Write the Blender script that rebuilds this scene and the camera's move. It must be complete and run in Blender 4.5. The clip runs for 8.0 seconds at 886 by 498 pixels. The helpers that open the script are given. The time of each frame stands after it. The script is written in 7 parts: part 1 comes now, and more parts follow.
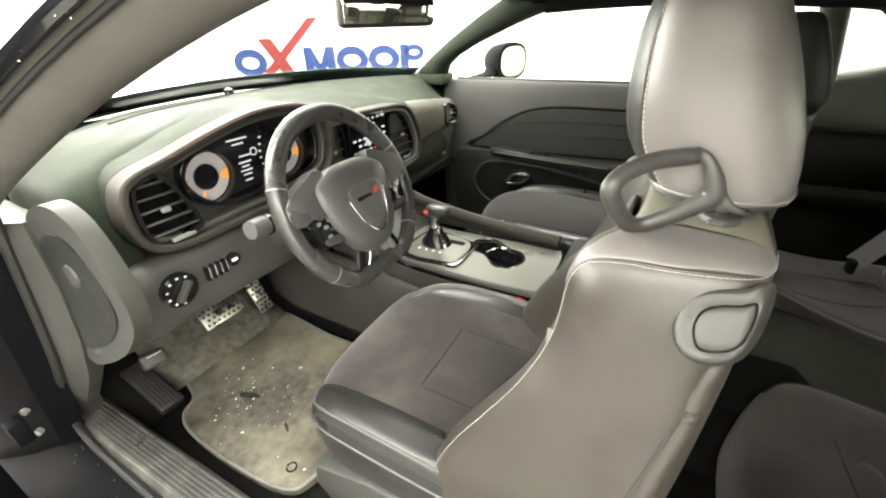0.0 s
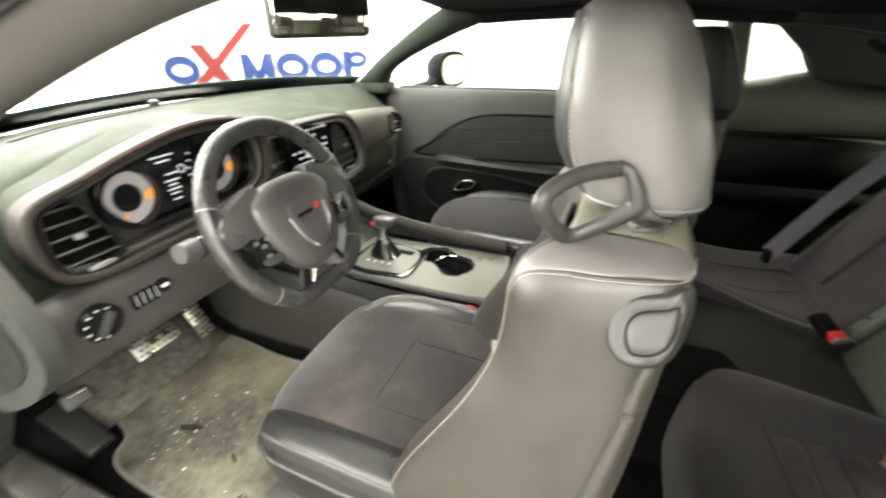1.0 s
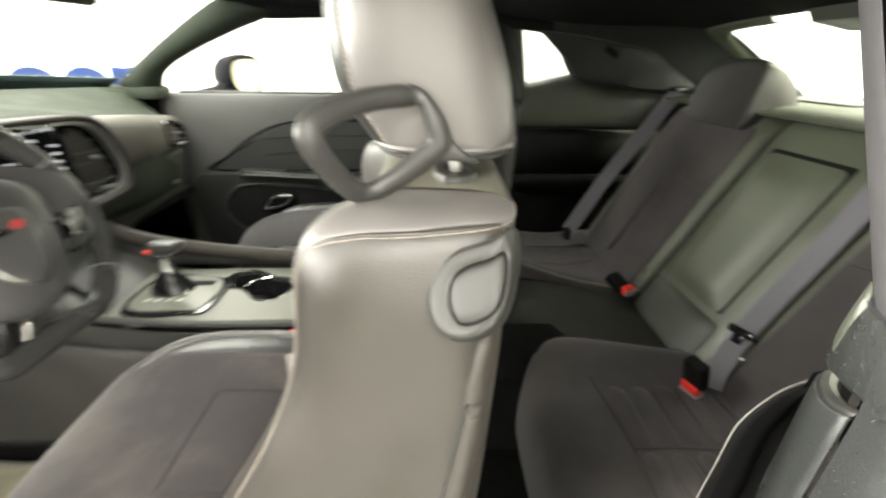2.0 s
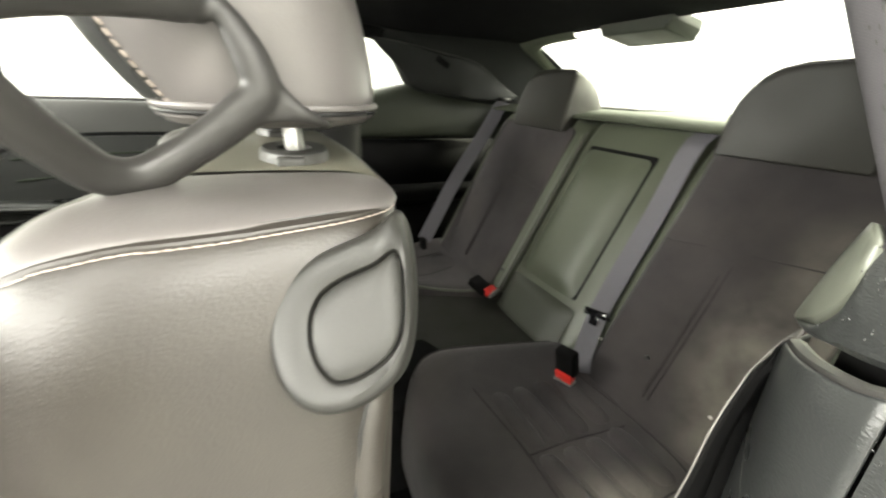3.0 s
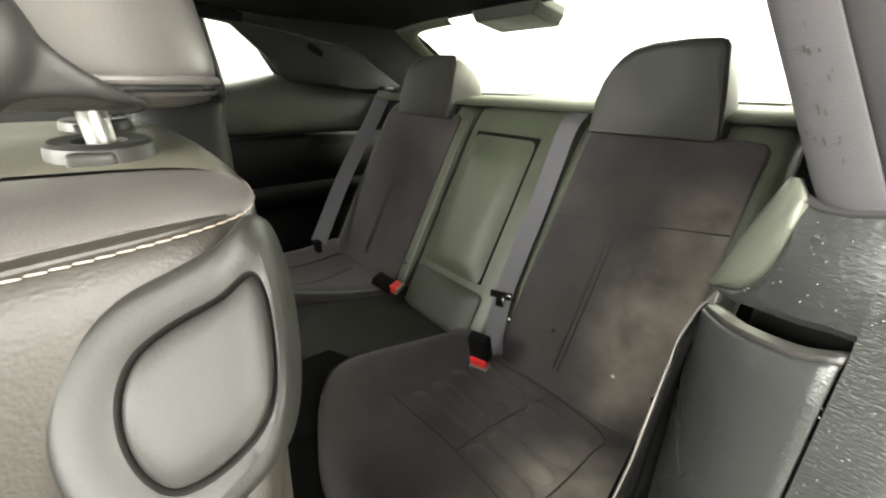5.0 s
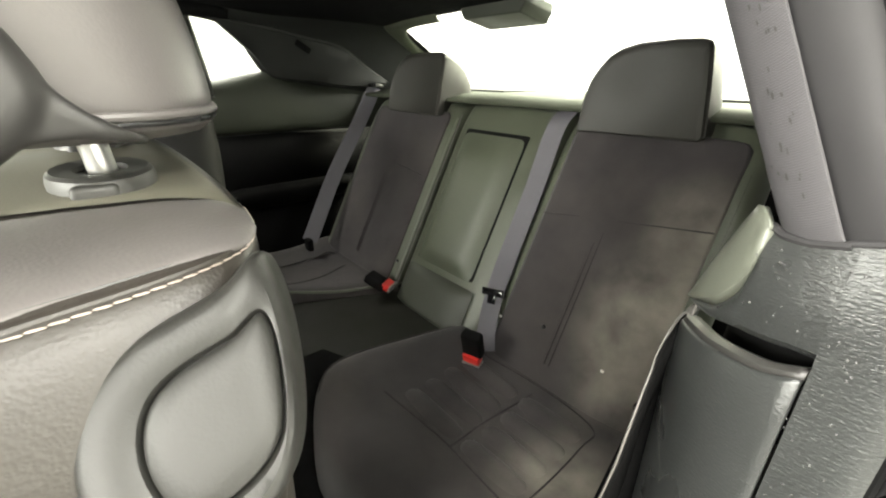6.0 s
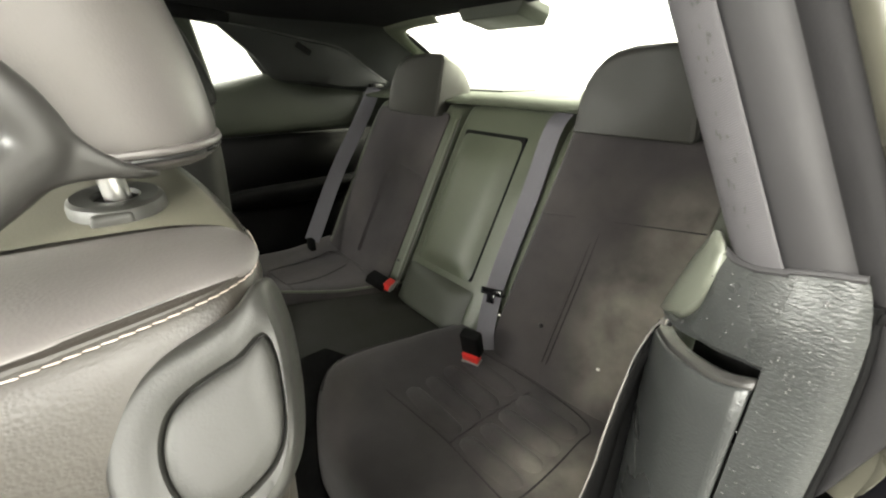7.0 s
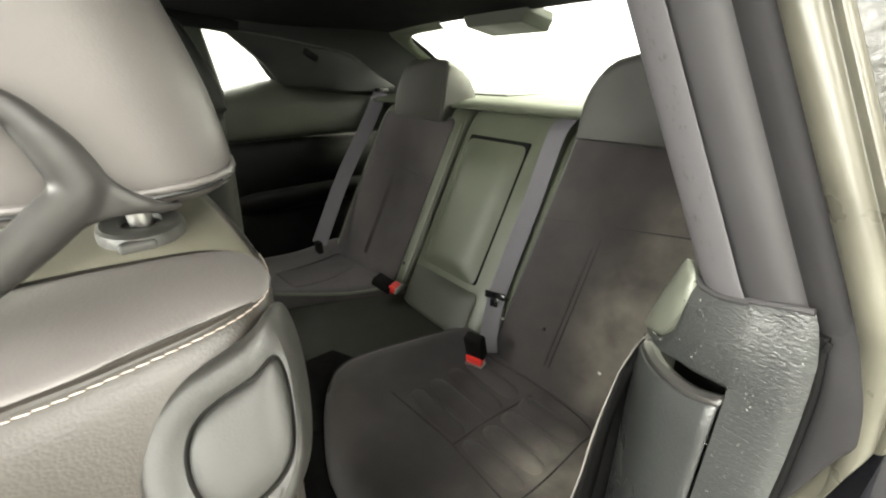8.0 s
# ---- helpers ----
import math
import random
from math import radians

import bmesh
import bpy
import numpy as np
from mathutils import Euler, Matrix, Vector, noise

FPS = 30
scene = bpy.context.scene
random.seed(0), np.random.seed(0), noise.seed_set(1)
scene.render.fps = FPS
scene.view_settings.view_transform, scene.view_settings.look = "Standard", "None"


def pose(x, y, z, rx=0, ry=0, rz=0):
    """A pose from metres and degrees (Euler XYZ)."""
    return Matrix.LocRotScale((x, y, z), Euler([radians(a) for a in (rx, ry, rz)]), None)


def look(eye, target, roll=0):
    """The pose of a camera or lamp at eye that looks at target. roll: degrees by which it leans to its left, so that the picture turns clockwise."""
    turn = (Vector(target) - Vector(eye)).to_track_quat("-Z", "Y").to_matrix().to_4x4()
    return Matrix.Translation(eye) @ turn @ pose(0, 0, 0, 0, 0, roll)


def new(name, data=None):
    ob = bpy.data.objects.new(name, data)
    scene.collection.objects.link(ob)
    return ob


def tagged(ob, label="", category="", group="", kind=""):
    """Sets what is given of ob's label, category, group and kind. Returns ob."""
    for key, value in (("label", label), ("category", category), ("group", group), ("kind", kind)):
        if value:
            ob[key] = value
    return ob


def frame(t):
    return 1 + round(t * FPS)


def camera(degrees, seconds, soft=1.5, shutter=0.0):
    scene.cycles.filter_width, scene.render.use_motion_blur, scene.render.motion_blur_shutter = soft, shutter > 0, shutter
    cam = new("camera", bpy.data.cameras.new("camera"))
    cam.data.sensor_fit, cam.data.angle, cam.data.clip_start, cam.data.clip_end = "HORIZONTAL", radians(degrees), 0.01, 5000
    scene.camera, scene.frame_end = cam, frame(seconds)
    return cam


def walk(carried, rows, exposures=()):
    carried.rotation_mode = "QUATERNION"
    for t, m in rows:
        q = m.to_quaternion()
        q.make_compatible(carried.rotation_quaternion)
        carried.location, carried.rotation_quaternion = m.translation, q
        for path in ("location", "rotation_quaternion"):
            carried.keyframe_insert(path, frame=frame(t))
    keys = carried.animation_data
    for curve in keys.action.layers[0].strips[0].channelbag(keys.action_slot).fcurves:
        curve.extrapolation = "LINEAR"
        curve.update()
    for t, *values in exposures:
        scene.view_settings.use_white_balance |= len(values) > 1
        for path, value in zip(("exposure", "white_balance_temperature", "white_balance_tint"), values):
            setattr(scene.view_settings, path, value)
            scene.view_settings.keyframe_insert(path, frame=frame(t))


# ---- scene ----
cam = camera(94.3, 8.0, soft=2.0, shutter=0.8)
PATH = [
    (0, (-0.907, -0.032, 1.159), (0.626, 0.833, 0.21), -1.8),
    (0.5, (-0.904, -0.034, 1.168), (0.653, 0.787, 0.218), -1.7),
    (1, (-0.892, -0.041, 1.167), (0.746, 0.628, 0.235), -1.3),
    (1.5, (-0.865, -0.057, 1.136), (0.886, 0.297, 0.237), -0.4),
    (2, (-0.811, -0.0655, 1.081), (1.002, -0.134, 0.25), 0.75),
    (2.2, (-0.786, -0.0665, 1.0625), (1.0245, -0.306, 0.2605), 1.35),
    (3.3, (-0.712, -0.073, 1.03), (0.93, -0.961, 0.312), 1.9),
    (3.5, (-0.709, -0.078, 1.031), (0.9, -1.024, 0.313), 1.6),
    (4, (-0.696, -0.085, 1.023), (0.841, -1.147, 0.308), 1.5),
    (4.5, (-0.688, -0.09, 1.017), (0.793, -1.221, 0.29), 1.1),
    (6, (-0.69, -0.087, 1.034), (0.712, -1.283, 0.259), 0.5),
    (6.5, (-0.696, -0.085, 1.042), (0.704, -1.276, 0.254), 0.3),
    (7, (-0.702, -0.086, 1.05), (0.702, -1.267, 0.255), 0.0),
    (7.5, (-0.71, -0.086, 1.059), (0.704, -1.254, 0.262), -0.1),
    (8, (-0.713, -0.084, 1.067), (0.711, -1.238, 0.268), -0.4),
]
walk(cam, [(t, look(eye, target, roll)) for t, eye, target, roll in PATH])

# ---- light ----
world = bpy.data.worlds.new("studio_air")
scene.world = world
world.use_nodes = True
world.node_tree.nodes["Background"].inputs[0].default_value = (1.0, 0.99, 0.97, 1)
world.node_tree.nodes["Background"].inputs[1].default_value = 0.35
scene.view_settings.exposure = 0.0

ROOM = pose(-0.907, -0.032, 0, 0, 0, -60.6)      # booth frame: +y runs towards the wall with the sign


def area_lamp(name, m, sx, sy, watts, colour=(1, 0.975, 0.90)):
    lamp = bpy.data.lights.new(name, "AREA")
    lamp.shape, lamp.size, lamp.size_y, lamp.energy, lamp.color = "RECTANGLE", sx, sy, watts, colour
    ob = new(name, lamp)
    ob.matrix_world = m
    return ob


for k in range(3):
    area_lamp("ceiling_light_panel", ROOM @ pose(0, -3.0 + 3.2 * k, 3.35), 7.0, 1.3, 900)
# unseen fill lamps, added to brighten the cabin from front, rear and side
area_lamp("front_fill_lamp", look((0.4, 3.9, 1.65), (-0.2, -0.6, 0.9)), 3.6, 1.5, 620)
area_lamp("rear_fill_lamp", look((0.2, -4.2, 2.7), (0.0, -1.0, 1.0)), 3.4, 1.4, 820, (1.0, 1.0, 0.76))
area_lamp("side_fill_lamp", look((-2.3, 3.3, 1.9), (-0.4, -0.7, 0.8)), 2.2, 1.2, 230)


# ---- materials ----
def mat(name, colour, rough=0.5, metal=0.0, vary=0.12, scale=9.0, grain=0.0, grain_scale=300.0, spec=0.5, coat=0.0, sheen=0.0,
        dust=None, dust_scale=3.0, dust_amount=0.0, emit=None, emit_power=0.0, kind="noise", rough_vary=0.12, patches=(), fade=None):
    m = bpy.data.materials.new(name)
    m.use_nodes = True
    nt = m.node_tree
    b = nt.nodes["Principled BSDF"]
    b.inputs["Roughness"].default_value = rough
    b.inputs["Metallic"].default_value = metal
    b.inputs["Specular IOR Level"].default_value = spec
    b.inputs["Coat Weight"].default_value = coat
    if sheen:
        b.inputs["Sheen Weight"].default_value = sheen
        b.inputs["Sheen Roughness"].default_value = 0.5
    co = nt.nodes.new("ShaderNodeTexCoord")
    n1 = nt.nodes.new("ShaderNodeTexNoise")
    n1.inputs["Scale"].default_value, n1.inputs["Detail"].default_value = scale, 5
    nt.links.new(co.outputs["Object"], n1.inputs["Vector"])
    ramp = nt.nodes.new("ShaderNodeMapRange")
    ramp.inputs[1].default_value, ramp.inputs[2].default_value = 0.3, 0.7
    ramp.inputs[3].default_value, ramp.inputs[4].default_value = 1 - vary, 1 + vary
    nt.links.new(n1.outputs["Fac"], ramp.inputs[0])
    mul = nt.nodes.new("ShaderNodeMix")
    mul.data_type, mul.blend_type = "RGBA", "MULTIPLY"
    mul.inputs[0].default_value = 1.0
    mul.inputs[6].default_value = (*colour, 1)
    nt.links.new(ramp.outputs[0], mul.inputs[7])
    out = mul.outputs[2]
    if dust:
        n2 = nt.nodes.new("ShaderNodeTexNoise")
        n2.inputs["Scale"].default_value, n2.inputs["Detail"].default_value, n2.inputs["Roughness"].default_value = dust_scale, 7, 0.62
        nt.links.new(co.outputs["Object"], n2.inputs["Vector"])
        r2 = nt.nodes.new("ShaderNodeMapRange")
        r2.inputs[1].default_value, r2.inputs[2].default_value = 0.46, 0.68
        r2.inputs[3].default_value, r2.inputs[4].default_value = 0.0, dust_amount
        nt.links.new(n2.outputs["Fac"], r2.inputs[0])
        mx = nt.nodes.new("ShaderNodeMix")
        mx.data_type = "RGBA"
        nt.links.new(r2.outputs[0], mx.inputs[0])
        nt.links.new(out, mx.inputs[6])
        mx.inputs[7].default_value = (*dust, 1)
        out = mx.outputs[2]
    for centre, radius, tone, amount in patches:
        # dusty rub marks, dirt streaks and the mat's darker areas, each round one place
        vd = nt.nodes.new("ShaderNodeVectorMath")
        vd.operation = "DISTANCE"
        nt.links.new(co.outputs["Object"], vd.inputs[0])
        vd.inputs[1].default_value = centre
        fall = nt.nodes.new("ShaderNodeMapRange")
        fall.interpolation_type = "SMOOTHSTEP"
        fall.inputs[1].default_value, fall.inputs[2].default_value = radius, 0.0
        nt.links.new(vd.outputs["Value"], fall.inputs[0])
        n3 = nt.nodes.new("ShaderNodeTexNoise")
        n3.inputs["Scale"].default_value, n3.inputs["Detail"].default_value = 11.0, 6
        nt.links.new(co.outputs["Object"], n3.inputs["Vector"])
        r3 = nt.nodes.new("ShaderNodeMapRange")
        r3.inputs[1].default_value, r3.inputs[2].default_value, r3.inputs[4].default_value = 0.26, 0.62, amount
        nt.links.new(n3.outputs["Fac"], r3.inputs[0])
        am = nt.nodes.new("ShaderNodeMath")
        am.operation = "MULTIPLY"
        nt.links.new(fall.outputs[0], am.inputs[0])
        nt.links.new(r3.outputs[0], am.inputs[1])
        px = nt.nodes.new("ShaderNodeMix")
        px.data_type = "RGBA"
        nt.links.new(am.outputs[0], px.inputs[0])
        nt.links.new(out, px.inputs[6])
        px.inputs[7].default_value = (*tone, 1)
        out = px.outputs[2]
    nt.links.new(out, b.inputs["Base Color"])
    rr = nt.nodes.new("ShaderNodeMapRange")
    rr.inputs[1].default_value, rr.inputs[2].default_value = 0.3, 0.7
    rr.inputs[3].default_value, rr.inputs[4].default_value = max(0.02, rough - rough_vary), min(1, rough + rough_vary)
    nt.links.new(n1.outputs["Fac"], rr.inputs[0])
    nt.links.new(rr.outputs[0], b.inputs["Roughness"])
    if grain:
        if kind == "leather":
            g = nt.nodes.new("ShaderNodeTexVoronoi")
            g.feature = "SMOOTH_F1"
            g.inputs["Scale"].default_value = grain_scale
            hgt = g.outputs["Distance"]
        elif kind == "streak":
            mp = nt.nodes.new("ShaderNodeMapping")
            mp.inputs["Rotation"].default_value = (0.1, 0.25, 0.4)
            mp.inputs["Scale"].default_value = (0.65, 0.65, 1.7)
            nt.links.new(co.outputs["Object"], mp.inputs["Vector"])
            g = nt.nodes.new("ShaderNodeTexNoise")
            g.inputs["Scale"].default_value, g.inputs["Detail"].default_value, g.inputs["Roughness"].default_value = grain_scale, 2.5, 0.55
            hgt = g.outputs["Fac"]
        elif kind == "twill":
            waves = []
            for dirn in ("Z", "DIAGONAL"):
                g = nt.nodes.new("ShaderNodeTexWave")
                g.bands_direction = dirn
                g.inputs["Scale"].default_value, g.inputs["Distortion"].default_value = grain_scale * (1.0 if dirn == "Z" else 0.8), 0.6
                nt.links.new(co.outputs["Object"], g.inputs["Vector"])
                waves.append(g.outputs["Fac"])
            mw = nt.nodes.new("ShaderNodeMath")
            mw.operation = "MULTIPLY"
            nt.links.new(waves[0], mw.inputs[0])
            nt.links.new(waves[1], mw.inputs[1])
            hgt = mw.outputs[0]
            tint = nt.nodes.new("ShaderNodeMapRange")
            tint.inputs[3].default_value, tint.inputs[4].default_value = 0.84, 1.16
            nt.links.new(hgt, tint.inputs[0])
            mt = nt.nodes.new("ShaderNodeMix")
            mt.data_type, mt.blend_type = "RGBA", "MULTIPLY"
            mt.inputs[0].default_value = 1.0
            nt.links.new(out, mt.inputs[6])
            nt.links.new(tint.outputs[0], mt.inputs[7])
            nt.links.new(mt.outputs[2], b.inputs["Base Color"])
        elif kind == "weave":
            g = nt.nodes.new("ShaderNodeTexWave")
            g.inputs["Scale"].default_value, g.inputs["Distortion"].default_value = grain_scale, 0.3
            hgt = g.outputs["Fac"]
        else:
            g = nt.nodes.new("ShaderNodeTexNoise")
            g.inputs["Scale"].default_value, g.inputs["Detail"].default_value = grain_scale, 3
            hgt = g.outputs["Fac"]
        if kind == "streak":
            nt.links.new(mp.outputs[0], g.inputs["Vector"])
        elif kind != "twill":
            nt.links.new(co.outputs["Object"], g.inputs["Vector"])
        bump = nt.nodes.new("ShaderNodeBump")
        bump.inputs["Strength"].default_value, bump.inputs["Distance"].default_value = grain, 0.00036 if kind == "streak" else 0.001
        nt.links.new(hgt, bump.inputs["Height"])
        if fade:
            # the grain runs out towards the smooth inboard edge
            sep = nt.nodes.new("ShaderNodeSeparateXYZ")
            nt.links.new(co.outputs["Object"], sep.inputs[0])
            ease = nt.nodes.new("ShaderNodeMapRange")
            ease.inputs[1].default_value, ease.inputs[2].default_value = fade
            ease.inputs[3].default_value, ease.inputs[4].default_value = 0.08, grain
            nt.links.new(sep.outputs["X"], ease.inputs[0])
            nt.links.new(ease.outputs[0], bump.inputs["Strength"])
        nt.links.new(bump.outputs[0], b.inputs["Normal"])
    if emit:
        b.inputs["Emission Color"].default_value = (*emit, 1)
        b.inputs["Emission Strength"].default_value = emit_power
    return m


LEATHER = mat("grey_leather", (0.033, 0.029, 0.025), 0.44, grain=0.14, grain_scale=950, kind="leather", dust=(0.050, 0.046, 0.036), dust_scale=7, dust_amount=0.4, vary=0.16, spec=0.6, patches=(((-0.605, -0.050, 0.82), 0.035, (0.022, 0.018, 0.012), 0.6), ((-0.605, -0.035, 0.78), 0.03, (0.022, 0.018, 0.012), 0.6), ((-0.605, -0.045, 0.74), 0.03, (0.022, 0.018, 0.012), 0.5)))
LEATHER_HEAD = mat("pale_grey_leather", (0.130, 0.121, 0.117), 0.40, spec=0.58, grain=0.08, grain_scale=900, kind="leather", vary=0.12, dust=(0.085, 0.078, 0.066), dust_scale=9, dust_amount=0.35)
SMOOTH = mat("smooth_grey_plastic", (0.034, 0.033, 0.031), 0.40, grain=0.04, grain_scale=2200, vary=0.06)
# smooth cowl plastic, with the window light on the flank put into its colour
FLANK = mat("lit_cowl_plastic", (0.115, 0.122, 0.098), 0.34, vary=0.08)
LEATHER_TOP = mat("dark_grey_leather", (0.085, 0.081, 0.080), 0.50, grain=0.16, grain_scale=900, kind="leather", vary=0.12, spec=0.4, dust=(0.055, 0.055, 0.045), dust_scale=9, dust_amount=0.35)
# seat leather for the passenger side, its shade put into the colour
SEAT_BLACK = mat("shaded_seat_leather", (0.011, 0.011, 0.0105), 0.55, grain=0.12, grain_scale=1000, kind="leather", spec=0.3)
LEATHER_BLACK = mat("black_leather", (0.022, 0.022, 0.0215), 0.36, grain=0.14, grain_scale=1000, kind="leather")
SUEDE = mat("charcoal_suede", (0.032, 0.028, 0.028), 0.95, grain=0.5, grain_scale=900, sheen=0.2, dust=(0.10, 0.09, 0.078), dust_scale=4, dust_amount=0.55, vary=0.25, spec=0.1)
RUBBED = (0.27, 0.248, 0.21)
SUEDE_REAR = mat("rubbed_charcoal_suede", (0.041, 0.0375, 0.0385), 0.95, grain=0.6, grain_scale=700, sheen=0.15, dust=(0.07, 0.062, 0.057), dust_scale=4, dust_amount=0.5, vary=0.25, spec=0.1,
                 patches=(((-0.50, -0.715, 0.66), 0.20, RUBBED, 1.0), ((-0.465, -0.66, 0.55), 0.13, RUBBED, 0.6), ((-0.485, -0.80, 0.815), 0.12, RUBBED, 0.6), ((-0.49, -0.49, 0.49), 0.13, RUBBED, 0.9)))
REAR_LEATHER = mat("rear_black_leather", (0.070, 0.078, 0.055), 0.42, grain=0.12, grain_scale=900, kind="leather")
# rear leather darkened: the shade low between the seats is in the colour
BENCH_MIDDLE = mat("shaded_bench_leather", (0.014, 0.0145, 0.011), 0.7, grain=0.12, grain_scale=900, kind="leather", spec=0.15)
HR_LEATHER = mat("black_rear_restraint_leather", (0.028, 0.0275, 0.0235), 0.48, grain=0.12, grain_scale=1000, kind="leather", spec=0.28)
# rear leather in a darker tone for the pad below the armrest
PAD_LEATHER = mat("darker_rear_leather", (0.044, 0.048, 0.037), 0.5, grain=0.12, grain_scale=900, kind="leather", spec=0.3)
LEVER = mat("grey_lever_plastic", (0.0255, 0.0255, 0.0230), 0.48, spec=0.47, grain=0.12, grain_scale=900)
GUIDE = mat("grey_guide_plastic", (0.044, 0.044, 0.040), 0.48, vary=0.06)
WHEEL = mat("worn_wheel_leather", (0.034, 0.034, 0.033), 0.27, grain=0.14, grain_scale=1000, kind="leather")
PLASTIC = mat("black_soft_plastic", (0.036, 0.037, 0.034), 0.55, grain=0.12, grain_scale=1500, kind="leather", spec=0.4)
DASH = mat("dash_soft_skin", (0.018, 0.0225, 0.0163), 0.72, grain=0.12, grain_scale=1400, kind="leather", spec=0.09, dust=(0.032, 0.038, 0.028), dust_scale=4, dust_amount=0.4)
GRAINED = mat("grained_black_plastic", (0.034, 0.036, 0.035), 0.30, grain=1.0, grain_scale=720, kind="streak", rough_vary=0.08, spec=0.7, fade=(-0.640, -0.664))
PILLAR = mat("grey_pillar_plastic", (0.036, 0.035, 0.036), 0.55, spec=0.22, grain=0.05, grain_scale=1500, dust=(0.040, 0.039, 0.040), dust_scale=26, dust_amount=0.7, vary=0.1)
HEADLINER = mat("black_headliner_cloth", (0.006, 0.006, 0.006), 0.95, grain=0.4, grain_scale=800, spec=0.1)
# black plastic parts, also the painted shade of recesses, slots and gaps
DARK = mat("near_black_plastic_and_shade", (0.004, 0.004, 0.004), 0.8, spec=0.12)
GLOSS = mat("gloss_black", (0.008, 0.008, 0.009), 0.12, rough_vary=0.03)
PAINT = mat("black_car_paint", (0.006, 0.006, 0.008), 0.16, coat=0.6, rough_vary=0.06)
CHROME = mat("chrome", (0.75, 0.75, 0.74), 0.14, metal=1.0, rough_vary=0.05)
POST = mat("satin_post_steel", (0.70, 0.70, 0.68), 0.33, metal=1.0, vary=0.05)
STEEL = mat("brushed_steel", (0.62, 0.60, 0.55), 0.32, metal=1.0, vary=0.15, scale=40)
SATIN = mat("satin_silver_plastic", (0.30, 0.30, 0.29), 0.35, metal=0.6)
THREAD = mat("tan_pink_thread", (0.45, 0.39, 0.34), 0.8, vary=0.2, scale=200)
# dusty carpet, with the footwell's light and haze added to its colour
TOE_CARPET = mat("dusty_hazed_toe_carpet", (0.095, 0.09, 0.077), 1.0, grain=1.0, grain_scale=900, vary=0.35, scale=50, spec=0.05, dust=(0.10, 0.092, 0.07), dust_scale=4, dust_amount=0.6)
# the seat suede again, darkened to stand in for shade on the passenger cushion
SUEDE_DIM = mat("shaded_suede", (0.012, 0.011, 0.011), 0.95, grain=0.5, grain_scale=900, sheen=0.15, vary=0.25, spec=0.1)
SUEDE_SEAM = mat("folded_suede_seam", (0.025, 0.022, 0.022), 0.95, grain=0.5, grain_scale=900, sheen=0.2, vary=0.3, scale=60, spec=0.1)
THREAD_RED = mat("dull_red_thread", (0.10, 0.025, 0.02), 0.8)
WEBBING = mat("grey_belt_webbing", (0.078, 0.075, 0.079), 0.8, grain=0.3, grain_scale=700, kind="twill", vary=0.08, spec=0.3)
WEB_EDGE = mat("pale_webbing_edge", (0.19, 0.182, 0.168), 0.8, grain=0.4, grain_scale=700, kind="twill", vary=0.1, spec=0.2)
REAR_WEBBING = mat("violet_grey_belt_webbing", (0.125, 0.121, 0.134), 0.75, grain=0.3, grain_scale=700, kind="twill", vary=0.08, spec=0.3)
# dusty leather with the greenish light on the seat top put into its colour
TOP_PANEL = mat("dusty_lit_leather", (0.172, 0.165, 0.128), 0.55, grain=0.1, grain_scale=900, kind="leather", vary=0.14, spec=0.3)
BUCKLE_RED = mat("red_buckle_plastic", (0.62, 0.03, 0.025), 0.35)
CARPET = mat("black_carpet", (0.006, 0.006, 0.006), 1.0, grain=1.0, grain_scale=900, vary=0.4, scale=60, spec=0.05)
MAT_CARPET = mat("dirty_floor_mat", (0.11, 0.104, 0.088), 0.98, grain=1.0, grain_scale=900, dust=(0.30, 0.275, 0.20), dust_scale=2.4, dust_amount=0.95, vary=0.35, scale=50, spec=0.1,
                 patches=(((-0.45, 1.05, 0.296), 0.20, (0.05, 0.048, 0.04), 0.95), ((-0.30, 1.04, 0.296), 0.20, (0.06, 0.058, 0.048), 0.9), ((-0.60, 0.88, 0.296), 0.11, (0.03, 0.028, 0.025), 0.95), ((-0.50, 0.52, 0.296), 0.13, (0.045, 0.04, 0.034), 0.95)))
STAIN = mat("damp_dark_dirt", (0.035, 0.033, 0.028), 0.9, grain=0.8, grain_scale=900, vary=0.4, scale=80, spec=0.1)
SIDE_PANEL = mat("grey_console_side", (0.036, 0.035, 0.032), 0.65, grain=0.1, grain_scale=1400, dust=(0.055, 0.052, 0.045), dust_scale=6, dust_amount=0.4)
SILL = mat("sill_plate_plastic", (0.05, 0.05, 0.048), 0.36, dust=(0.2, 0.19, 0.16), dust_scale=22, dust_amount=0.35)
CONSOLE = mat("console_grey_satin", (0.115, 0.118, 0.10), 0.38, vary=0.08)
BROWN = mat("dark_bronze_trim", (0.028, 0.025, 0.022), 0.62, spec=0.18)
INSERT = mat("dark_door_insert", (0.011, 0.012, 0.011), 0.55, grain=0.12, grain_scale=1200, kind="leather", spec=0.35)
BEZEL = mat("bezel_field_black", (0.050, 0.047, 0.043), 0.4)
JAMB = mat("satin_black_jamb", (0.004, 0.004, 0.005), 0.6, rough_vary=0.08, spec=0.04)
WHITE_WALL = mat("white_booth_wall", (0.86, 0.86, 0.84), 0.85, vary=0.02)
FLOOR_MAT = mat("booth_floor_paint", (0.18, 0.18, 0.168), 0.5, vary=0.06, scale=2)
SIGN_BLUE = mat("sign_blue", (0.001, 0.017, 0.10), 0.7)
SIGN_RED = mat("sign_red", (0.12, 0.003, 0.003), 0.7)
SCREEN = mat("screen_glass", (0.006, 0.006, 0.008), 0.1, rough_vary=0.02)
ICON = mat("lit_white_icons", (0.5, 0.5, 0.5), 0.5, emit=(0.9, 0.95, 1.0), emit_power=0.45)
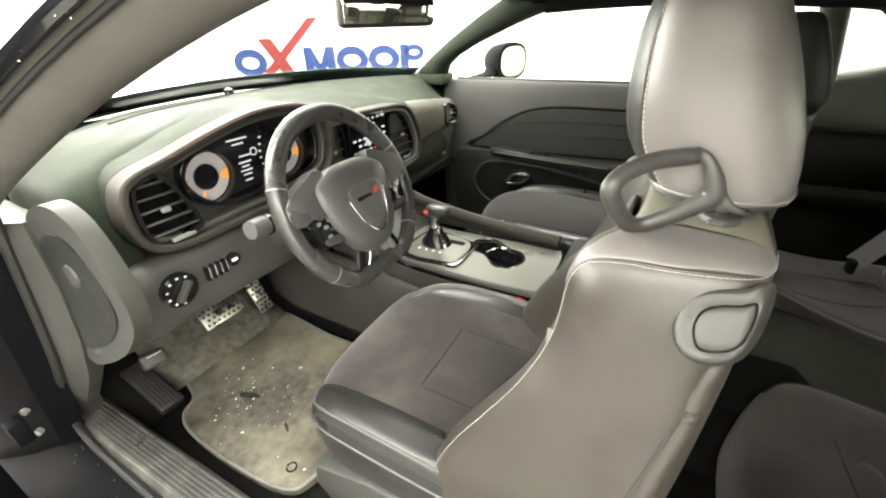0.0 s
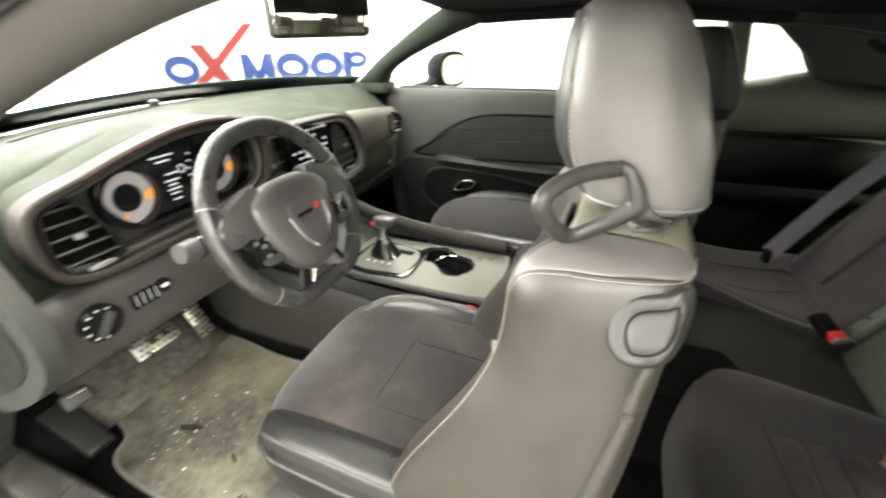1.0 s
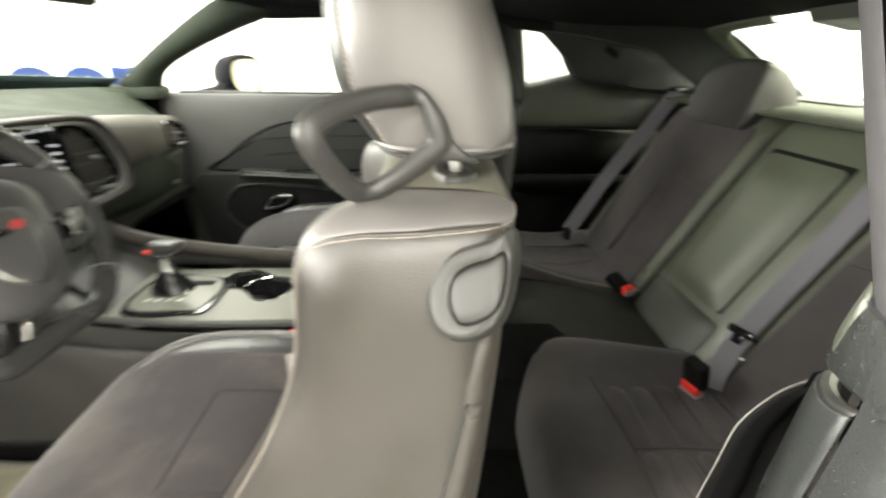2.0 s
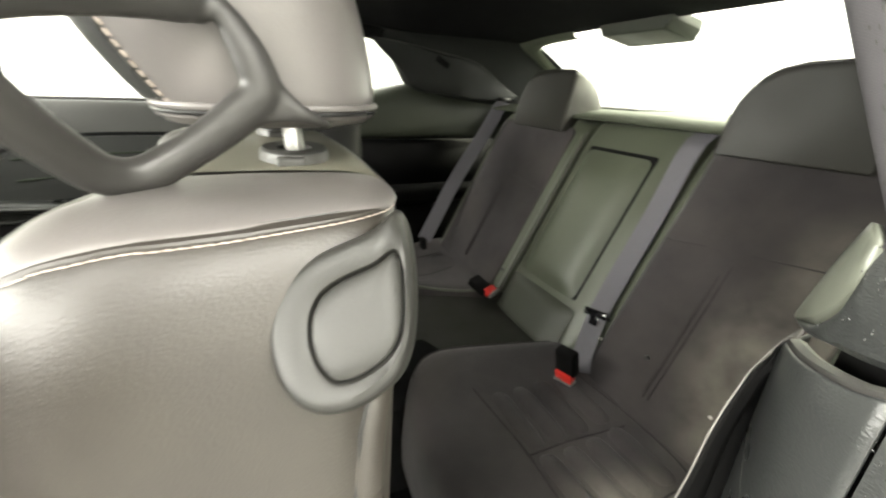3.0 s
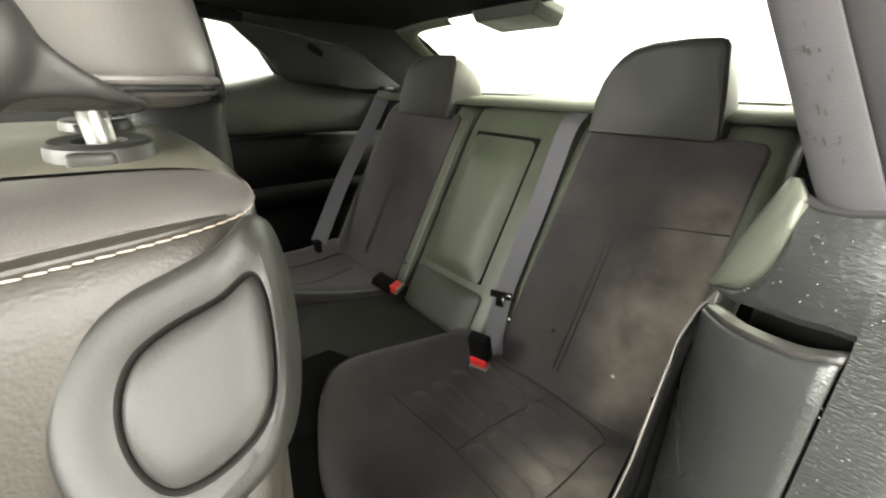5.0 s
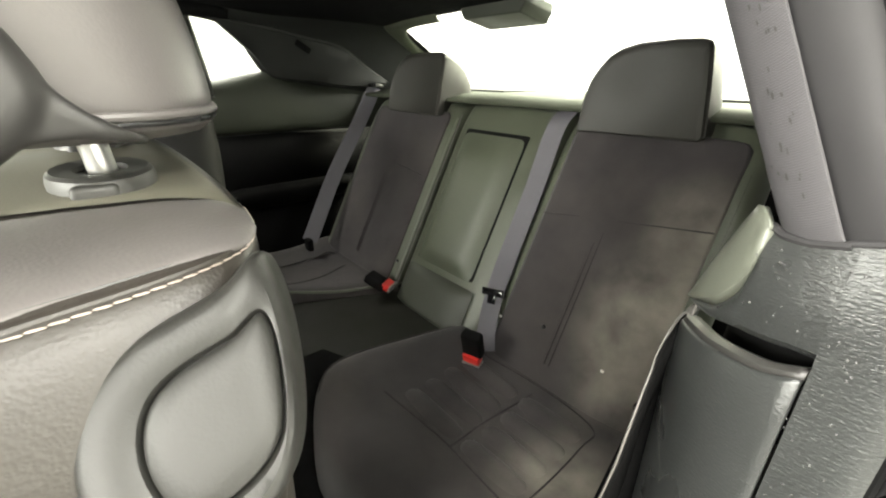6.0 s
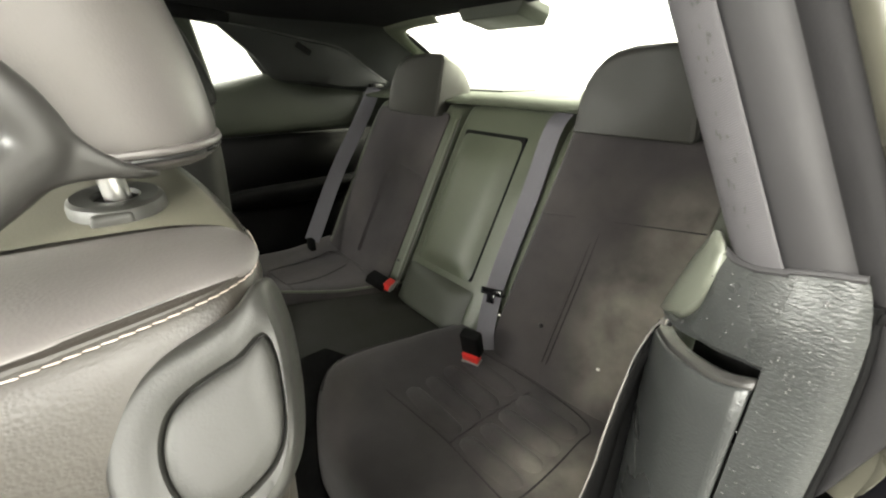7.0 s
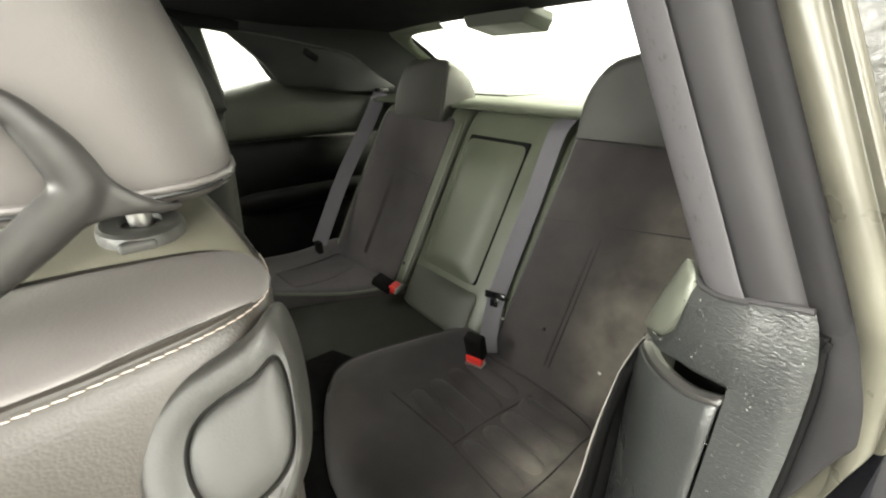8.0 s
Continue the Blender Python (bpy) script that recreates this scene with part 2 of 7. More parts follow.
ICON_RED = mat("lit_red_icons", (0.7, 0.05, 0.05), 0.5, emit=(1.0, 0.08, 0.06), emit_power=0.7)
DIAL = mat("lit_gauge_ring", (0.34, 0.32, 0.33), 0.5, emit=(0.95, 0.86, 0.84), emit_power=0.07, vary=0.15, scale=40)
DIAL_ORANGE = mat("lit_gauge_orange", (0.6, 0.28, 0.08), 0.5, emit=(1.0, 0.42, 0.08), emit_power=0.4)
MARK = mat("white_print", (0.7, 0.7, 0.68), 0.5)
LINT = mat("pale_lint", (0.75, 0.73, 0.68), 0.9)
FRIT = mat("screen_edge_band", (0.05, 0.075, 0.07), 0.4)
SHELF = mat("green_grey_shelf_felt", (0.050, 0.057, 0.040), 0.75, grain=0.3, grain_scale=900, spec=0.15)
SIDE_TRIM = mat("dark_green_side_trim", (0.031, 0.035, 0.026), 0.5, grain=0.1, grain_scale=1400, kind="leather", spec=0.35)
LEFT_PILLAR = mat("warm_grey_pillar_lining", (0.068, 0.062, 0.056), 0.6, grain=0.1, grain_scale=900, dust=(0.04, 0.036, 0.032), dust_scale=8, dust_amount=0.5)
FASCIA = mat("tan_grey_fascia", (0.060, 0.056, 0.046), 0.5, grain=0.1, grain_scale=1200, kind="leather")
DROP = mat("clear_drop", (0.03, 0.03, 0.03), 0.05, rough_vary=0.02, spec=0.9)
KNEE = mat("grey_knee_plastic", (0.055, 0.054, 0.051), 0.52, grain=0.12, grain_scale=1500, kind="leather", spec=0.4, vary=0.15)
HUB = mat("violet_grey_hub_skin", (0.062, 0.060, 0.060), 0.36, grain=0.1, grain_scale=1400, kind="leather", spec=0.4)
FRONT_COVER = mat("dark_green_grey_leather", (0.030, 0.031, 0.029), 0.42, grain=0.14, grain_scale=900, kind="leather", spec=0.4)
BINDING = mat("grey_mat_binding", (0.15, 0.145, 0.125), 0.8, vary=0.2, scale=60, grain=0.3, grain_scale=900)
RUBBER = mat("black_rubber", (0.012, 0.012, 0.012), 0.55)
WET = mat("wet_grey_seal", (0.088, 0.085, 0.066), 0.34, vary=0.22, scale=30, rough_vary=0.08)
SEAL = mat("dark_grey_seal", (0.017, 0.0165, 0.017), 0.7, spec=0.14, vary=0.15, scale=40, grain=0.1, grain_scale=900)
# black jamb paint lightened: the reflection of white walls is in the colour
SHINE_JAMB = mat("wet_jamb_with_shine", (0.05, 0.05, 0.043), 0.3, vary=0.35, scale=45, grain=0.4, grain_scale=220)
DOOR_MIRROR = mat("cream_tinted_mirror", (0.40, 0.375, 0.28), 0.03, metal=1.0, vary=0.0, rough_vary=0.0)
MIRROR = mat("mirror_silver", (0.86, 0.83, 0.74), 0.02, metal=1.0, vary=0.0, rough_vary=0.0)


def glass_material():
    m = bpy.data.materials.new("window_glass")
    m.use_nodes = True
    nt = m.node_tree
    nt.nodes.clear()
    out = nt.nodes.new("ShaderNodeOutputMaterial")
    mix = nt.nodes.new("ShaderNodeMixShader")
    clear = nt.nodes.new("ShaderNodeBsdfTransparent")
    clear.inputs[0].default_value = (0.93, 0.96, 0.93, 1)
    gloss = nt.nodes.new("ShaderNodeBsdfGlossy")
    gloss.inputs["Roughness"].default_value = 0.01
    mix.inputs[0].default_value = 0.05
    nt.links.new(clear.outputs[0], mix.inputs[1])
    nt.links.new(gloss.outputs[0], mix.inputs[2])
    nt.links.new(mix.outputs[0], out.inputs[0])
    return m


GLASS = glass_material()


# ---- mesh tools ----
def mesh_from(verts, faces):
    bm = bmesh.new()
    vs = [bm.verts.new(v) for v in verts]
    for f in faces:
        try:
            bm.faces.new([vs[i] for i in f])
        except ValueError:
            pass
    return bm


def finish(bm, name, material, sharp=35, solid=0.0, sub=0, bevel=0.0):
    bmesh.ops.recalc_face_normals(bm, faces=bm.faces)
    me = bpy.data.meshes.new(name)
    bm.to_mesh(me)
    bm.free()
    me.materials.append(material)
    me.shade_smooth()
    me.set_sharp_from_angle(angle=radians(sharp if not sub else 80))
    ob = new(name, me)
    if solid:
        md = ob.modifiers.new("thick", "SOLIDIFY")
        md.thickness, md.offset = solid, 0
    if bevel:
        md = ob.modifiers.new("edge", "BEVEL")
        md.width, md.segments, md.limit_method = bevel, 2, "ANGLE"
    if sub:
        md = ob.modifiers.new("round", "SUBSURF")
        md.levels = md.render_levels = sub
    return ob


def thing(name, base, label, category, group="", kind=""):
    ob = new(name)
    ob.location = base
    ob.empty_display_size = 0.05
    bpy.context.view_layer.update()
    return tagged(ob, label, category, group, kind)


def part(name, bm, material, parent, label="", **kw):
    """Links a bmesh as one mesh object under a thing or under a part."""
    ob = finish(bm, name, material, **kw)
    ob.parent = parent
    if parent.parent is None:
        ob.matrix_parent_inverse = Matrix.Translation(parent.location).inverted()
    return tagged(ob, label)


def solo(name, bm, material, label, category, group="", kind="", **kw):
    """Links a bmesh as a thing or a piece of the setting of its own."""
    return tagged(finish(bm, name, material, **kw), label, category, group, kind)


def box(c, s, bevel=0.004, m=None, seg=2):
    bm = bmesh.new()
    bmesh.ops.create_cube(bm, size=1)
    bmesh.ops.scale(bm, vec=s, verts=bm.verts)
    if bevel:
        bmesh.ops.bevel(bm, geom=list(bm.edges), offset=min(bevel, 0.45 * min(s)), segments=seg, profile=0.5, affect="EDGES")
    if m is not None:
        bmesh.ops.transform(bm, matrix=m, verts=bm.verts)
    bmesh.ops.translate(bm, vec=c, verts=bm.verts)
    return bm


def loft(rings, caps=True, closed=True):
    """A skin over rings of equal length."""
    n = len(rings[0])
    verts = [p for r in rings for p in r]
    faces = []
    for i in range(len(rings) - 1):
        for j in range(n if closed else n - 1):
            k = (j + 1) % n
            faces.append((i * n + j, i * n + k, (i + 1) * n + k, (i + 1) * n + j))
    if caps and closed:
        faces.append(tuple(range(n))[::-1])
        faces.append(tuple((len(rings) - 1) * n + j for j in range(n)))
    return mesh_from(verts, faces)


def spline(pts, n, closed=False):
    """Points evenly in parameter on a Catmull-Rom curve."""
    pts = [Vector(p) for p in pts]
    m = len(pts)
    out = []
    spans = m if closed else m - 1
    count = n if closed else n - 1
    for i in range(n):
        u = i / count * spans
        k = min(int(u), spans - 1)
        f = u - k
        if closed:
            a, b, c, d = (pts[(k + j) % m] for j in (-1, 0, 1, 2))
        else:
            b, c = pts[k], pts[k + 1]
            a = pts[k - 1] if k else b * 2 - c
            d = pts[k + 2] if k + 2 < m else c * 2 - b
        out.append(0.5 * ((2 * b) + (c - a) * f + (2 * a - 5 * b + 4 * c - d) * f * f + (3 * b - 3 * c + d - a) * f ** 3))
    return out


def tube(pts, r, n=10, closed=False, flat=1.0, up=(0, 0, 1), caps=True):
    """A tube along points; r is a number or one for each point; flat squeezes it along its second axis."""
    pts = [Vector(p) for p in pts]
    rings = []
    for i, p in enumerate(pts):
        a = pts[i - 1] if (i or closed) else p
        b = pts[(i + 1) % len(pts)] if (closed or i + 1 < len(pts)) else p
        d = (b - a).normalized()
        u = d.cross(Vector(up))
        u = u.normalized() if u.length > 1e-5 else d.orthogonal().normalized()
        v = d.cross(u).normalized()
        q = r[i] if isinstance(r, (list, tuple)) else r
        rings.append([p + u * math.cos(2 * math.pi * k / n) * q + v * math.sin(2 * math.pi * k / n) * q * flat for k in range(n)])
    if closed:
        rings.append(rings[0])
        bm = loft(rings, caps=False)
        bmesh.ops.remove_doubles(bm, verts=bm.verts, dist=1e-6)
        return bm
    return loft(rings, caps=caps)


def ribbon(pts, across, width, thick=0.0012):
    """A flat band along points, with the across direction given once or for each point."""
    pts = [Vector(p) for p in pts]
    rings = []
    for i, p in enumerate(pts):
        d = (pts[min(i + 1, len(pts) - 1)] - pts[max(i - 1, 0)]).normalized()
        ac = Vector(across[i] if isinstance(across[0], (list, tuple, Vector)) else across)
        ac = (ac - d * ac.dot(d)).normalized()
        nn = d.cross(ac).normalized()
        h, t = width / 2, thick / 2
        rings.append([p - ac * h - nn * t, p + ac * h - nn * t, p + ac * h + nn * t, p - ac * h + nn * t])
    return loft(rings)


def prism(outline, a, b, axis="y", bevel=0.0):
    """A solid between a and b along an axis, over an outline in the other two (in the order x, y, z)."""
    def put(p, w):
        u, v = p
        return {"x": (w, u, v), "y": (u, w, v), "z": (u, v, w)}[axis]
    n = len(outline)
    if sum(outline[i][0] * outline[(i + 1) % n][1] - outline[(i + 1) % n][0] * outline[i][1] for i in range(n)) < 0:
        outline = outline[::-1]
    bm = mesh_from([put(p, a) for p in outline] + [put(p, b) for p in outline],
                   [tuple(range(n)), tuple(range(n, 2 * n))] + [(i, (i + 1) % n, n + (i + 1) % n, n + i) for i in range(n)])
    if bevel:
        rim = [e for e in bm.edges if len({v.index // n for v in e.verts}) == 1]
        bm.verts.index_update()
        rim = [e for e in bm.edges if (e.verts[0].index < n) == (e.verts[1].index < n)]
        bmesh.ops.bevel(bm, geom=rim, offset=bevel, segments=2, profile=0.5, affect="EDGES")
    return bm


def ring_prism(outer, inner, a, b, axis="y"):
    """A frame between two outlines of equal length."""
    def put(p, w):
        u, v = p
        return {"x": (w, u, v), "y": (u, w, v), "z": (u, v, w)}[axis]
    rings = [[put(p, a) for p in outer], [put(p, b) for p in outer], [put(p, b) for p in inner], [put(p, a) for p in inner], [put(p, a) for p in outer]]
    bm = loft(rings, caps=False)
    bmesh.ops.remove_doubles(bm, verts=bm.verts, dist=1e-6)
    return bm


def smooth2(outline, n):
    return [(p.x, p.y) for p in spline([(u, v, 0) for u, v in outline], n, closed=True)]


def shrink(outline, d):
    cx = sum(p[0] for p in outline) / len(outline)
    cy = sum(p[1] for p in outline) / len(outline)
    n = len(outline)
    out = []
    for i, p in enumerate(outline):
        a, b = Vector(outline[i - 1]), Vector(outline[(i + 1) % n])
        t = (b - a).normalized()
        nn = Vector((-t.y, t.x))
        if nn.dot(Vector((cx - p[0], cy - p[1]))) < 0:
            nn = -nn
        out.append((p[0] + nn.x * d, p[1] + nn.y * d))
    return out


def sheet(rows):
    """An open surface over rows of points."""
    return loft(rows, caps=False, closed=False)


def stitches(pts, step, length, r=0.0007):
    """Small thread dashes along a line, in one mesh."""
    pts = [Vector(p) for p in pts]
    bm = bmesh.new()
    acc, nxt = 0.0, 0.0
    for a, b in zip(pts, pts[1:]):
        d = b - a
        while nxt <= acc + d.length:
            c = a + d * ((nxt - acc) / max(d.length, 1e-6))
            u = d.normalized()
            u = (u + u.orthogonal().normalized() * 0.09).normalized()
            o = u.orthogonal().normalized()
            w = u.cross(o)
            ends = []
            for q, s in ((-0.5, 0.35), (-0.3, 1), (0.3, 1), (0.5, 0.35)):
                ends.append([bm.verts.new(c + u * length * q + (o * math.cos(t) + w * math.sin(t)) * r * s) for t in (0, 1.257, 2.513, 3.77, 5.027)])
            for e, f in zip(ends, ends[1:]):
                for j in range(5):
                    bm.faces.new((e[j], e[(j + 1) % 5], f[(j + 1) % 5], f[j]))
            bm.faces.new(ends[0][::-1]), bm.faces.new(ends[-1])
            nxt += step
        acc += d.length
    return bm


def join(*bms):
    out = bmesh.new()
    for bm in bms:
        me = bpy.data.meshes.new("tmp")
        bm.to_mesh(me)
        bm.free()
        out.from_mesh(me)
        bpy.data.meshes.remove(me)
    return out


def lerp(a, b, f):
    return tuple(x + (y - x) * f for x, y in zip(a, b))


def span(a, b, n):
    return [a + (b - a) * k / (n - 1) for k in range(n)]


def along(table, u):
    """Straight-line interpolation in rows of (u, value)."""
    if u <= table[0][0]:
        return table[0][1]
    for (a, va), (b, vb) in zip(table, table[1:]):
        if u <= b:
            return va + (vb - va) * (u - a) / (b - a)
    return table[-1][1]


def snap(ob, pts, lift=0.0005):
    """Lays points onto the skin of an object."""
    dg = bpy.context.evaluated_depsgraph_get()
    ev = ob.evaluated_get(dg)
    inv = ob.matrix_world.inverted()
    out = []
    for p in pts:
        ok, loc, nor, _ = ev.closest_point_on_mesh(inv @ Vector(p))
        out.append(ob.matrix_world @ (loc + nor * lift) if ok else Vector(p))
    return out


# ---- the booth round the car ----
def booth_wall(name, c, s):
    ob = solo(name, box((0, 0, 0), s, 0), WHITE_WALL, "plain white painted wall of the photo booth", "wall", kind="structure")
    ob.matrix_world = ROOM @ pose(*c)


booth_wall("wall_north", (0, 6.1, 1.75), (12.4, 0.2, 3.5))
booth_wall("wall_south", (0, -5.1, 1.75), (12.4, 0.2, 3.5))
booth_wall("wall_west", (-6.1, 0.5, 1.75), (0.2, 11.0, 3.5))
booth_wall("wall_east", (6.1, 0.5, 1.75), (0.2, 11.0, 3.5))
ob = solo("ceiling", box((0, 0, 0), (12.4, 11.4, 0.1), 0), WHITE_WALL, "white ceiling of the photo booth", "ceiling", kind="structure")
ob.matrix_world = ROOM @ pose(0, 0.5, 3.55)
ob = solo("ground", box((0, 0, 0), (12.4, 11.4, 0.1), 0), FLOOR_MAT, "grey painted floor of the photo booth", "floor", kind="structure")
ob.matrix_world = ROOM @ pose(0, 0.5, -0.05)


def sign_shape(bm, material, label):
    ob = solo("sign_shape", bm, material, label, "wall sign", "shapes of the wall sign")
    ob.matrix_world = ROOM @ pose(0, 5.985, 0)


def oval_ring(u, z, ru, rz, w):
    t = [2 * math.pi * k / 40 for k in range(40)]
    return ring_prism([(u + ru * math.cos(a), z + rz * math.sin(a)) for a in t], [(u + (ru - w) * math.cos(a), z + (rz - w) * math.sin(a)) for a in t], -0.03, 0.0)


BLUE_LABEL = "plain blue raised shape mounted on the white wall"
SZ, SH = 0.815, 0.165
for u, ru in ((-2.46, 0.21), (-1.12, 0.205), (-0.70, 0.20)):
    sign_shape(oval_ring(u, SZ, ru, SH, 0.092), SIGN_BLUE, "plain blue raised oval ring on the white wall")
for u in (-1.69, -1.40):
    sign_shape(box((u, -0.015, SZ), (0.105, 0.03, 2 * SH), 0.004), SIGN_BLUE, BLUE_LABEL)
for m_ in (1, -1):
    sign_shape(prism([(-1.545 - m_ * q, SZ + z) for q, z in ((0.197, SH), (0.095, SH), (-0.055, -SH), (0.030, -SH))][::m_], -0.028, -0.004), SIGN_BLUE, "plain blue slanted bar raised on the white wall")
sign_shape(box((-0.43, -0.015, SZ), (0.105, 0.03, 2 * SH), 0.004), SIGN_BLUE, BLUE_LABEL)
sign_shape(oval_ring(-0.30, SZ + 0.07, 0.13, 0.095, 0.06), SIGN_BLUE, BLUE_LABEL)
sign_shape(prism([(-2.36, SZ - SH - 0.02), (-2.22, SZ - SH - 0.02), (-1.50, SZ + 0.50), (-1.62, SZ + 0.50)], -0.05, -0.01), SIGN_RED, "plain red slanted bar raised on the white wall")
sign_shape(prism([(-2.30, SZ + 0.28), (-2.14, SZ + 0.28), (-1.86, SZ - SH - 0.02), (-2.02, SZ - SH - 0.02)], -0.045, -0.005), SIGN_RED, "plain red slanted bar raised on the white wall")

# ---- body shell ----
# door-window edge and windscreen edge of one side, x outward
SIDE_EDGE = [(0.745, 0.80, 0.968), (0.70, 0.776, 1.053), (0.672, 0.55, 1.148), (0.655, 0.36, 1.206), (0.645, 0.1, 1.228), (0.64, -0.15, 1.225), (0.645, -0.33, 1.20)]
SCREEN_EDGE = [(0.67, 0.99, 0.985), (0.645, 0.86, 1.07), (0.615, 0.70, 1.172), (0.585, 0.56, 1.25)]


def a_pillar(sign, name):
    t = thing(name, (sign * 0.7, 0.9, 0.97), "black soft-trimmed windscreen pillar of a car", "pillar", kind="structure")
    inner = spline(SCREEN_EDGE, 12)
    outer = spline([(0.745, 0.84, 0.96), (0.705, 0.776, 1.053), (0.672, 0.55, 1.148), (0.652, 0.34, 1.212)], 12)
    rings = []
    for a, b in zip(inner, outer):
        m = (a + b) / 2
        c = m + Vector((-0.03, -0.02, -0.012))
        o = m + Vector((0.03, 0.02, 0.03))
        rings.append([(sign * p.x, p.y, p.z) for p in (a, lerp3(a, c, 0.6) + Vector((-0.006, -0.004, 0)), c, lerp3(c, b, 0.5) + Vector((-0.004, -0.006, -0.004)), b, lerp3(b, o, 0.5), o, lerp3(o, a, 0.5))])
    part("pillar_trim", loft(rings), DASH if sign > 0 else PLASTIC, t, sub=1)
    return t


def lerp3(a, b, f):
    return a + (b - a) * f


a_pillar(1, "pillar_right")
solo("trim_screen_corner", box((0.71, 0.93, 0.972), (0.11, 0.20, 0.04), 0.012), DASH, "dark corner trim at the foot of the windscreen pillar", "corner trim", kind="structure")


def roof_rows():
    """Headliner, from the windscreen header to the top of the rear window."""
    rows = []
    for y, zc, zs, xs in ((0.56, 1.262, 1.236, 0.60), (0.45, 1.285, 1.225, 0.635), (0.30, 1.30, 1.218, 0.655), (0.10, 1.31, 1.232, 0.648), (-0.15, 1.31, 1.228, 0.642),
                          (-0.35, 1.30, 1.205, 0.645), (-0.55, 1.275, 1.185, 0.64), (-0.72, 1.245, 1.185, 0.625), (-0.85, 1.215, 1.185, 0.60), (-0.93, 1.192, 1.178, 0.575)):
        row = []
        for k in range(17):
            u = k / 8 - 1
            row.append((xs * u, y, zs + (zc - zs) * (1 - abs(u) ** 3)))
        rows.append(row)
    return rows


solo("ceiling_headliner", sheet(roof_rows()), HEADLINER, "black cloth headliner of the car roof", "headliner", kind="structure", solid=0.012, sub=1)
roof = [[(x * 1.08, y + 0.0, z + 0.045) for x, y, z in r] for r in roof_rows()]
rail = spline([(0.625, 0.42, 1.205), (0.650, 0.25, 1.212), (0.652, 0.0, 1.213), (0.654, -0.18, 1.203), (0.660, -0.30, 1.194), (0.668, -0.40, 1.186), (0.676, -0.46, 1.176)], 30)
solo("trim_roof_rail", tube([p + Vector((0.004, 0, 0.013)) for p in rail], 0.029, 12), HEADLINER, "black cloth roof rail above the passenger window", "roof rail", kind="structure")
solo("roof_panel", sheet(roof), PAINT, "black painted steel roof of the car", "car roof", kind="structure", solid=0.004, sub=1)


def windscreen():
    base = [(-0.67, 0.99, 0.985), (-0.45, 1.22, 1.0), (0.0, 1.33, 1.005), (0.45, 1.22, 1.0), (0.67, 0.99, 0.985)]
    top = [(-0.585, 0.56, 1.25), (-0.3, 0.63, 1.262), (0.0, 0.65, 1.266), (0.3, 0.63, 1.262), (0.585, 0.56, 1.25)]
    rows = [spline([lerp(a, b, f) for a, b in zip(base, top)], 17) for f in (0, 0.25, 0.5, 0.75, 1)]
    ob = solo("window_windscreen", sheet(rows), GLASS, "clear laminated car windscreen", "windscreen", kind="structure")
    ob.visible_shadow = False
    rows = [[q + Vector((0, -0.004, -0.002)) for q in spline([lerp(a, b, f) for a, b in zip(base, top)], 17)] for f in (-0.06, 0.0, 0.06, 0.13)]
    solo("trim_screen_band", sheet(rows), FRIT, "dark band along the foot of the windscreen", "windscreen band", kind="structure", solid=0.002)
    # cowl and bonnet ahead of it
    rows = []
    for f, dz in ((0, -0.02), (0.1, -0.03), (0.5, -0.03), (1.0, -0.09)):
        rows.append([Vector((p.x * (1 + 0.18 * f), p.y + 0.02 + 1.1 * f, p.z + dz)) for p in spline(base, 17)])
    solo("bonnet", sheet(rows), PAINT, "black painted car bonnet beyond the windscreen", "bonnet", kind="structure", solid=0.006)


windscreen()


def rear_window():
    top = [(0.575, -0.93, 1.178), (0.3, -0.945, 1.19), (0, -0.95, 1.192), (-0.3, -0.945, 1.19), (-0.575, -0.93, 1.178)]
    base = [(0.62, -1.32, 0.99), (0.3, -1.40, 0.985), (0, -1.42, 0.985), (-0.3, -1.40, 0.985), (-0.62, -1.32, 0.99)]
    ob = solo("window_rear", sheet([spline([lerp(a, b, f) for a, b in zip(base, top)], 15) for f in (0, 0.5, 1)]), GLASS, "clear sloping rear window", "rear window", kind="structure")
    ob.visible_shadow = False
    # painted frame inside the glass, with rounded corners
    for s in (1, -1):
        rows = []
        for x, f, g, h in ((0.30, 0.985, 0.30, 1.03), (0.42, 0.975, 0.42, 1.03), (0.495, 0.955, 0.52, 1.03), (0.532, 0.915, 0.58, 1.03), (0.550, 0.85, 0.605, 0.98), (0.562, 0.70, 0.61, 0.75), (0.580, 0.40, 0.625, 0.42), (0.598, 0.02, 0.64, 0.02)):
            def at(q, v):
                yb, yt = -1.42 + 0.26 * q * q, -0.95 + 0.06 * q * q
                return Vector((s * q, yb + (yt - yb) * v + 0.006, 0.985 + (1.190 - 0.985) * v - 0.012 * q * q - 0.004))
            rows.append([at(x, f), at(x, f) + Vector((0, 0.012, -0.006)), at(0.5 * (x + g), 0.5 * (f + h)) + Vector((0, 0.02, -0.012)), at(g, h) + Vector((0, 0.02, -0.006)), at(g, h) + Vector((0, 0.03, 0.03))])
        solo("trim_rear_glass", sheet(rows), REAR_LEATHER, "green-grey trim round the rear glass corner", "window trim", kind="structure", solid=0.004, sub=1)


rear_window()


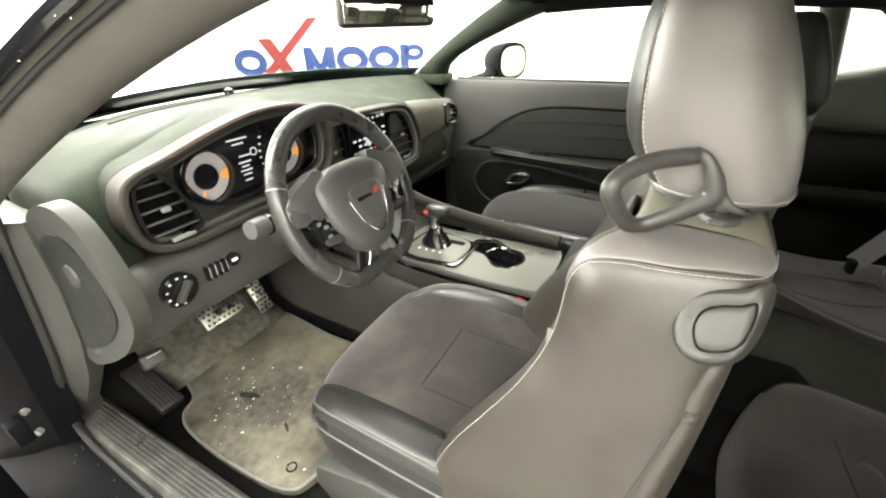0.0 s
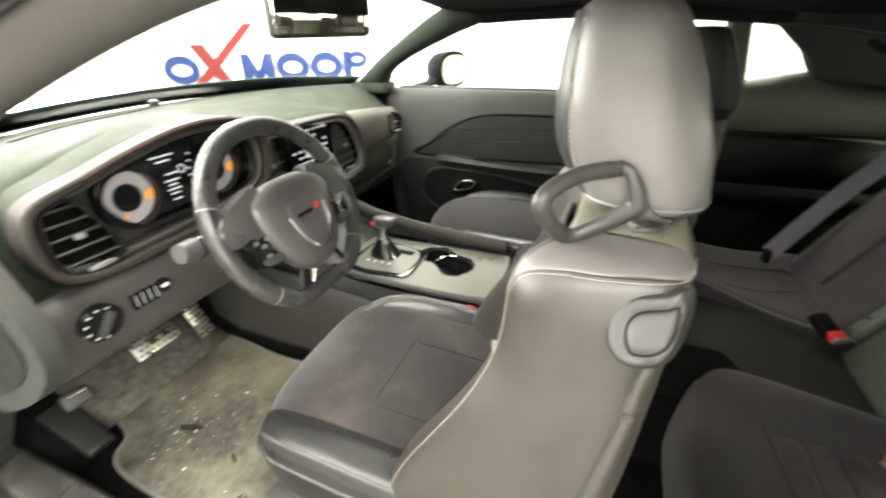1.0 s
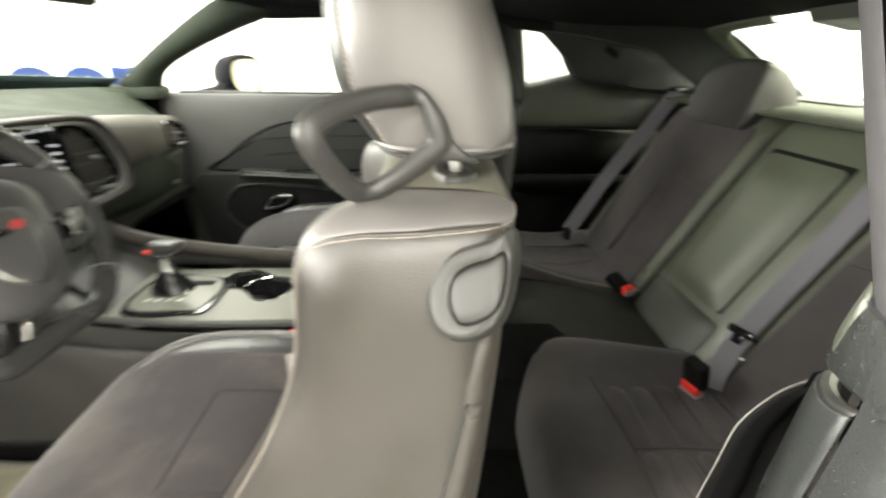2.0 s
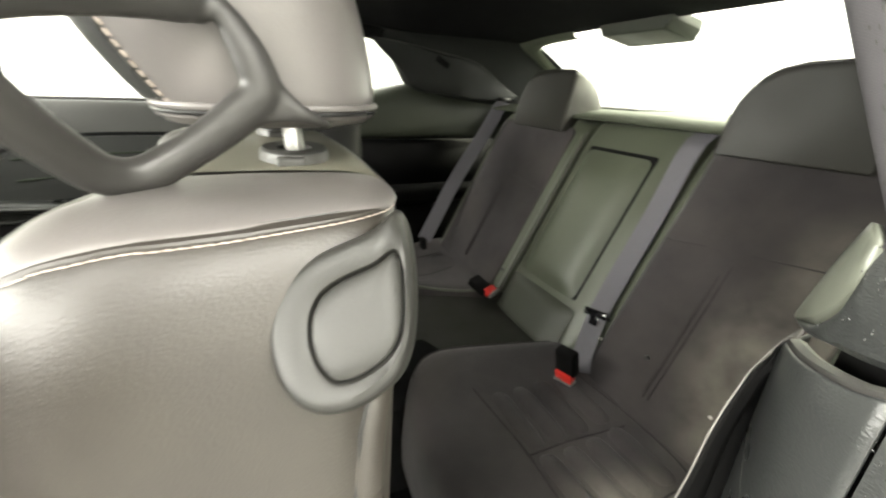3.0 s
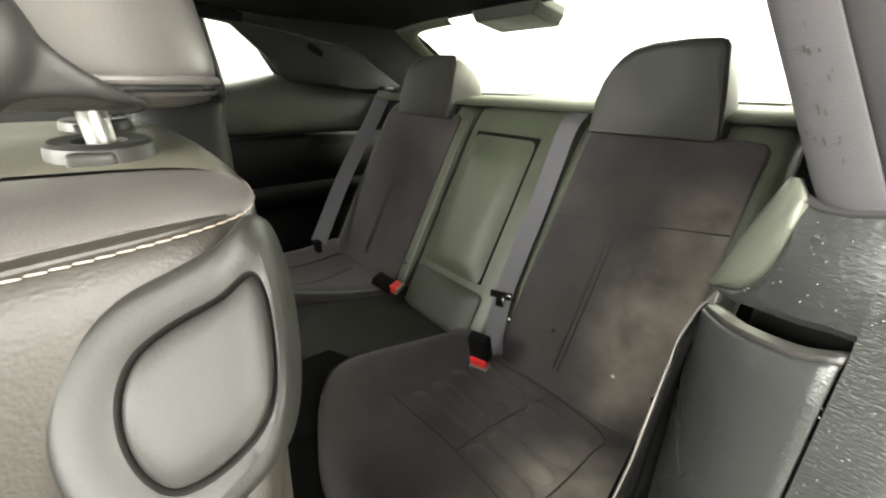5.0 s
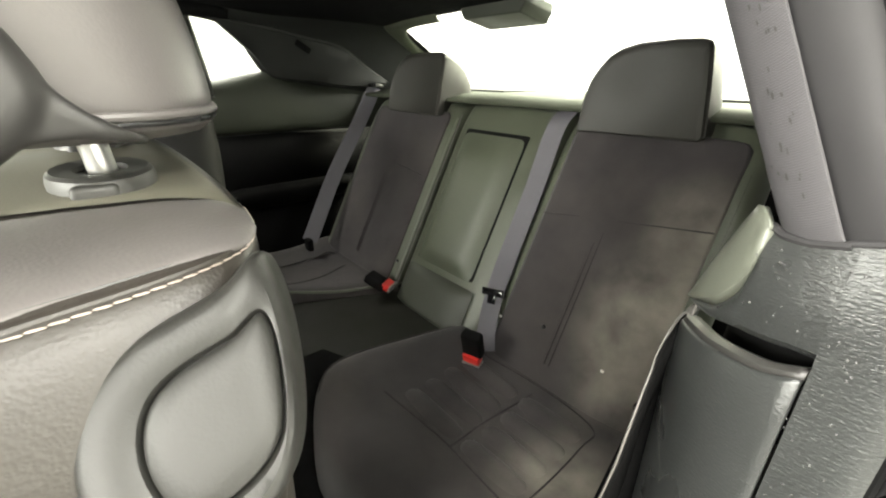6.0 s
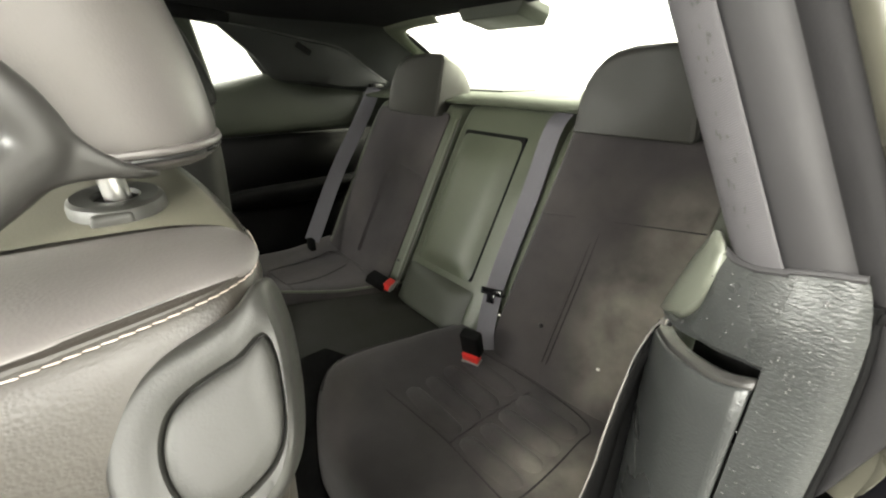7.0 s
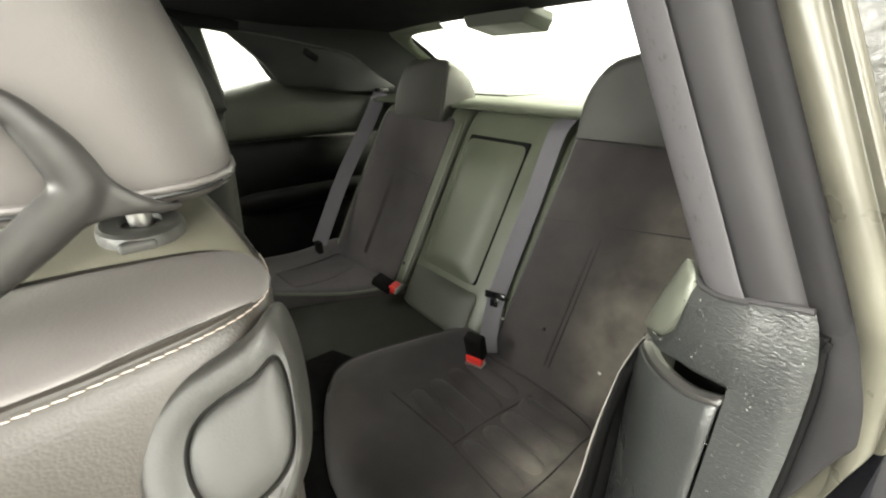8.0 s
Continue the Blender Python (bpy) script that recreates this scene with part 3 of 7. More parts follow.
def side_walls():
    """Passenger-side window glass, quarter panel and pillars; the driver's side is open ahead of its door pillar."""
    # passenger door glass and quarter glass
    rows = [[(0.742, y, 0.965) for y in (0.80, 0.45, 0.1, -0.2, -0.40)], [(0.705, 0.76, 1.05), (0.665, 0.45, 1.18), (0.648, 0.1, 1.226), (0.645, -0.2, 1.222), (0.65, -0.40, 1.19)]]
    ob = solo("window_passenger", sheet(rows), GLASS, "clear passenger door glass", "side window", kind="structure")
    ob.visible_shadow = False
    rows = [[(0.742, -0.40, 1.01), (0.742, -0.48, 1.03), (0.740, -0.56, 1.05)], [(0.67, -0.37, 1.185), (0.675, -0.44, 1.18), (0.685, -0.5, 1.14)]]
    ob = solo("window_quarter", sheet(rows), GLASS, "clear rear quarter glass", "side window", kind="structure")
    ob.visible_shadow = False


side_walls()
rows = [[(x, y + dy, z) for y, x in ((-0.305, 0.722 - dx), (-0.314, 0.702 - dx), (-0.350, 0.698 - dx), (-0.367, 0.704 - dx), (-0.373, 0.730 - dx))] for z, dy, dx in ((0.94, -0.040, -0.006), (1.02, -0.032, 0.0), (1.10, -0.016, 0.016), (1.18, 0.0, 0.034), (1.215, 0.006, 0.042))]
solo("pillar_passenger", sheet(rows), SIDE_TRIM, "dark moulded pillar between the passenger windows", "pillar", kind="structure", solid=0.006, sub=1)


def quarter_trim(sign, name):
    """Trim between door pillar and rear seat, with its quarter window opening and dark elbow recess."""
    t = thing(name, (sign * 0.72, -0.6, 0.3), "dark green-black moulded rear quarter trim of a car", "side trim", kind="structure")
    s = sign

    def P(*pts):
        return [(s * x, y, z) for x, y, z in pts]
    # band under the glass, rolled in at its top
    rows = []
    for y, zt, xx in ((-0.36, 0.998, 0.0), (-0.45, 1.008, 0.0), (-0.53, 1.032, 0.0), (-0.60, 1.034, 0.0), (-0.66, 1.008, 0.0), (-0.75, 1.004, -0.005), (-0.90, 0.996, -0.03), (-1.0, 0.99, -0.05)):
        rows.append(P((0.755 + xx, y, zt + 0.012), (0.735 + xx, y, zt + 0.008), (0.715 + xx, y, zt - 0.008), (0.704 + xx, y, zt - 0.04), (0.700 + xx, y, 0.93), (0.700 + xx, y, 0.885), (0.708 + xx, y, 0.865), (0.735 + xx, y, 0.858)))
    part("upper_band", sheet(rows), SIDE_TRIM, t, solid=0.004, sub=1)
    # recess behind, elbow rest and lower panel: near black, shade put into the colour
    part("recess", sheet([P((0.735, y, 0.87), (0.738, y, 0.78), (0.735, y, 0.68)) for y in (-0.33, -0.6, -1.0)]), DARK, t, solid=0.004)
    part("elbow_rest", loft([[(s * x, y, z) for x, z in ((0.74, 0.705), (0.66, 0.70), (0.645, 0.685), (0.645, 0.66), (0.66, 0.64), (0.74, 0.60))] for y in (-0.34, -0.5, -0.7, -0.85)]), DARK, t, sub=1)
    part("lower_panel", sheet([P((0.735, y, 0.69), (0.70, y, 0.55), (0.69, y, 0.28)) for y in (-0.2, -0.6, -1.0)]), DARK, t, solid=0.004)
    # sloping rear pillar
    rows = [P((0.665, -0.36, 1.215), (0.675, -0.36, 1.20), (0.68, -0.36, 1.188), (0.700, -0.36, 1.185)),
            P((0.65, -0.45, 1.205), (0.672, -0.455, 1.19), (0.682, -0.45, 1.178), (0.702, -0.45, 1.174)),
            P((0.64, -0.55, 1.19), (0.672, -0.53, 1.16), (0.695, -0.505, 1.135), (0.715, -0.505, 1.125)),
            P((0.63, -0.70, 1.185), (0.675, -0.65, 1.11), (0.735, -0.548, 1.060), (0.752, -0.545, 1.045)),
            P((0.615, -0.78, 1.185), (0.668, -0.72, 1.10), (0.728, -0.62, 1.030), (0.748, -0.62, 0.985)),
            P((0.60, -0.86, 1.185), (0.665, -0.80, 1.09), (0.715, -0.72, 1.005), (0.738, -0.72, 0.97)),
            P((0.575, -0.94, 1.175), (0.645, -0.90, 1.07), (0.690, -0.84, 0.992), (0.715, -0.84, 0.965)),
            P((0.60, -1.10, 1.09), (0.64, -1.0, 1.03), (0.66, -0.97, 0.99), (0.68, -0.97, 0.96)),
            P((0.63, -1.33, 0.985), (0.645, -1.2, 0.985), (0.65, -1.1, 0.98), (0.67, -1.1, 0.95))]
    rows = [[(r[0][0] - s * 0.055, r[0][1] - 0.004, r[0][2] + (0.014 if k < 7 else -0.004))] + r for k, r in enumerate(rows)]
    part("pillar_cover", sheet(rows), INSERT, t, solid=0.006, sub=1)
    top = spline(P((0.665, -0.40, 1.176), (0.660, -0.545, 1.160), (0.655, -0.66, 1.141), (0.648, -0.785, 1.118), (0.643, -0.875, 1.0605), (0.638, -0.955, 1.0115)), 30)
    low = spline(P((0.668, -0.43, 1.168), (0.690, -0.525, 1.085), (0.686, -0.575, 1.026), (0.668, -0.69, 1.012), (0.655, -0.79, 1.000), (0.636, -0.95, 1.004)), 30)
    belly = Vector((-s * 0.007, 0, 0))
    part("sail_panel", sheet([[a, a.lerp(b, 0.06) + belly * 0.8, a.lerp(b, 0.3) + belly, a.lerp(b, 0.7) + belly, a.lerp(b, 0.94) + belly * 0.8, b] for a, b in zip(top, low)]), INSERT, t, "smooth black panel with a rolled edge", solid=0.005)
    part("panel_edge", tube([p + belly * 0.4 for p in top], 0.003, 8), PLASTIC, t)
    part("coat_hook", box((s * 0.650, -0.512, 1.236), (0.016, 0.022, 0.030), 0.005), RUBBER, t)
    part("grab_slot", box((s * 0.652, -0.662, 1.113), (0.012, 0.05, 0.018), 0.003, pose(0, 0, 0, 32, 0, 0)), DARK, t)
    part("belt_slot", box((s * 0.655, -0.905, 1.004), (0.07, 0.06, 0.012), 0.003), DARK, t)
    return t


quarter_trim(1, "trim_quarter_right")


def parcel_shelf():
    rows = [[(x, y + 0.02 * abs(x), z) for x in (-0.66, -0.4, -0.15, 0.15, 0.4, 0.66)] for y, z in ((-0.88, 0.972), (-0.95, 0.985), (-1.2, 0.987), (-1.46, 0.985))]
    t = thing("parcel_shelf", (0, -1.2, 0.98), "dark green-grey parcel shelf under the rear window", "parcel shelf")
    part("shelf_board", sheet(rows), SHELF, t, solid=0.008)
    for x in (-0.33, 0.33):
        part("speaker_grille", box((x, -1.16, 0.992), (0.26, 0.16, 0.008), 0.003), PLASTIC, t)


parcel_shelf()


def high_brake_light():
    t = thing("brake_light_housing", (0.1, -0.93, 1.185), "black plastic high brake light housing at the roof edge", "brake light")
    part("housing", loft([[(x + dx, -0.90 - 0.10 * f, 1.19 - 0.018 * f - dz) for x, dz in ((-0.10, 0.0), (-0.085, 0.022), (0.10, 0.022), (0.115, 0.0), (0.1, -0.02), (-0.1, -0.02))] for f, dx in ((0, 0.09), (1, 0.09))]), SIDE_TRIM, t, bevel=0.003)
    part("lens", box((0.09, -1.004, 1.162), (0.17, 0.006, 0.018), 0.002), GLOSS, t)


high_brake_light()

# floor pan, tunnel, rear bulkhead, firewall, driver-side lower shell
solo("floor", box((0, 0.0, 0.255), (1.50, 2.75, 0.03), 0.004), CARPET, "black carpeted floor of the car", "carpet", kind="structure")
solo("tunnel", prism([(-0.15, 0.265), (-0.11, 0.44), (-0.06, 0.47), (0.06, 0.47), (0.11, 0.44), (0.15, 0.265)], -0.62, 1.25), CARPET, "black carpeted centre tunnel", "tunnel", kind="structure")
rows = [[(x, y, z) for x in (-0.75, 0, 0.75)] for y, z in ((1.0, 0.27), (1.22, 0.40), (1.32, 0.55), (1.30, 0.97))]
solo("firewall", sheet(rows), CARPET, "black carpeted firewall ahead of the pedals", "firewall", kind="structure", solid=0.01)
solo("bulkhead", box((0, -1.35, 0.62), (1.5, 0.02, 0.72), 0), DARK, "dark boot wall behind the rear seats", "bulkhead", kind="structure")
solo("side_shell", box((0.80, 0.0, 0.6), (0.03, 2.8, 0.72), 0.004), PAINT, "black painted outer side of the car", "car side", kind="structure")
solo("side_shell", box((-0.80, -0.95, 0.62), (0.03, 1.3, 0.66), 0.004), PAINT, "black painted outer rear side of the car", "car side", kind="structure")


# ---- front seats ----
def seat_ring(z, w, yb, yc, yr, x0, y0):
    bulge = 0.024 if z < 0.93 else 0.008
    half = [(0.0, yc), (0.30, yc), (0.54, yc + 0.004), (0.66, yb - 0.022), (0.79, yb), (0.92, yb - 0.010), (0.99, yb - 0.036),
            (1.0, (yb + yr) / 2), (0.985, yr + 0.034), (0.93, yr + 0.006), (0.72, yr - 0.5 * bulge), (0.35, yr - 0.9 * bulge)]
    right = [(x0 + w * u, y0 + y, z) for u, y in half]
    left = [(x0 - w * u, y0 + y, z) for u, y in half[1:]][::-1]
    return right + [(x0, y0 + yr - bulge, z)] + left


def block(x0, y0, rings, n=20, power=3.2):
    """A rounded upright block from rows of z, half width, front y, rear y."""
    out = []
    for z, w, yf, yr in rings:
        c, d = (yf + yr) / 2, (yf - yr) / 2
        ring = []
        for k in range(n):
            a = 2 * math.pi * (k + 0.5) / n
            ca, sa = math.cos(a), math.sin(a)
            r = (abs(ca) ** power + abs(sa) ** power) ** (-1 / power)
            ring.append((x0 + w * r * ca, y0 + c + d * r * sa, z))
        out.append(ring)
    return loft(out)


def front_seat(x0, y0, s, label, near, slide=0.0):
    """A front bucket seat; s is the outboard side, near adds the small parts that show close by."""
    t = thing("car_seat", (x0, y0 + 0.2, 0.27), label, "car seat", "front seats")
    back = part("backrest", loft([seat_ring(*r, x0, y0 + (0.0 if near else 0.035)) for r in (
        (0.46, 0.222, 0.20, 0.13, -0.070), (0.56, 0.230, 0.198, 0.11, -0.086), (0.66, 0.231, 0.164, 0.078, -0.098), (0.735, 0.224, 0.118, 0.055, -0.106),
        (0.80, 0.215, 0.073, 0.032, -0.111), (0.86, 0.209, 0.044, 0.010, -0.115), (0.905, 0.205, 0.036, -0.006, -0.117), (0.945, 0.200, 0.036, -0.016, -0.1205),
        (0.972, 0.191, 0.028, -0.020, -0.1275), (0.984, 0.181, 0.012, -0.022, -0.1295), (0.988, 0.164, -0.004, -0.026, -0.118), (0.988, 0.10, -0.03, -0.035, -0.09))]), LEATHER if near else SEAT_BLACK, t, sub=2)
    # suede middle and black shoulders laid on the front
    rows = []
    for z, w, yc in ((0.58, 0.125, 0.106), (0.66, 0.13, 0.080), (0.735, 0.13, 0.057), (0.80, 0.126, 0.034), (0.86, 0.12, 0.012), (0.905, 0.115, -0.004), (0.95, 0.105, -0.014)):
        rows.append([(x0 + w * u, y0 + yc + 0.010 - 0.004 * u * u, z) for u in (-1, -0.5, 0, 0.5, 1)])
    part("backrest_insert", sheet(rows), SUEDE, t, "dark suede middle", solid=0.012, sub=1)
    yq = y0 + slide

    def nose(u):
        """How far the cushion's front runs ahead at u, from the outboard side (-1) to the console (1)."""
        return 0.036 - 0.036 * abs((u - 0.12) / 0.95) ** 2.4 - 0.03 * max(0.0, u - 0.62) / 0.38
    cush = []
    for y, w, zt, zb in ((-0.02, 0.215, 0.590, 0.46), (0.06, 0.222, 0.600, 0.44), (0.16, 0.225, 0.606, 0.43), (0.28, 0.224, 0.610, 0.43), (0.37, 0.220, 0.606, 0.44), (0.425, 0.212, 0.592, 0.455), (0.452, 0.198, 0.560, 0.475), (0.460, 0.18, 0.52, 0.49)):
        half = [(0.0, zt - 0.026), (0.35, zt - 0.026), (0.62, zt - 0.022), (0.71, zt + 0.000), (0.80, zt + 0.010), (0.965, zt + 0.009), (1.005, zt - 0.010), (0.985, (zt + zb) / 2 + 0.01), (0.95, zb + 0.012), (0.85, zb)]
        bow = (max(0.0, y) / 0.45) ** 2.5
        cush.append([(x0 + w * u, yq + y + bow * nose(u), z) for u, z in half] + [(x0, yq + y + bow * nose(0), zb)] + [(x0 - w * u, yq + y + bow * nose(-u), z) for u, z in half[1:]][::-1])
    cushion = part("cushion", loft(cush), LEATHER_BLACK, t, "black leather cushion with raised side bolsters", sub=2)
    rows = []
    for y, w, z in ((0.02, 0.135, 0.576), (0.10, 0.138, 0.582), (0.20, 0.14, 0.588), (0.30, 0.142, 0.590), (0.38, 0.145, 0.586), (0.43, 0.142, 0.572), (0.455, 0.13, 0.548)):
        rows.append([(x0 + 0.014 + (w + 0.022) * u, yq + y + (max(0.0, y) / 0.45) ** 2.5 * nose(0.72 * u), z + (0.016 * max(0, u) ** 3 - 0.003 * max(0, -u) ** 3 + 0.004 if near else 0.034 * (1 - u * u))) for u in (-1, -0.75, -0.5, 0, 0.5, 0.75, 1)])
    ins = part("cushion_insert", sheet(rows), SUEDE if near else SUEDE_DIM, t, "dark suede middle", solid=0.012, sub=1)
    part("seat_base", box((x0, yq + 0.2, 0.37), (0.40, 0.42, 0.18), 0.02), PLASTIC, t)
    part("side_valance", prism([(yq - 0.03, 0.33), (yq - 0.05, 0.47), (yq + 0.03, 0.50), (yq + 0.30, 0.485), (yq + 0.42, 0.46), (yq + 0.43, 0.40), (yq + 0.36, 0.33)], x0 + s * 0.226, x0 + s * 0.195, "x", 0.006), PLASTIC, t)
    for u in (-0.16, 0.16):
        part("rail", box((x0 + u, yq + 0.2, 0.285), (0.035, 0.5, 0.03), 0.004), STEEL, t)
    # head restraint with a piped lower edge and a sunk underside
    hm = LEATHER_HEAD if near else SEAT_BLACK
    drop, fore = (0.0, 0.0) if near else (-0.026, 0.022)
    head = part("head_restraint", block(x0, y0 + fore, [(r[0] + drop, *r[1:]) for r in (() if near else ((0.96, 0.10, -0.01, -0.12), (1.0, 0.115, 0.0, -0.135))) + ((1.0185, 0.1130, -0.020, -0.1405), (1.020, 0.1155, -0.016, -0.1440), (1.028, 0.1165, -0.010, -0.1440), (1.045, 0.118, 0.002, -0.142), (1.065, 0.120, 0.012, -0.138), (1.10, 0.122, 0.016, -0.127),
                                                (1.14, 0.119, 0.014, -0.111), (1.168, 0.116, 0.010, -0.098), (1.184, 0.110, 0.004, -0.089), (1.193, 0.095, -0.008, -0.076), (1.195, 0.06, -0.02, -0.06))], 28), hm, t, sub=2)
    if near:
        rows = []
        for z, w, yf, yr in ((1.022, 0.1160, -0.0150, -0.1440), (1.028, 0.1165, -0.010, -0.1440), (1.045, 0.118, 0.002, -0.142), (1.065, 0.120, 0.012, -0.138), (1.10, 0.122, 0.016, -0.127), (1.14, 0.119, 0.014, -0.111), (1.168, 0.1155, 0.010, -0.098), (1.182, 0.110, 0.004, -0.089)):
            row = []
            for k in range(25):
                a = radians(40 + 98 * k / 24)
                r = (abs(math.cos(a)) ** 3.2 + abs(math.sin(a)) ** 3.2) ** (-1 / 3.2)
                e = 0.0024 * (1 - abs(k / 12 - 1) ** 8)
                row.append((x0 + (w + e) * r * math.cos(a), y0 + (yf + yr) / 2 + ((yf - yr) / 2 + e) * r * math.sin(a), z))
            rows.append(row)
        part("front_cover", sheet(rows), FRONT_COVER, head, "dark grey leather front of the head restraint", sub=1)
        cover_edge = [Vector(r[-1]) for r in rows]

    def rim(q, z, dy=0.0):
        out = []
        for k in range(40):
            a = 2 * math.pi * k / 40
            r = (abs(math.cos(a)) ** 3.2 + abs(math.sin(a)) ** 3.2) ** (-1 / 3.2)
            out.append((x0 + 0.1145 * q * r * math.cos(a), y0 + fore - 0.080 + dy + 0.0630 * q * r * math.sin(a), z + drop))
        return out
    part("bottom_piping", tube(rim(1.0, 1.0195), 0.0020, 10, closed=True), hm, head, "rolled leather piping")
    part("lower_roll", tube(rim(0.965, 1.0155), 0.0026, 10, closed=True), hm, head, "soft leather roll under the piping")
    part("underside_flap", loft([rim(0.985, 1.019), rim(0.975, 1.0145), rim(0.93, 1.0105), rim(0.82, 1.0085), rim(0.5, 1.008)]), hm, head)
    part("underside_seam", tube(rim(1.0, 1.0165), 0.0011, 6, closed=True), LEATHER_BLACK, head)
    for u in (-0.068, 0.068):
        post = part("post", tube([(x0 + u, y0 - 0.092, 0.96), (x0 + u, y0 - 0.087, 1.03)], 0.0056, 18), POST, t)
        ring = [2 * math.pi * k / 28 for k in range(28)]
        part("post_guide", loft([[(x0 + u + 0.031 * q * math.cos(a), y0 - 0.089 + 0.020 * q * math.sin(a), z - 0.0020) for a in ring] for z, q in ((0.980, 1.0), (0.9935, 1.0), (0.9965, 0.96), (0.9978, 0.88), (0.9972, 0.5), (0.995, 0.45))]), GUIDE if near else PLASTIC, t)
        part("release_tab", box((x0 + u - 0.0285, y0 - 0.085, 0.9895), (0.006, 0.016, 0.009), 0.0025, None, 3), GUIDE if near else PLASTIC, t)
    if not near:
        return t
    # seams
    seam = [(x0 - 0.120, y0 - 0.138, 0.982), (x0 - 0.150, y0 - 0.132, 0.982), (x0 - 0.175, y0 - 0.108, 0.981), (x0 - 0.186, y0 - 0.06, 0.9805), (x0 - 0.186, y0 - 0.01, 0.9785), (x0 - 0.181, y0 + 0.018, 0.9670),
            (x0 - 0.178, y0 + 0.030, 0.940), (x0 - 0.179, y0 + 0.032, 0.905), (x0 - 0.183, y0 + 0.040, 0.86), (x0 - 0.193, y0 + 0.066, 0.80), (x0 - 0.206, y0 + 0.11, 0.735), (x0 - 0.214, y0 + 0.154, 0.66), (x0 - 0.214, y0 + 0.19, 0.58)]
    line = snap(back, spline(seam, 90), 0.0006)
    part("stitching", stitches(line, 0.0042, 0.0040, 0.00033), THREAD, back, "tan thread stitching")
    welt = snap(back, [p + Vector((0.0024, 0, 0.0016)) for p in line], -0.0017)
    part("seam_welt", tube(welt, 0.0022, 8), LEATHER, back, "folded leather seam")
    part("seam_groove", tube(snap(back, [p + Vector((0.0052, 0, 0.0040)) for p in line], -0.0003), 0.0006, 6), LEATHER_BLACK, back)
    ts = [(x0 - 0.080, y0 - 0.122, 0.992), (x0 - 0.120, y0 - 0.112, 0.994), (x0 - 0.140, y0 - 0.085, 0.994), (x0 - 0.146, y0 - 0.04, 0.990), (x0 - 0.140, y0 + 0.0, 0.98)]
    part("top_seam", tube(snap(back, spline(ts, 30), -0.0007), 0.0010, 6), TOP_PANEL, back)
    rs = [(x0 - 0.150, y0 - 0.120, 0.925), (x0 - 0.190, y0 - 0.116, 0.920), (x0 - 0.207, y0 - 0.104, 0.893), (x0 - 0.210, y0 - 0.095, 0.855), (x0 - 0.213, y0 - 0.085, 0.81), (x0 - 0.217, y0 - 0.076, 0.77), (x0 - 0.222, y0 - 0.067, 0.727), (x0 - 0.227, y0 - 0.058, 0.66), (x0 - 0.23, y0 - 0.046, 0.56)]
    rs = spline(rs, 50)
    inner = spline([(x0 - 0.148, y0 - 0.131, 0.984), (x0 - 0.130, y0 - 0.128, 0.988), (x0 - 0.116, y0 - 0.112, 0.993), (x0 - 0.108, y0 - 0.060, 0.994), (x0 - 0.108, y0 - 0.02, 0.988), (x0 - 0.111, y0 + 0.008, 0.974), (x0 - 0.120, y0 + 0.028, 0.945), (x0 - 0.124, y0 + 0.03, 0.93)], 40)
    outer = spline([(x0 - 0.150, y0 - 0.131, 0.983), (x0 - 0.168, y0 - 0.123, 0.982), (x0 - 0.177, y0 - 0.100, 0.981)] + seam[3:7], 40)
    rows = []
    for a, b in zip(inner, outer):
        rows.append(snap(back, [a.lerp(b, f) for f in (0.0, 0.03, 0.10, 0.25, 0.45, 0.65, 0.80, 0.90, 0.955)], 0.0))
    rows = [[p + (p - Vector((x0, y0 - 0.05, 0.90))).normalized() * d for p, d in zip(r, (-0.001, 0.001, 0.0018, 0.0022, 0.0024, 0.0024, 0.002, 0.0014, -0.001))] for r in rows]
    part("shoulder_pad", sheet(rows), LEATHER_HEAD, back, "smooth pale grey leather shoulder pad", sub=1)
    # top of the backrest, its light painted in by the paler olive
    rows = []
    pad_edge = [(-0.150, -0.152), (-0.131, -0.146), (-0.127, -0.129), (-0.111, -0.115), (-0.060, -0.107), (0.0, -0.107)]
    for v, z in ((-0.150, 0.955), (-0.145, 0.972), (-0.134, 0.990), (-0.126, 0.996), (-0.118, 0.996), (-0.105, 0.996), (-0.09, 0.996), (-0.075, 0.996), (-0.06, 0.996), (-0.04, 0.996), (-0.02, 0.996), (0.0, 0.996)):
        xa = along(pad_edge, v)
        rows.append(snap(back, [(x0 + xa + (0.156 - xa) * f, y0 + v, z) for f in (0.0, 0.03, 0.1, 0.3, 0.6, 0.96, 1.0)], 0.0012))
    part("top_panel", sheet(rows), TOP_PANEL, back, "leather panel on top of the backrest, coloured as if lit", sub=1)
    part("rear_seam", tube(snap(back, rs, -0.0006), 0.0016, 6), LEATHER_BLACK, back)
    part("shell_edge", tube(snap(back, [p + Vector((0.004, -0.014, -0.004)) for p in rs], -0.0070), 0.0115, 14), LEATHER, back, "raised edge of the seat back shell")
    line = snap(head, spline([p + Vector((0, -0.0035, 0)) for p in cover_edge], 60), 0.0006)
    part("stitching", stitches(line, 0.0046, 0.0036, 0.0007), THREAD, head, "tan thread stitching")
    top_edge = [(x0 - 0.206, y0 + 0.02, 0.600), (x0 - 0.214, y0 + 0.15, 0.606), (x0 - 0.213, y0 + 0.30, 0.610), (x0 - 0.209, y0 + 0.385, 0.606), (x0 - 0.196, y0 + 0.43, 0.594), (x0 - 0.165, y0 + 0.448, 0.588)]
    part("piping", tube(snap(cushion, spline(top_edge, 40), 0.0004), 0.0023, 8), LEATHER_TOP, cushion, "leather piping")
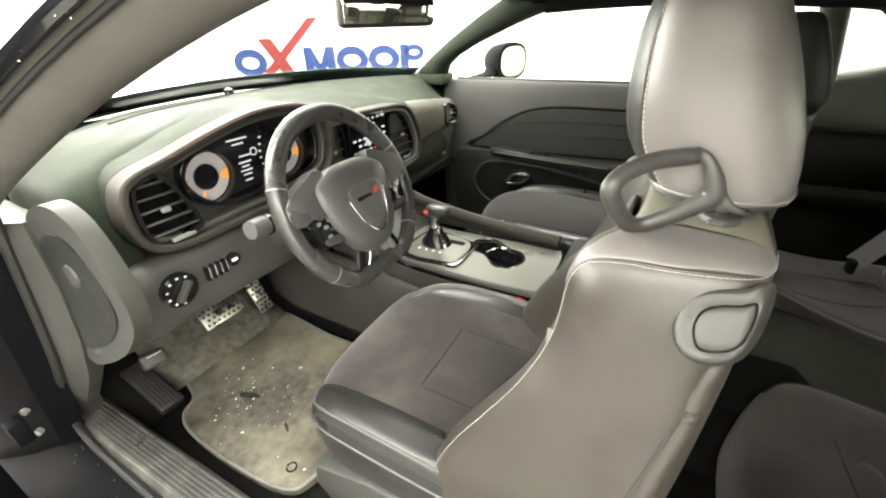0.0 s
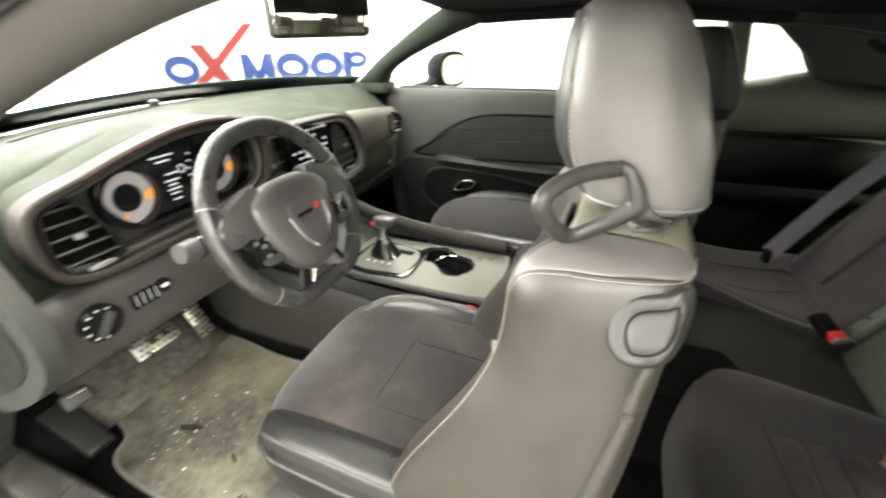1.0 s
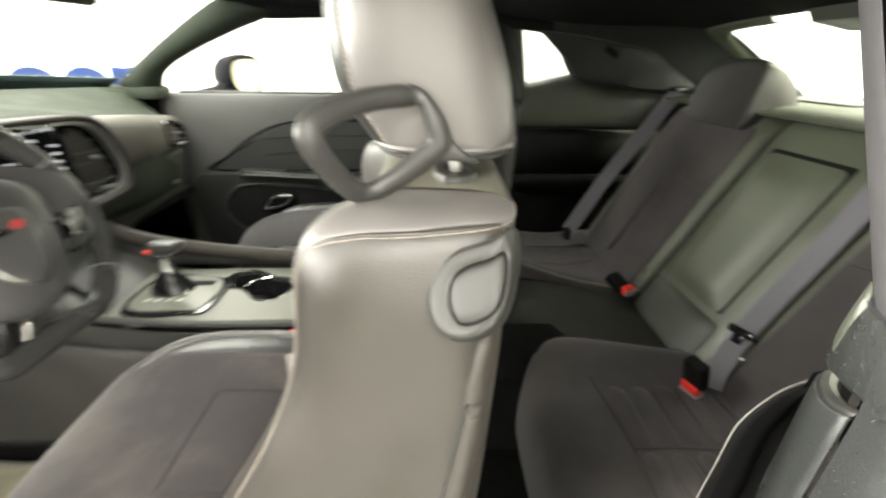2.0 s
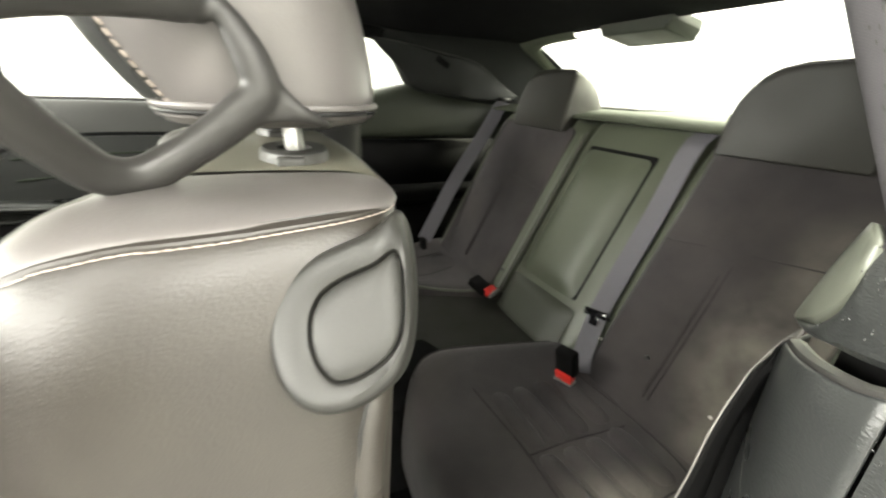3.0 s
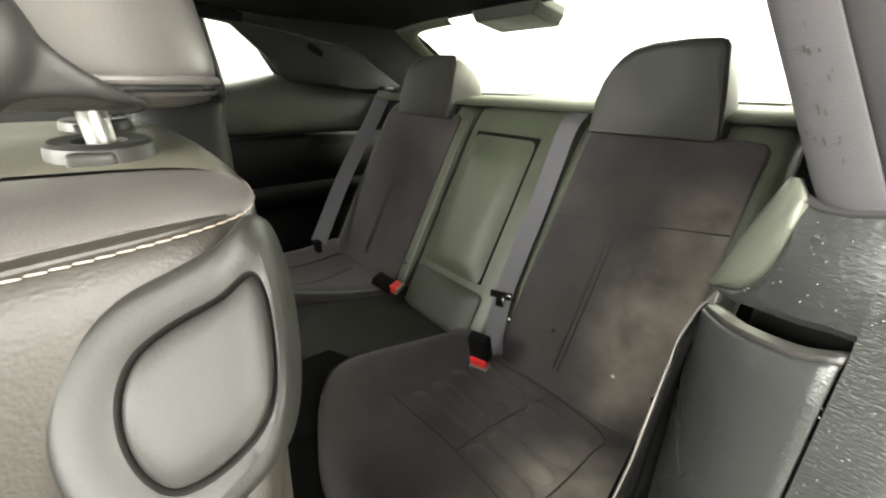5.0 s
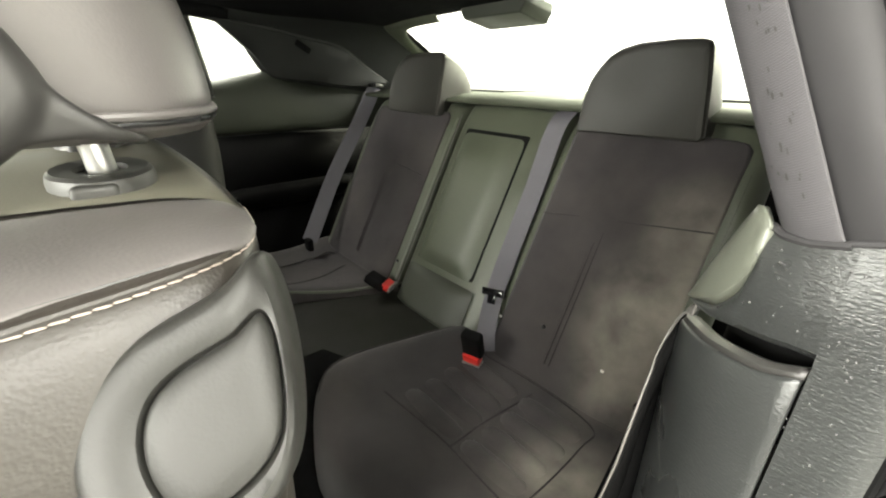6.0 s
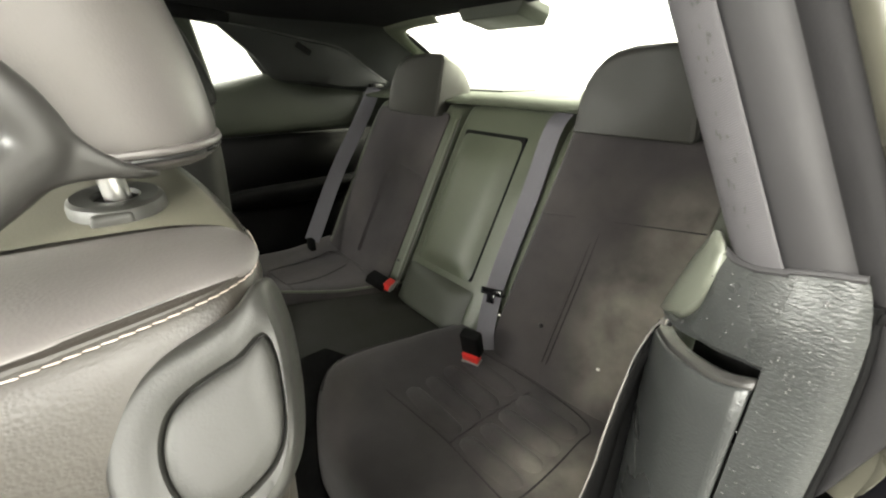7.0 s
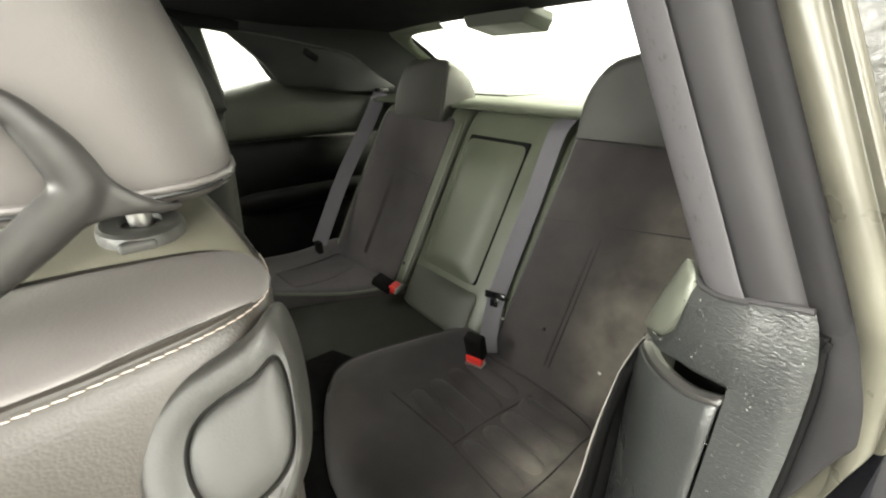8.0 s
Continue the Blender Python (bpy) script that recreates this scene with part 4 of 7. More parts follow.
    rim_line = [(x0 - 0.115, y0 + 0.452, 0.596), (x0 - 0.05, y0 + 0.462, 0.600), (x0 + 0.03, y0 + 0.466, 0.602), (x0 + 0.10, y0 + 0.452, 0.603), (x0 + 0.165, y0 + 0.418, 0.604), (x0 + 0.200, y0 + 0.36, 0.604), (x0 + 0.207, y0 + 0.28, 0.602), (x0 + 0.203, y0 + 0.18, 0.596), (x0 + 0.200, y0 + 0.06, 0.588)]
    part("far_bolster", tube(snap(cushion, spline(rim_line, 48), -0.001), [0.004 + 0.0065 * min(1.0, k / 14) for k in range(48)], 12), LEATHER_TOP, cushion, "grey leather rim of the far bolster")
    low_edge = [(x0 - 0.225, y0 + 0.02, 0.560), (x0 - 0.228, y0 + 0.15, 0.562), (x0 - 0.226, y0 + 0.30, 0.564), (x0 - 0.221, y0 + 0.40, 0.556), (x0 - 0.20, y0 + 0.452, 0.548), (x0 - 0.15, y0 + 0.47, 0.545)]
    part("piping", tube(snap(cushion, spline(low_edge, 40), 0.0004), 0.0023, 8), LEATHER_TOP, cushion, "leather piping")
    for u in (-0.085, 0.085):
        line = [(x0 + u, y0 + y, z) for y, z in ((0.06, 0.59), (0.16, 0.60), (0.26, 0.60))]
        part("insert_seam", tube(snap(ins, spline(line, 16), 0.0003), 0.0015, 6), SUEDE_SEAM, cushion)
    part("insert_seam", tube(snap(ins, spline([(x0 + u, y0 + 0.27, 0.60) for u in (-0.085, 0.0, 0.085)], 16), 0.0003), 0.0015, 6), SUEDE_SEAM, cushion)
    cs = [(x0 - 0.205, y0 + 0.0, 0.585), (x0 - 0.215, y0 + 0.15, 0.592), (x0 - 0.214, y0 + 0.30, 0.594), (x0 - 0.209, y0 + 0.40, 0.586), (x0 - 0.19, y0 + 0.445, 0.56)]
    part("stitching", stitches(snap(cushion, spline(cs, 60)), 0.0065, 0.0045, 0.0006), LEATHER, cushion, "grey thread stitching")
    part("label_tag", box((x0 - 0.178, y0 + 0.038, 0.872), (0.0015, 0.005, 0.020), 0.0005), LEATHER_HEAD, t, "small white sewn label")
    # tilt lever with its surround
    frame_line = smooth2([(-0.1165, 0.9832), (-0.1065, 0.9778), (-0.0956, 0.9730), (-0.0870, 0.9694), (-0.0800, 0.9648), (-0.0740, 0.9592), (-0.0700, 0.953), (-0.0675, 0.946), (-0.0668, 0.939), (-0.0683, 0.9315), (-0.0718, 0.9265), (-0.0774, 0.9240), (-0.0848, 0.9245), (-0.0918, 0.927), (-0.099, 0.9311), (-0.1059, 0.9367), (-0.1115, 0.9440), (-0.1165, 0.955), (-0.1198, 0.968), (-0.1197, 0.979)], 90)
    lever_line = smooth2([(-0.1125, 0.9712), (-0.1040, 0.9672), (-0.0932, 0.9625), (-0.0858, 0.9577), (-0.0817, 0.952), (-0.0799, 0.946), (-0.0800, 0.9402), (-0.0820, 0.9352), (-0.0858, 0.9324), (-0.0916, 0.9334), (-0.0988, 0.9370), (-0.1048, 0.9415), (-0.1095, 0.947), (-0.1128, 0.956), (-0.1145, 0.966)], 90)

    def lever_ring(line, inset, out):
        ring = []
        my, mz = sum(p[0] for p in line) / len(line), sum(p[1] for p in line) / len(line)
        for y, z in shrink(line, inset) if inset <= 0.0 else [(my + (p[0] - my) * (1 - inset / 0.026), mz + (p[1] - mz) * (1 - inset / 0.026)) for p in line]:
            x = -0.595 + 0.5 * (y + 0.094) + 0.7 * (z - 0.941) + 40.0 * max(0.0, -0.103 - y) ** 2
            ring.append((x + x0 + 0.385 - (out + 0.0022) * 0.76, y0 + y + (out + 0.0022) * 0.3, z + (out + 0.0022) * 0.45))
        return ring
    frame_line = shrink(frame_line, -0.0012)
    gap_line = shrink(lever_line, -0.0004)
    part("lever_surround", loft([lever_ring(frame_line, -0.002, -0.016), lever_ring(frame_line, -0.001, -0.004), lever_ring(frame_line, 0.0, 0.0), lever_ring(frame_line, 0.0008, 0.0018), lever_ring(frame_line, 0.0018, 0.0028), lever_ring(frame_line, 0.0034, 0.0034), lever_ring(gap_line, -0.0028, 0.0030), lever_ring(gap_line, -0.0008, 0.0018), lever_ring(gap_line, 0.0, -0.0004), lever_ring(gap_line, 0.0, -0.003)]), LEVER, t)
    part("tilt_lever", loft([lever_ring(lever_line, 0.0, -0.003), lever_ring(lever_line, 0.0, 0.0006), lever_ring(lever_line, 0.0008, 0.0020), lever_ring(lever_line, 0.0025, 0.0028), lever_ring(lever_line, 0.009, 0.0034), lever_ring(lever_line, 0.015, 0.0036), lever_ring(lever_line, 0.021, 0.0036), lever_ring(lever_line, 0.0255, 0.0036)]), LEVER, t, "grey plastic seat tilt lever")
    # belt guide loop hooked on the post
    hook = spline([(-0.5090, -0.0560, 1.0575), (-0.518, -0.0440, 1.0590), (-0.534, -0.0225, 1.0570), (-0.556, -0.0050, 1.0515), (-0.5695, 0.0025, 1.0435), (-0.5665, 0.0010, 1.0330), (-0.5535, -0.0030, 1.0188), (-0.538, -0.0080, 1.0055), (-0.527, -0.0140, 0.9960), (-0.5195, -0.0240, 0.9935), (-0.5145, -0.0370, 0.9995), (-0.5120, -0.0495, 1.0070), (-0.5110, -0.0630, 1.0170), (-0.5110, -0.0735, 1.0265), (-0.5110, -0.0715, 1.0380), (-0.5110, -0.0670, 1.0485), (-0.5105, -0.0610, 1.0590), (-0.5100, -0.0515, 1.0665)], 110)
    mid = sum(hook, Vector()) / len(hook)
    loop_n = tuple(sum(((a - mid).cross(b - mid) for a, b in zip(hook, hook[1:])), Vector()).normalized())
    thick = [0.0066 if k < 4 else 0.0082 + 0.0012 * math.exp(-((k - 80) / 9) ** 2) - 0.0066 * max(0.0, (k - 90) / 19) ** 1.5 for k in range(110)]
    fin = spline([(-0.5110, -0.0690, 1.0300), (-0.5115, -0.0770, 1.0262), (-0.5120, -0.0850, 1.0205), (-0.5110, -0.0930, 1.0160), (-0.5060, -0.1000, 1.0132), (-0.4930, -0.1040, 1.0108), (-0.4740, -0.1010, 1.0080), (-0.4540, -0.0950, 1.0050)], 30)
    web = tube(fin, [0.0042 - 0.0026 * (i / 29) for i in range(30)], 14, flat=0.8, up=(0.95, -0.2, 0.2))
    # flat gussets that spread from both arms to the hook's point
    for reach, low_w in ((((-0.5110, -0.0690, 1.0450), (-0.5110, -0.0735, 1.0365), (-0.5112, -0.0800, 1.0285), (-0.5114, -0.0870, 1.0215), (-0.5090, -0.0980, 1.0145)), 0.0050), (((-0.5112, -0.0560, 1.0110), (-0.5110, -0.0650, 1.0150), (-0.5112, -0.0740, 1.0166), (-0.5114, -0.0840, 1.0170), (-0.5090, -0.0980, 1.0140)), 0.0050), (((-0.5110, -0.0690, 1.0260), (-0.5112, -0.0760, 1.0235), (-0.5114, -0.0860, 1.0185)), 0.0056)):
        web = join(web, tube(spline(list(reach), 18), [low_w - 0.0026 * (i / 17) for i in range(18)], 14, flat=0.9, up=(0.95, -0.2, 0.2)))
    guide = part("belt_guide", join(tube(hook, thick, 18, up=loop_n, flat=0.85), web), SMOOTH, t, "smooth grey plastic belt guide loop with a pointed hook")
    md = guide.modifiers.new("mould", "REMESH")
    md.mode, md.voxel_size, md.use_smooth_shade = "VOXEL", 0.0011, True
    md = guide.modifiers.new("soften", "SMOOTH")
    md.factor, md.iterations = 0.5, 22
    return t


front_seat(-0.385, 0.0, -1, "grey and black leather front bucket seat with suede middle", True)
front_seat(0.40, -0.20, 1, "leather front passenger seat with suede middle, reclined, darkened for shade", False, 0.22)


# ---- rear bench ----
def rear_y(z):
    return -0.655 - 0.53 * (z - 0.52)


def rear_bench():
    t = thing("rear_bench", (0, -0.7, 0.27), "black leather and dark suede rear bench with two seats", "rear seat")
    for s, out, inn in ((-1, 0.545, 0.165), (1, 0.60, 0.155)):
        c, w = s * (out + inn) / 2, (out - inn) / 2
        rings = []
        for z, k in ((0.46, 0.97), (0.50, 1.0), (0.60, 1.0), (0.70, 1.0), (0.80, 1.0), (0.88, 0.99), (0.93, 0.97), (0.955, 0.94), (0.968, 0.85)):
            yf = rear_y(z)
            ring = []
            for u, d in ((-1, -0.03), (-0.96, -0.004), (-0.86, 0.010), (-0.70, 0.004), (-0.35, 0), (0, -0.002), (0.35, 0), (0.70, 0.004), (0.86, 0.010), (0.96, -0.004), (1, -0.03), (1, -0.1), (0, -0.13), (-1, -0.1)):
                ring.append((c + w * k * u, yf + d - (0.012 if z > 0.95 else 0), z))
            rings.append(ring)
        b = part("backrest", loft(rings), REAR_LEATHER, t, sub=1)
        rows = [[(c + w * 0.84 * u, rear_y(z) + 0.006 + 0.003 * math.sin(9 * z + 3 * u) * (1 - u * u), z) for u in (-1, -0.6, -0.2, 0.2, 0.6, 1)] for z in (0.46, 0.50, 0.56, 0.62, 0.68, 0.74, 0.80, 0.86, 0.92, 0.945)]
        part("backrest_insert", sheet(rows), SUEDE_REAR, t, "charcoal suede face with pale rubbed marks", solid=0.008, sub=1)
        # seams on the suede
        zq = 0.793
        q = -0.340 if s < 0 else c
        for dx in (0.0, 0.010):
            part("seam", tube([(q + dx, rear_y(z) + 0.0108, z) for z in (0.53, 0.62, 0.70, 0.796)], 0.0013, 6), SUEDE_SEAM, b)
        part("stitching", stitches([(q + 0.014, rear_y(z) + 0.0115, z) for z in (0.54, 0.66, 0.79)], 0.0075, 0.005, 0.0006), SUEDE_SEAM, b)
        cross = [(c + w * 0.80 * u, zq + s * 0.018 * u) for u in (-1, -0.5, 0, 0.5, 1)]
        part("seam", tube([(x, rear_y(z) + 0.0108, z) for x, z in cross], 0.0013, 6), SUEDE_SEAM, b)
        part("stitching", stitches([(c - s * w * -0.88, rear_y(z) + 0.012, z) for z in (0.52, 0.7, 0.9)], 0.007, 0.005, 0.0006), LEATHER, b)
        # head restraint: flat face with a crisp outboard edge, piping round it
        if s < 0:
            face = [(-0.212, 0.937), (-0.213, 0.965), (-0.2145, 1.0), (-0.221, 1.028), (-0.233, 1.050), (-0.249, 1.069), (-0.268, 1.081), (-0.302, 1.0895), (-0.363, 1.0925), (-0.402, 1.0915), (-0.4135, 1.088), (-0.4185, 1.080), (-0.432, 1.015), (-0.4435, 0.949), (-0.4425, 0.943), (-0.437, 0.9405)]
        else:
            face = [(0.227, 0.934), (0.2265, 0.97), (0.2265, 1.014), (0.2275, 1.078), (0.232, 1.087), (0.242, 1.0915), (0.305, 1.094), (0.386, 1.091), (0.412, 1.083), (0.430, 1.072), (0.446, 1.055), (0.459, 1.03), (0.468, 1.0), (0.469, 0.965), (0.468, 0.940), (0.462, 0.935)]
        mx = sum(p[0] for p in face) / len(face)

        def shell(y, q, dz=0.0):
            return [(mx + (u - mx) * q, y - 0.18 * (v - 0.94), 0.95 + (v + dz * max(0.0, v - 0.94) / 0.15 - 0.95) * q) for u, v in face]
        h = part("head_restraint", loft([shell(-0.843, 0.90), shell(-0.8405, 0.972), shell(-0.844, 0.996), shell(-0.850, 1.0), shell(-0.872, 0.995, -0.004), shell(-0.900, 0.985, -0.016), shell(-0.930, 0.96, -0.038), shell(-0.955, 0.91, -0.066), shell(-0.972, 0.80, -0.090)]), HR_LEATHER, t, sharp=60)
        part("piping", tube(shell(-0.8465, 0.999), 0.0022, 6, closed=True), HR_LEATHER, h)
        # cushion
        co = -0.60 if s < 0 else 0.64
        rings, inner_edge = [], []
        for y, zt, zb, ci in ((-0.70, 0.505, 0.34, -0.105), (-0.655, 0.507, 0.335, -0.088), (-0.60, 0.500, 0.33, -0.062), (-0.52, 0.490, 0.32, -0.028), (-0.44, 0.493, 0.31, -0.012), (-0.38, 0.500, 0.31, -0.012), (-0.335, 0.504, 0.31, -0.030), (-0.295, 0.500, 0.31, -0.075), (-0.268, 0.482, 0.32, -0.125), (-0.255, 0.44, 0.33, -0.150), (-0.252, 0.36, 0.33, -0.150)):
            if s > 0:
                ci = 0.125 + (y + 0.68) * 0.62
            cc, cw = (co + ci) / 2, abs(co - ci) / 2
            ring = []
            for u, z in ((-1, zt - 0.045), (-0.985, zt - 0.012), (-0.93, zt + 0.003), (-0.78, zt + 0.004), (-0.45, zt - 0.008), (0, zt - 0.012), (0.45, zt - 0.008), (0.75, zt + 0.002), (0.92, zt + 0.004), (0.985, zt - 0.012), (1, zt - 0.045), (1, zb), (0, zb), (-1, zb)):
                ring.append((cc + cw * u, y, max(z, zb + 0.002 * (1 + u * u)) if z != zb else zb))
            rings.append(ring)
            if zt > 0.488:
                inner_edge.append((ci + s * 0.012, y, zt + 0.004))
        cu = part("cushion", loft(rings), SUEDE_REAR, t, "charcoal suede rear cushion", sub=1)
        part("piping", tube(snap(cu, spline(inner_edge, 40), 0.0004), 0.0022 if s < 0 else 0.0042, 8), SUEDE_SEAM if s < 0 else REAR_LEATHER, cu)
        # sewn centre panel of the cushion
        xa, xm, xb = (-0.165, -0.330, -0.462) if s < 0 else (0.24, 0.375, 0.50)
        lines = [[(xa, -0.400, 0.52), (0.5 * (xa + xm), -0.410, 0.52), (xm, -0.415, 0.52), (xb, -0.405, 0.52)], [(xm, -0.415, 0.52), (xm - s * 0.003, -0.50, 0.52), (xm + s * 0.012, -0.60, 0.52)],
                 [(xb, -0.405, 0.52), (xb + s * 0.006, -0.44, 0.52), (xb + s * 0.004, -0.56, 0.52), (xb - s * 0.004, -0.61, 0.52), (xm + s * 0.012, -0.625, 0.52), (xa + s * 0.03, -0.61, 0.52)]]
        for line in lines:
            part("seam", tube(snap(cu, spline(line, 24), 0.0003), 0.0016, 6), SUEDE_SEAM, cu)
        for k in range(4 if s < 0 else 0):
            y = -0.438 - 0.047 * k
            for a, b in ((xm + s * 0.006, xb - s * 0.004), (xa + s * 0.02, xm - s * 0.006)):
                part("pleat", tube(snap(cu, [(a + (b - a) * f, y, 0.5) for f in (0.0, 0.06, 0.2, 0.4, 0.6, 0.8, 0.94, 1.0)], -0.0052), [0.012, 0.0190, 0.0220, 0.0225, 0.0225, 0.0220, 0.0190, 0.012], 14, flat=0.52, up=(0, 0, 1)), SUEDE_REAR, cu)
    # middle: fold-down armrest in its frame, top roll and lower pad
    rings = []
    for z in (0.44, 0.52, 0.60, 0.72, 0.84, 0.92, 0.955, 0.968):
        yf = rear_y(z) - (0.014 if z > 0.95 else 0)
        rings.append([(x, yf + d, z) for x, d in ((-0.165, -0.03), (-0.155, 0.0), (-0.12, 0.006), (0, 0.006), (0.12, 0.006), (0.15, 0.0), (0.158, -0.03), (0.158, -0.12), (-0.165, -0.12))])
    m = part("middle_backrest", loft(rings), REAR_LEATHER, t, sub=1)
    tilt = pose(0, 0, 0, 27.9)
    def pillow(name, x, w, z0, z1, puff, material):
        rows = []
        nz = 11
        for i in range(nz):
            v = 2 * i / (nz - 1) - 1
            z = (z0 + z1) / 2 + (z1 - z0) / 2 * v
            row = []
            for j in range(9):
                u = 2 * j / 8 - 1
                k = (1 - abs(u) ** 4) ** 0.6 * (1 - abs(v) ** 8) ** 0.6
                row.append((x + w / 2 * u, rear_y(z) + 0.0100 + puff * k, z))
            rows.append(row)
        return part(name, sheet(rows), material, t, sub=1)
    part("armrest_gap", box((0.012, rear_y(0.748) - 0.0015, 0.748), (0.2045, 0.02, 0.360), 0.006, tilt), DARK, t)
    arm = pillow("armrest", 0.0130, 0.1985, 0.592, 0.902, 0.024, REAR_LEATHER)
    pillow("lower_pad", 0.012, 0.24, 0.475, 0.578, 0.014, PAD_LEATHER)
    part("welt", tube([(0.149, rear_y(z) + 0.0105, z) for z in (0.50, 0.7, 0.94)], 0.0012, 6), LEATHER_HEAD, t, "pale sewn welt")
    part("trim_strip", tube([(0.158, rear_y(z) + 0.010, z) for z in (0.50, 0.7, 0.93)], 0.005, 8), REAR_LEATHER, t)
    # middle cushion, shaded by its darker leather colour
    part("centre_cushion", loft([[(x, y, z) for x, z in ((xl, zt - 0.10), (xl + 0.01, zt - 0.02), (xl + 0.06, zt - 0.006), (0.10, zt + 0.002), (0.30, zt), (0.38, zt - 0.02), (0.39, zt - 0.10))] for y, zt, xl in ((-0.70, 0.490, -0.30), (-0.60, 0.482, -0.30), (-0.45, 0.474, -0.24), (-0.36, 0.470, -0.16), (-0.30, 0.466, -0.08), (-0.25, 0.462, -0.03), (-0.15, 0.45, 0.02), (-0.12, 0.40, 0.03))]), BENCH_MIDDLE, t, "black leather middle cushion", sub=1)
    for x, z in ((-0.19, 0.60), (0.185, 0.56), (-0.30, 0.585)):
        part("stud", tube([(x, rear_y(z) + 0.008, z), (x, rear_y(z) + 0.014, z)], 0.004, 10), LEATHER_BLACK, t)
    return t


rear_bench()


def lap_buckle(x, y, z, tip, rz, label):
    t = thing("belt_buckle", (x, y - 0.02, z - 0.03), label, "seat belt buckle", "rear belt buckles")
    m = pose(0, 0, 0, tip, 0, rz)

    def at(*d):
        return Vector((x, y + 0.012, z + 0.016)) + (m @ Vector(d))
    part("body", box(at(0, 0, 0.026), (0.042, 0.025, 0.060), 0.006, m, 3), DARK, t)
    part("button", box(at(0, 0.008, -0.006), (0.037, 0.020, 0.022), 0.004, m), BUCKLE_RED, t, "red release button")
    part("mouth", box(at(0, 0.010, -0.0185), (0.039, 0.020, 0.006), 0.001, m), SATIN, t)
    return t


lap_buckle(-0.208, -0.595, 0.501, -16, 18, "black belt buckle with red button on the suede cushion")
lap_buckle(0.148, -0.612, 0.501, 66, 118, "black belt buckle with red button lying beside the rear armrest")


def rear_belt(name, pts, across, label, tongue):
    t = thing(name, pts[-1], label, "seat belt", "rear seat belts")
    part("webbing", ribbon(spline(pts, 30), across, 0.047), REAR_WEBBING, t)
    if tongue:
        p = Vector(tongue)
        part("tongue", box(p, (0.060, 0.006, 0.016), 0.0025, pose(0, 0, 0, 20, 12, 0)), GLOSS, t)
        part("tongue_blade", box(p + Vector((-0.004, 0.006, -0.012)), (0.022, 0.003, 0.022), 0.001, pose(0, 0, 0, 20, 12, 0)), GLOSS, t)
    return t


rear_belt("seat_belt", [(-0.150, -0.905, 0.968), (-0.152, rear_y(0.93) + 0.014, 0.93), (-0.160, rear_y(0.80) + 0.016, 0.80), (-0.166, rear_y(0.62) + 0.018, 0.62), (-0.185, rear_y(0.53) + 0.018, 0.535), (-0.205, -0.62, 0.50)], (1, 0, 0.05),
          "grey seat belt hanging down the rear backrest to its buckle", (-0.165, rear_y(0.605) + 0.024, 0.605))
rear_belt("seat_belt", [(0.645, -0.905, 0.998), (0.62, -0.83, 0.90), (0.575, -0.69, 0.73), (0.515, -0.555, 0.545)], (0.5, 0.82, 0.49),
          "grey seat belt stretched along the quarter trim", None)
t = thing("belt_anchor", (0.512, -0.55, 0.53), "black belt anchor at the rear cushion's edge", "belt anchor")
part("bracket", box((0.512, -0.55, 0.535), (0.036, 0.018, 0.04), 0.005), DARK, t)
t = thing("belt_exit", (0.645, -0.905, 1.0), "black belt exit bezel at the parcel shelf", "belt guide")
part("bezel", box((0.645, -0.90, 1.003), (0.075, 0.03, 0.012), 0.004), PLASTIC, t)


# ---- dashboard ----
DASH_ST = [(-0.700, 0.97, 0.972, 0.700, 0.962, 0.63), (-0.66, 1.00, 0.982, 0.680, 0.980, 0.69), (-0.60, 1.05, 0.990, 0.722, 0.994, 0.70), (-0.52, 1.13, 0.997, 0.722, 1.012, 0.70),
           (-0.44, 1.21, 1.000, 0.722, 1.034, 0.70), (-0.34, 1.28, 1.000, 0.722, 1.044, 0.70), (-0.25, 1.30, 1.000, 0.722, 1.032, 0.70), (-0.19, 1.31, 1.000, 0.722, 1.000, 0.70), (-0.12, 1.32, 0.998, 0.728, 0.982, 0.70),
           (0.0, 1.33, 0.997, 0.732, 0.978, 0.70), (0.14, 1.32, 0.994, 0.732, 0.972, 0.69), (0.26, 1.29, 0.990, 0.736, 0.955, 0.68), (0.34, 1.26, 0.986, 0.745, 0.945, 0.67), (0.48, 1.18, 0.980, 0.762, 0.932, 0.66),
           (0.60, 1.06, 0.970, 0.776, 0.915, 0.66), (0.70, 0.95, 0.962, 0.800, 0.905, 0.66)]


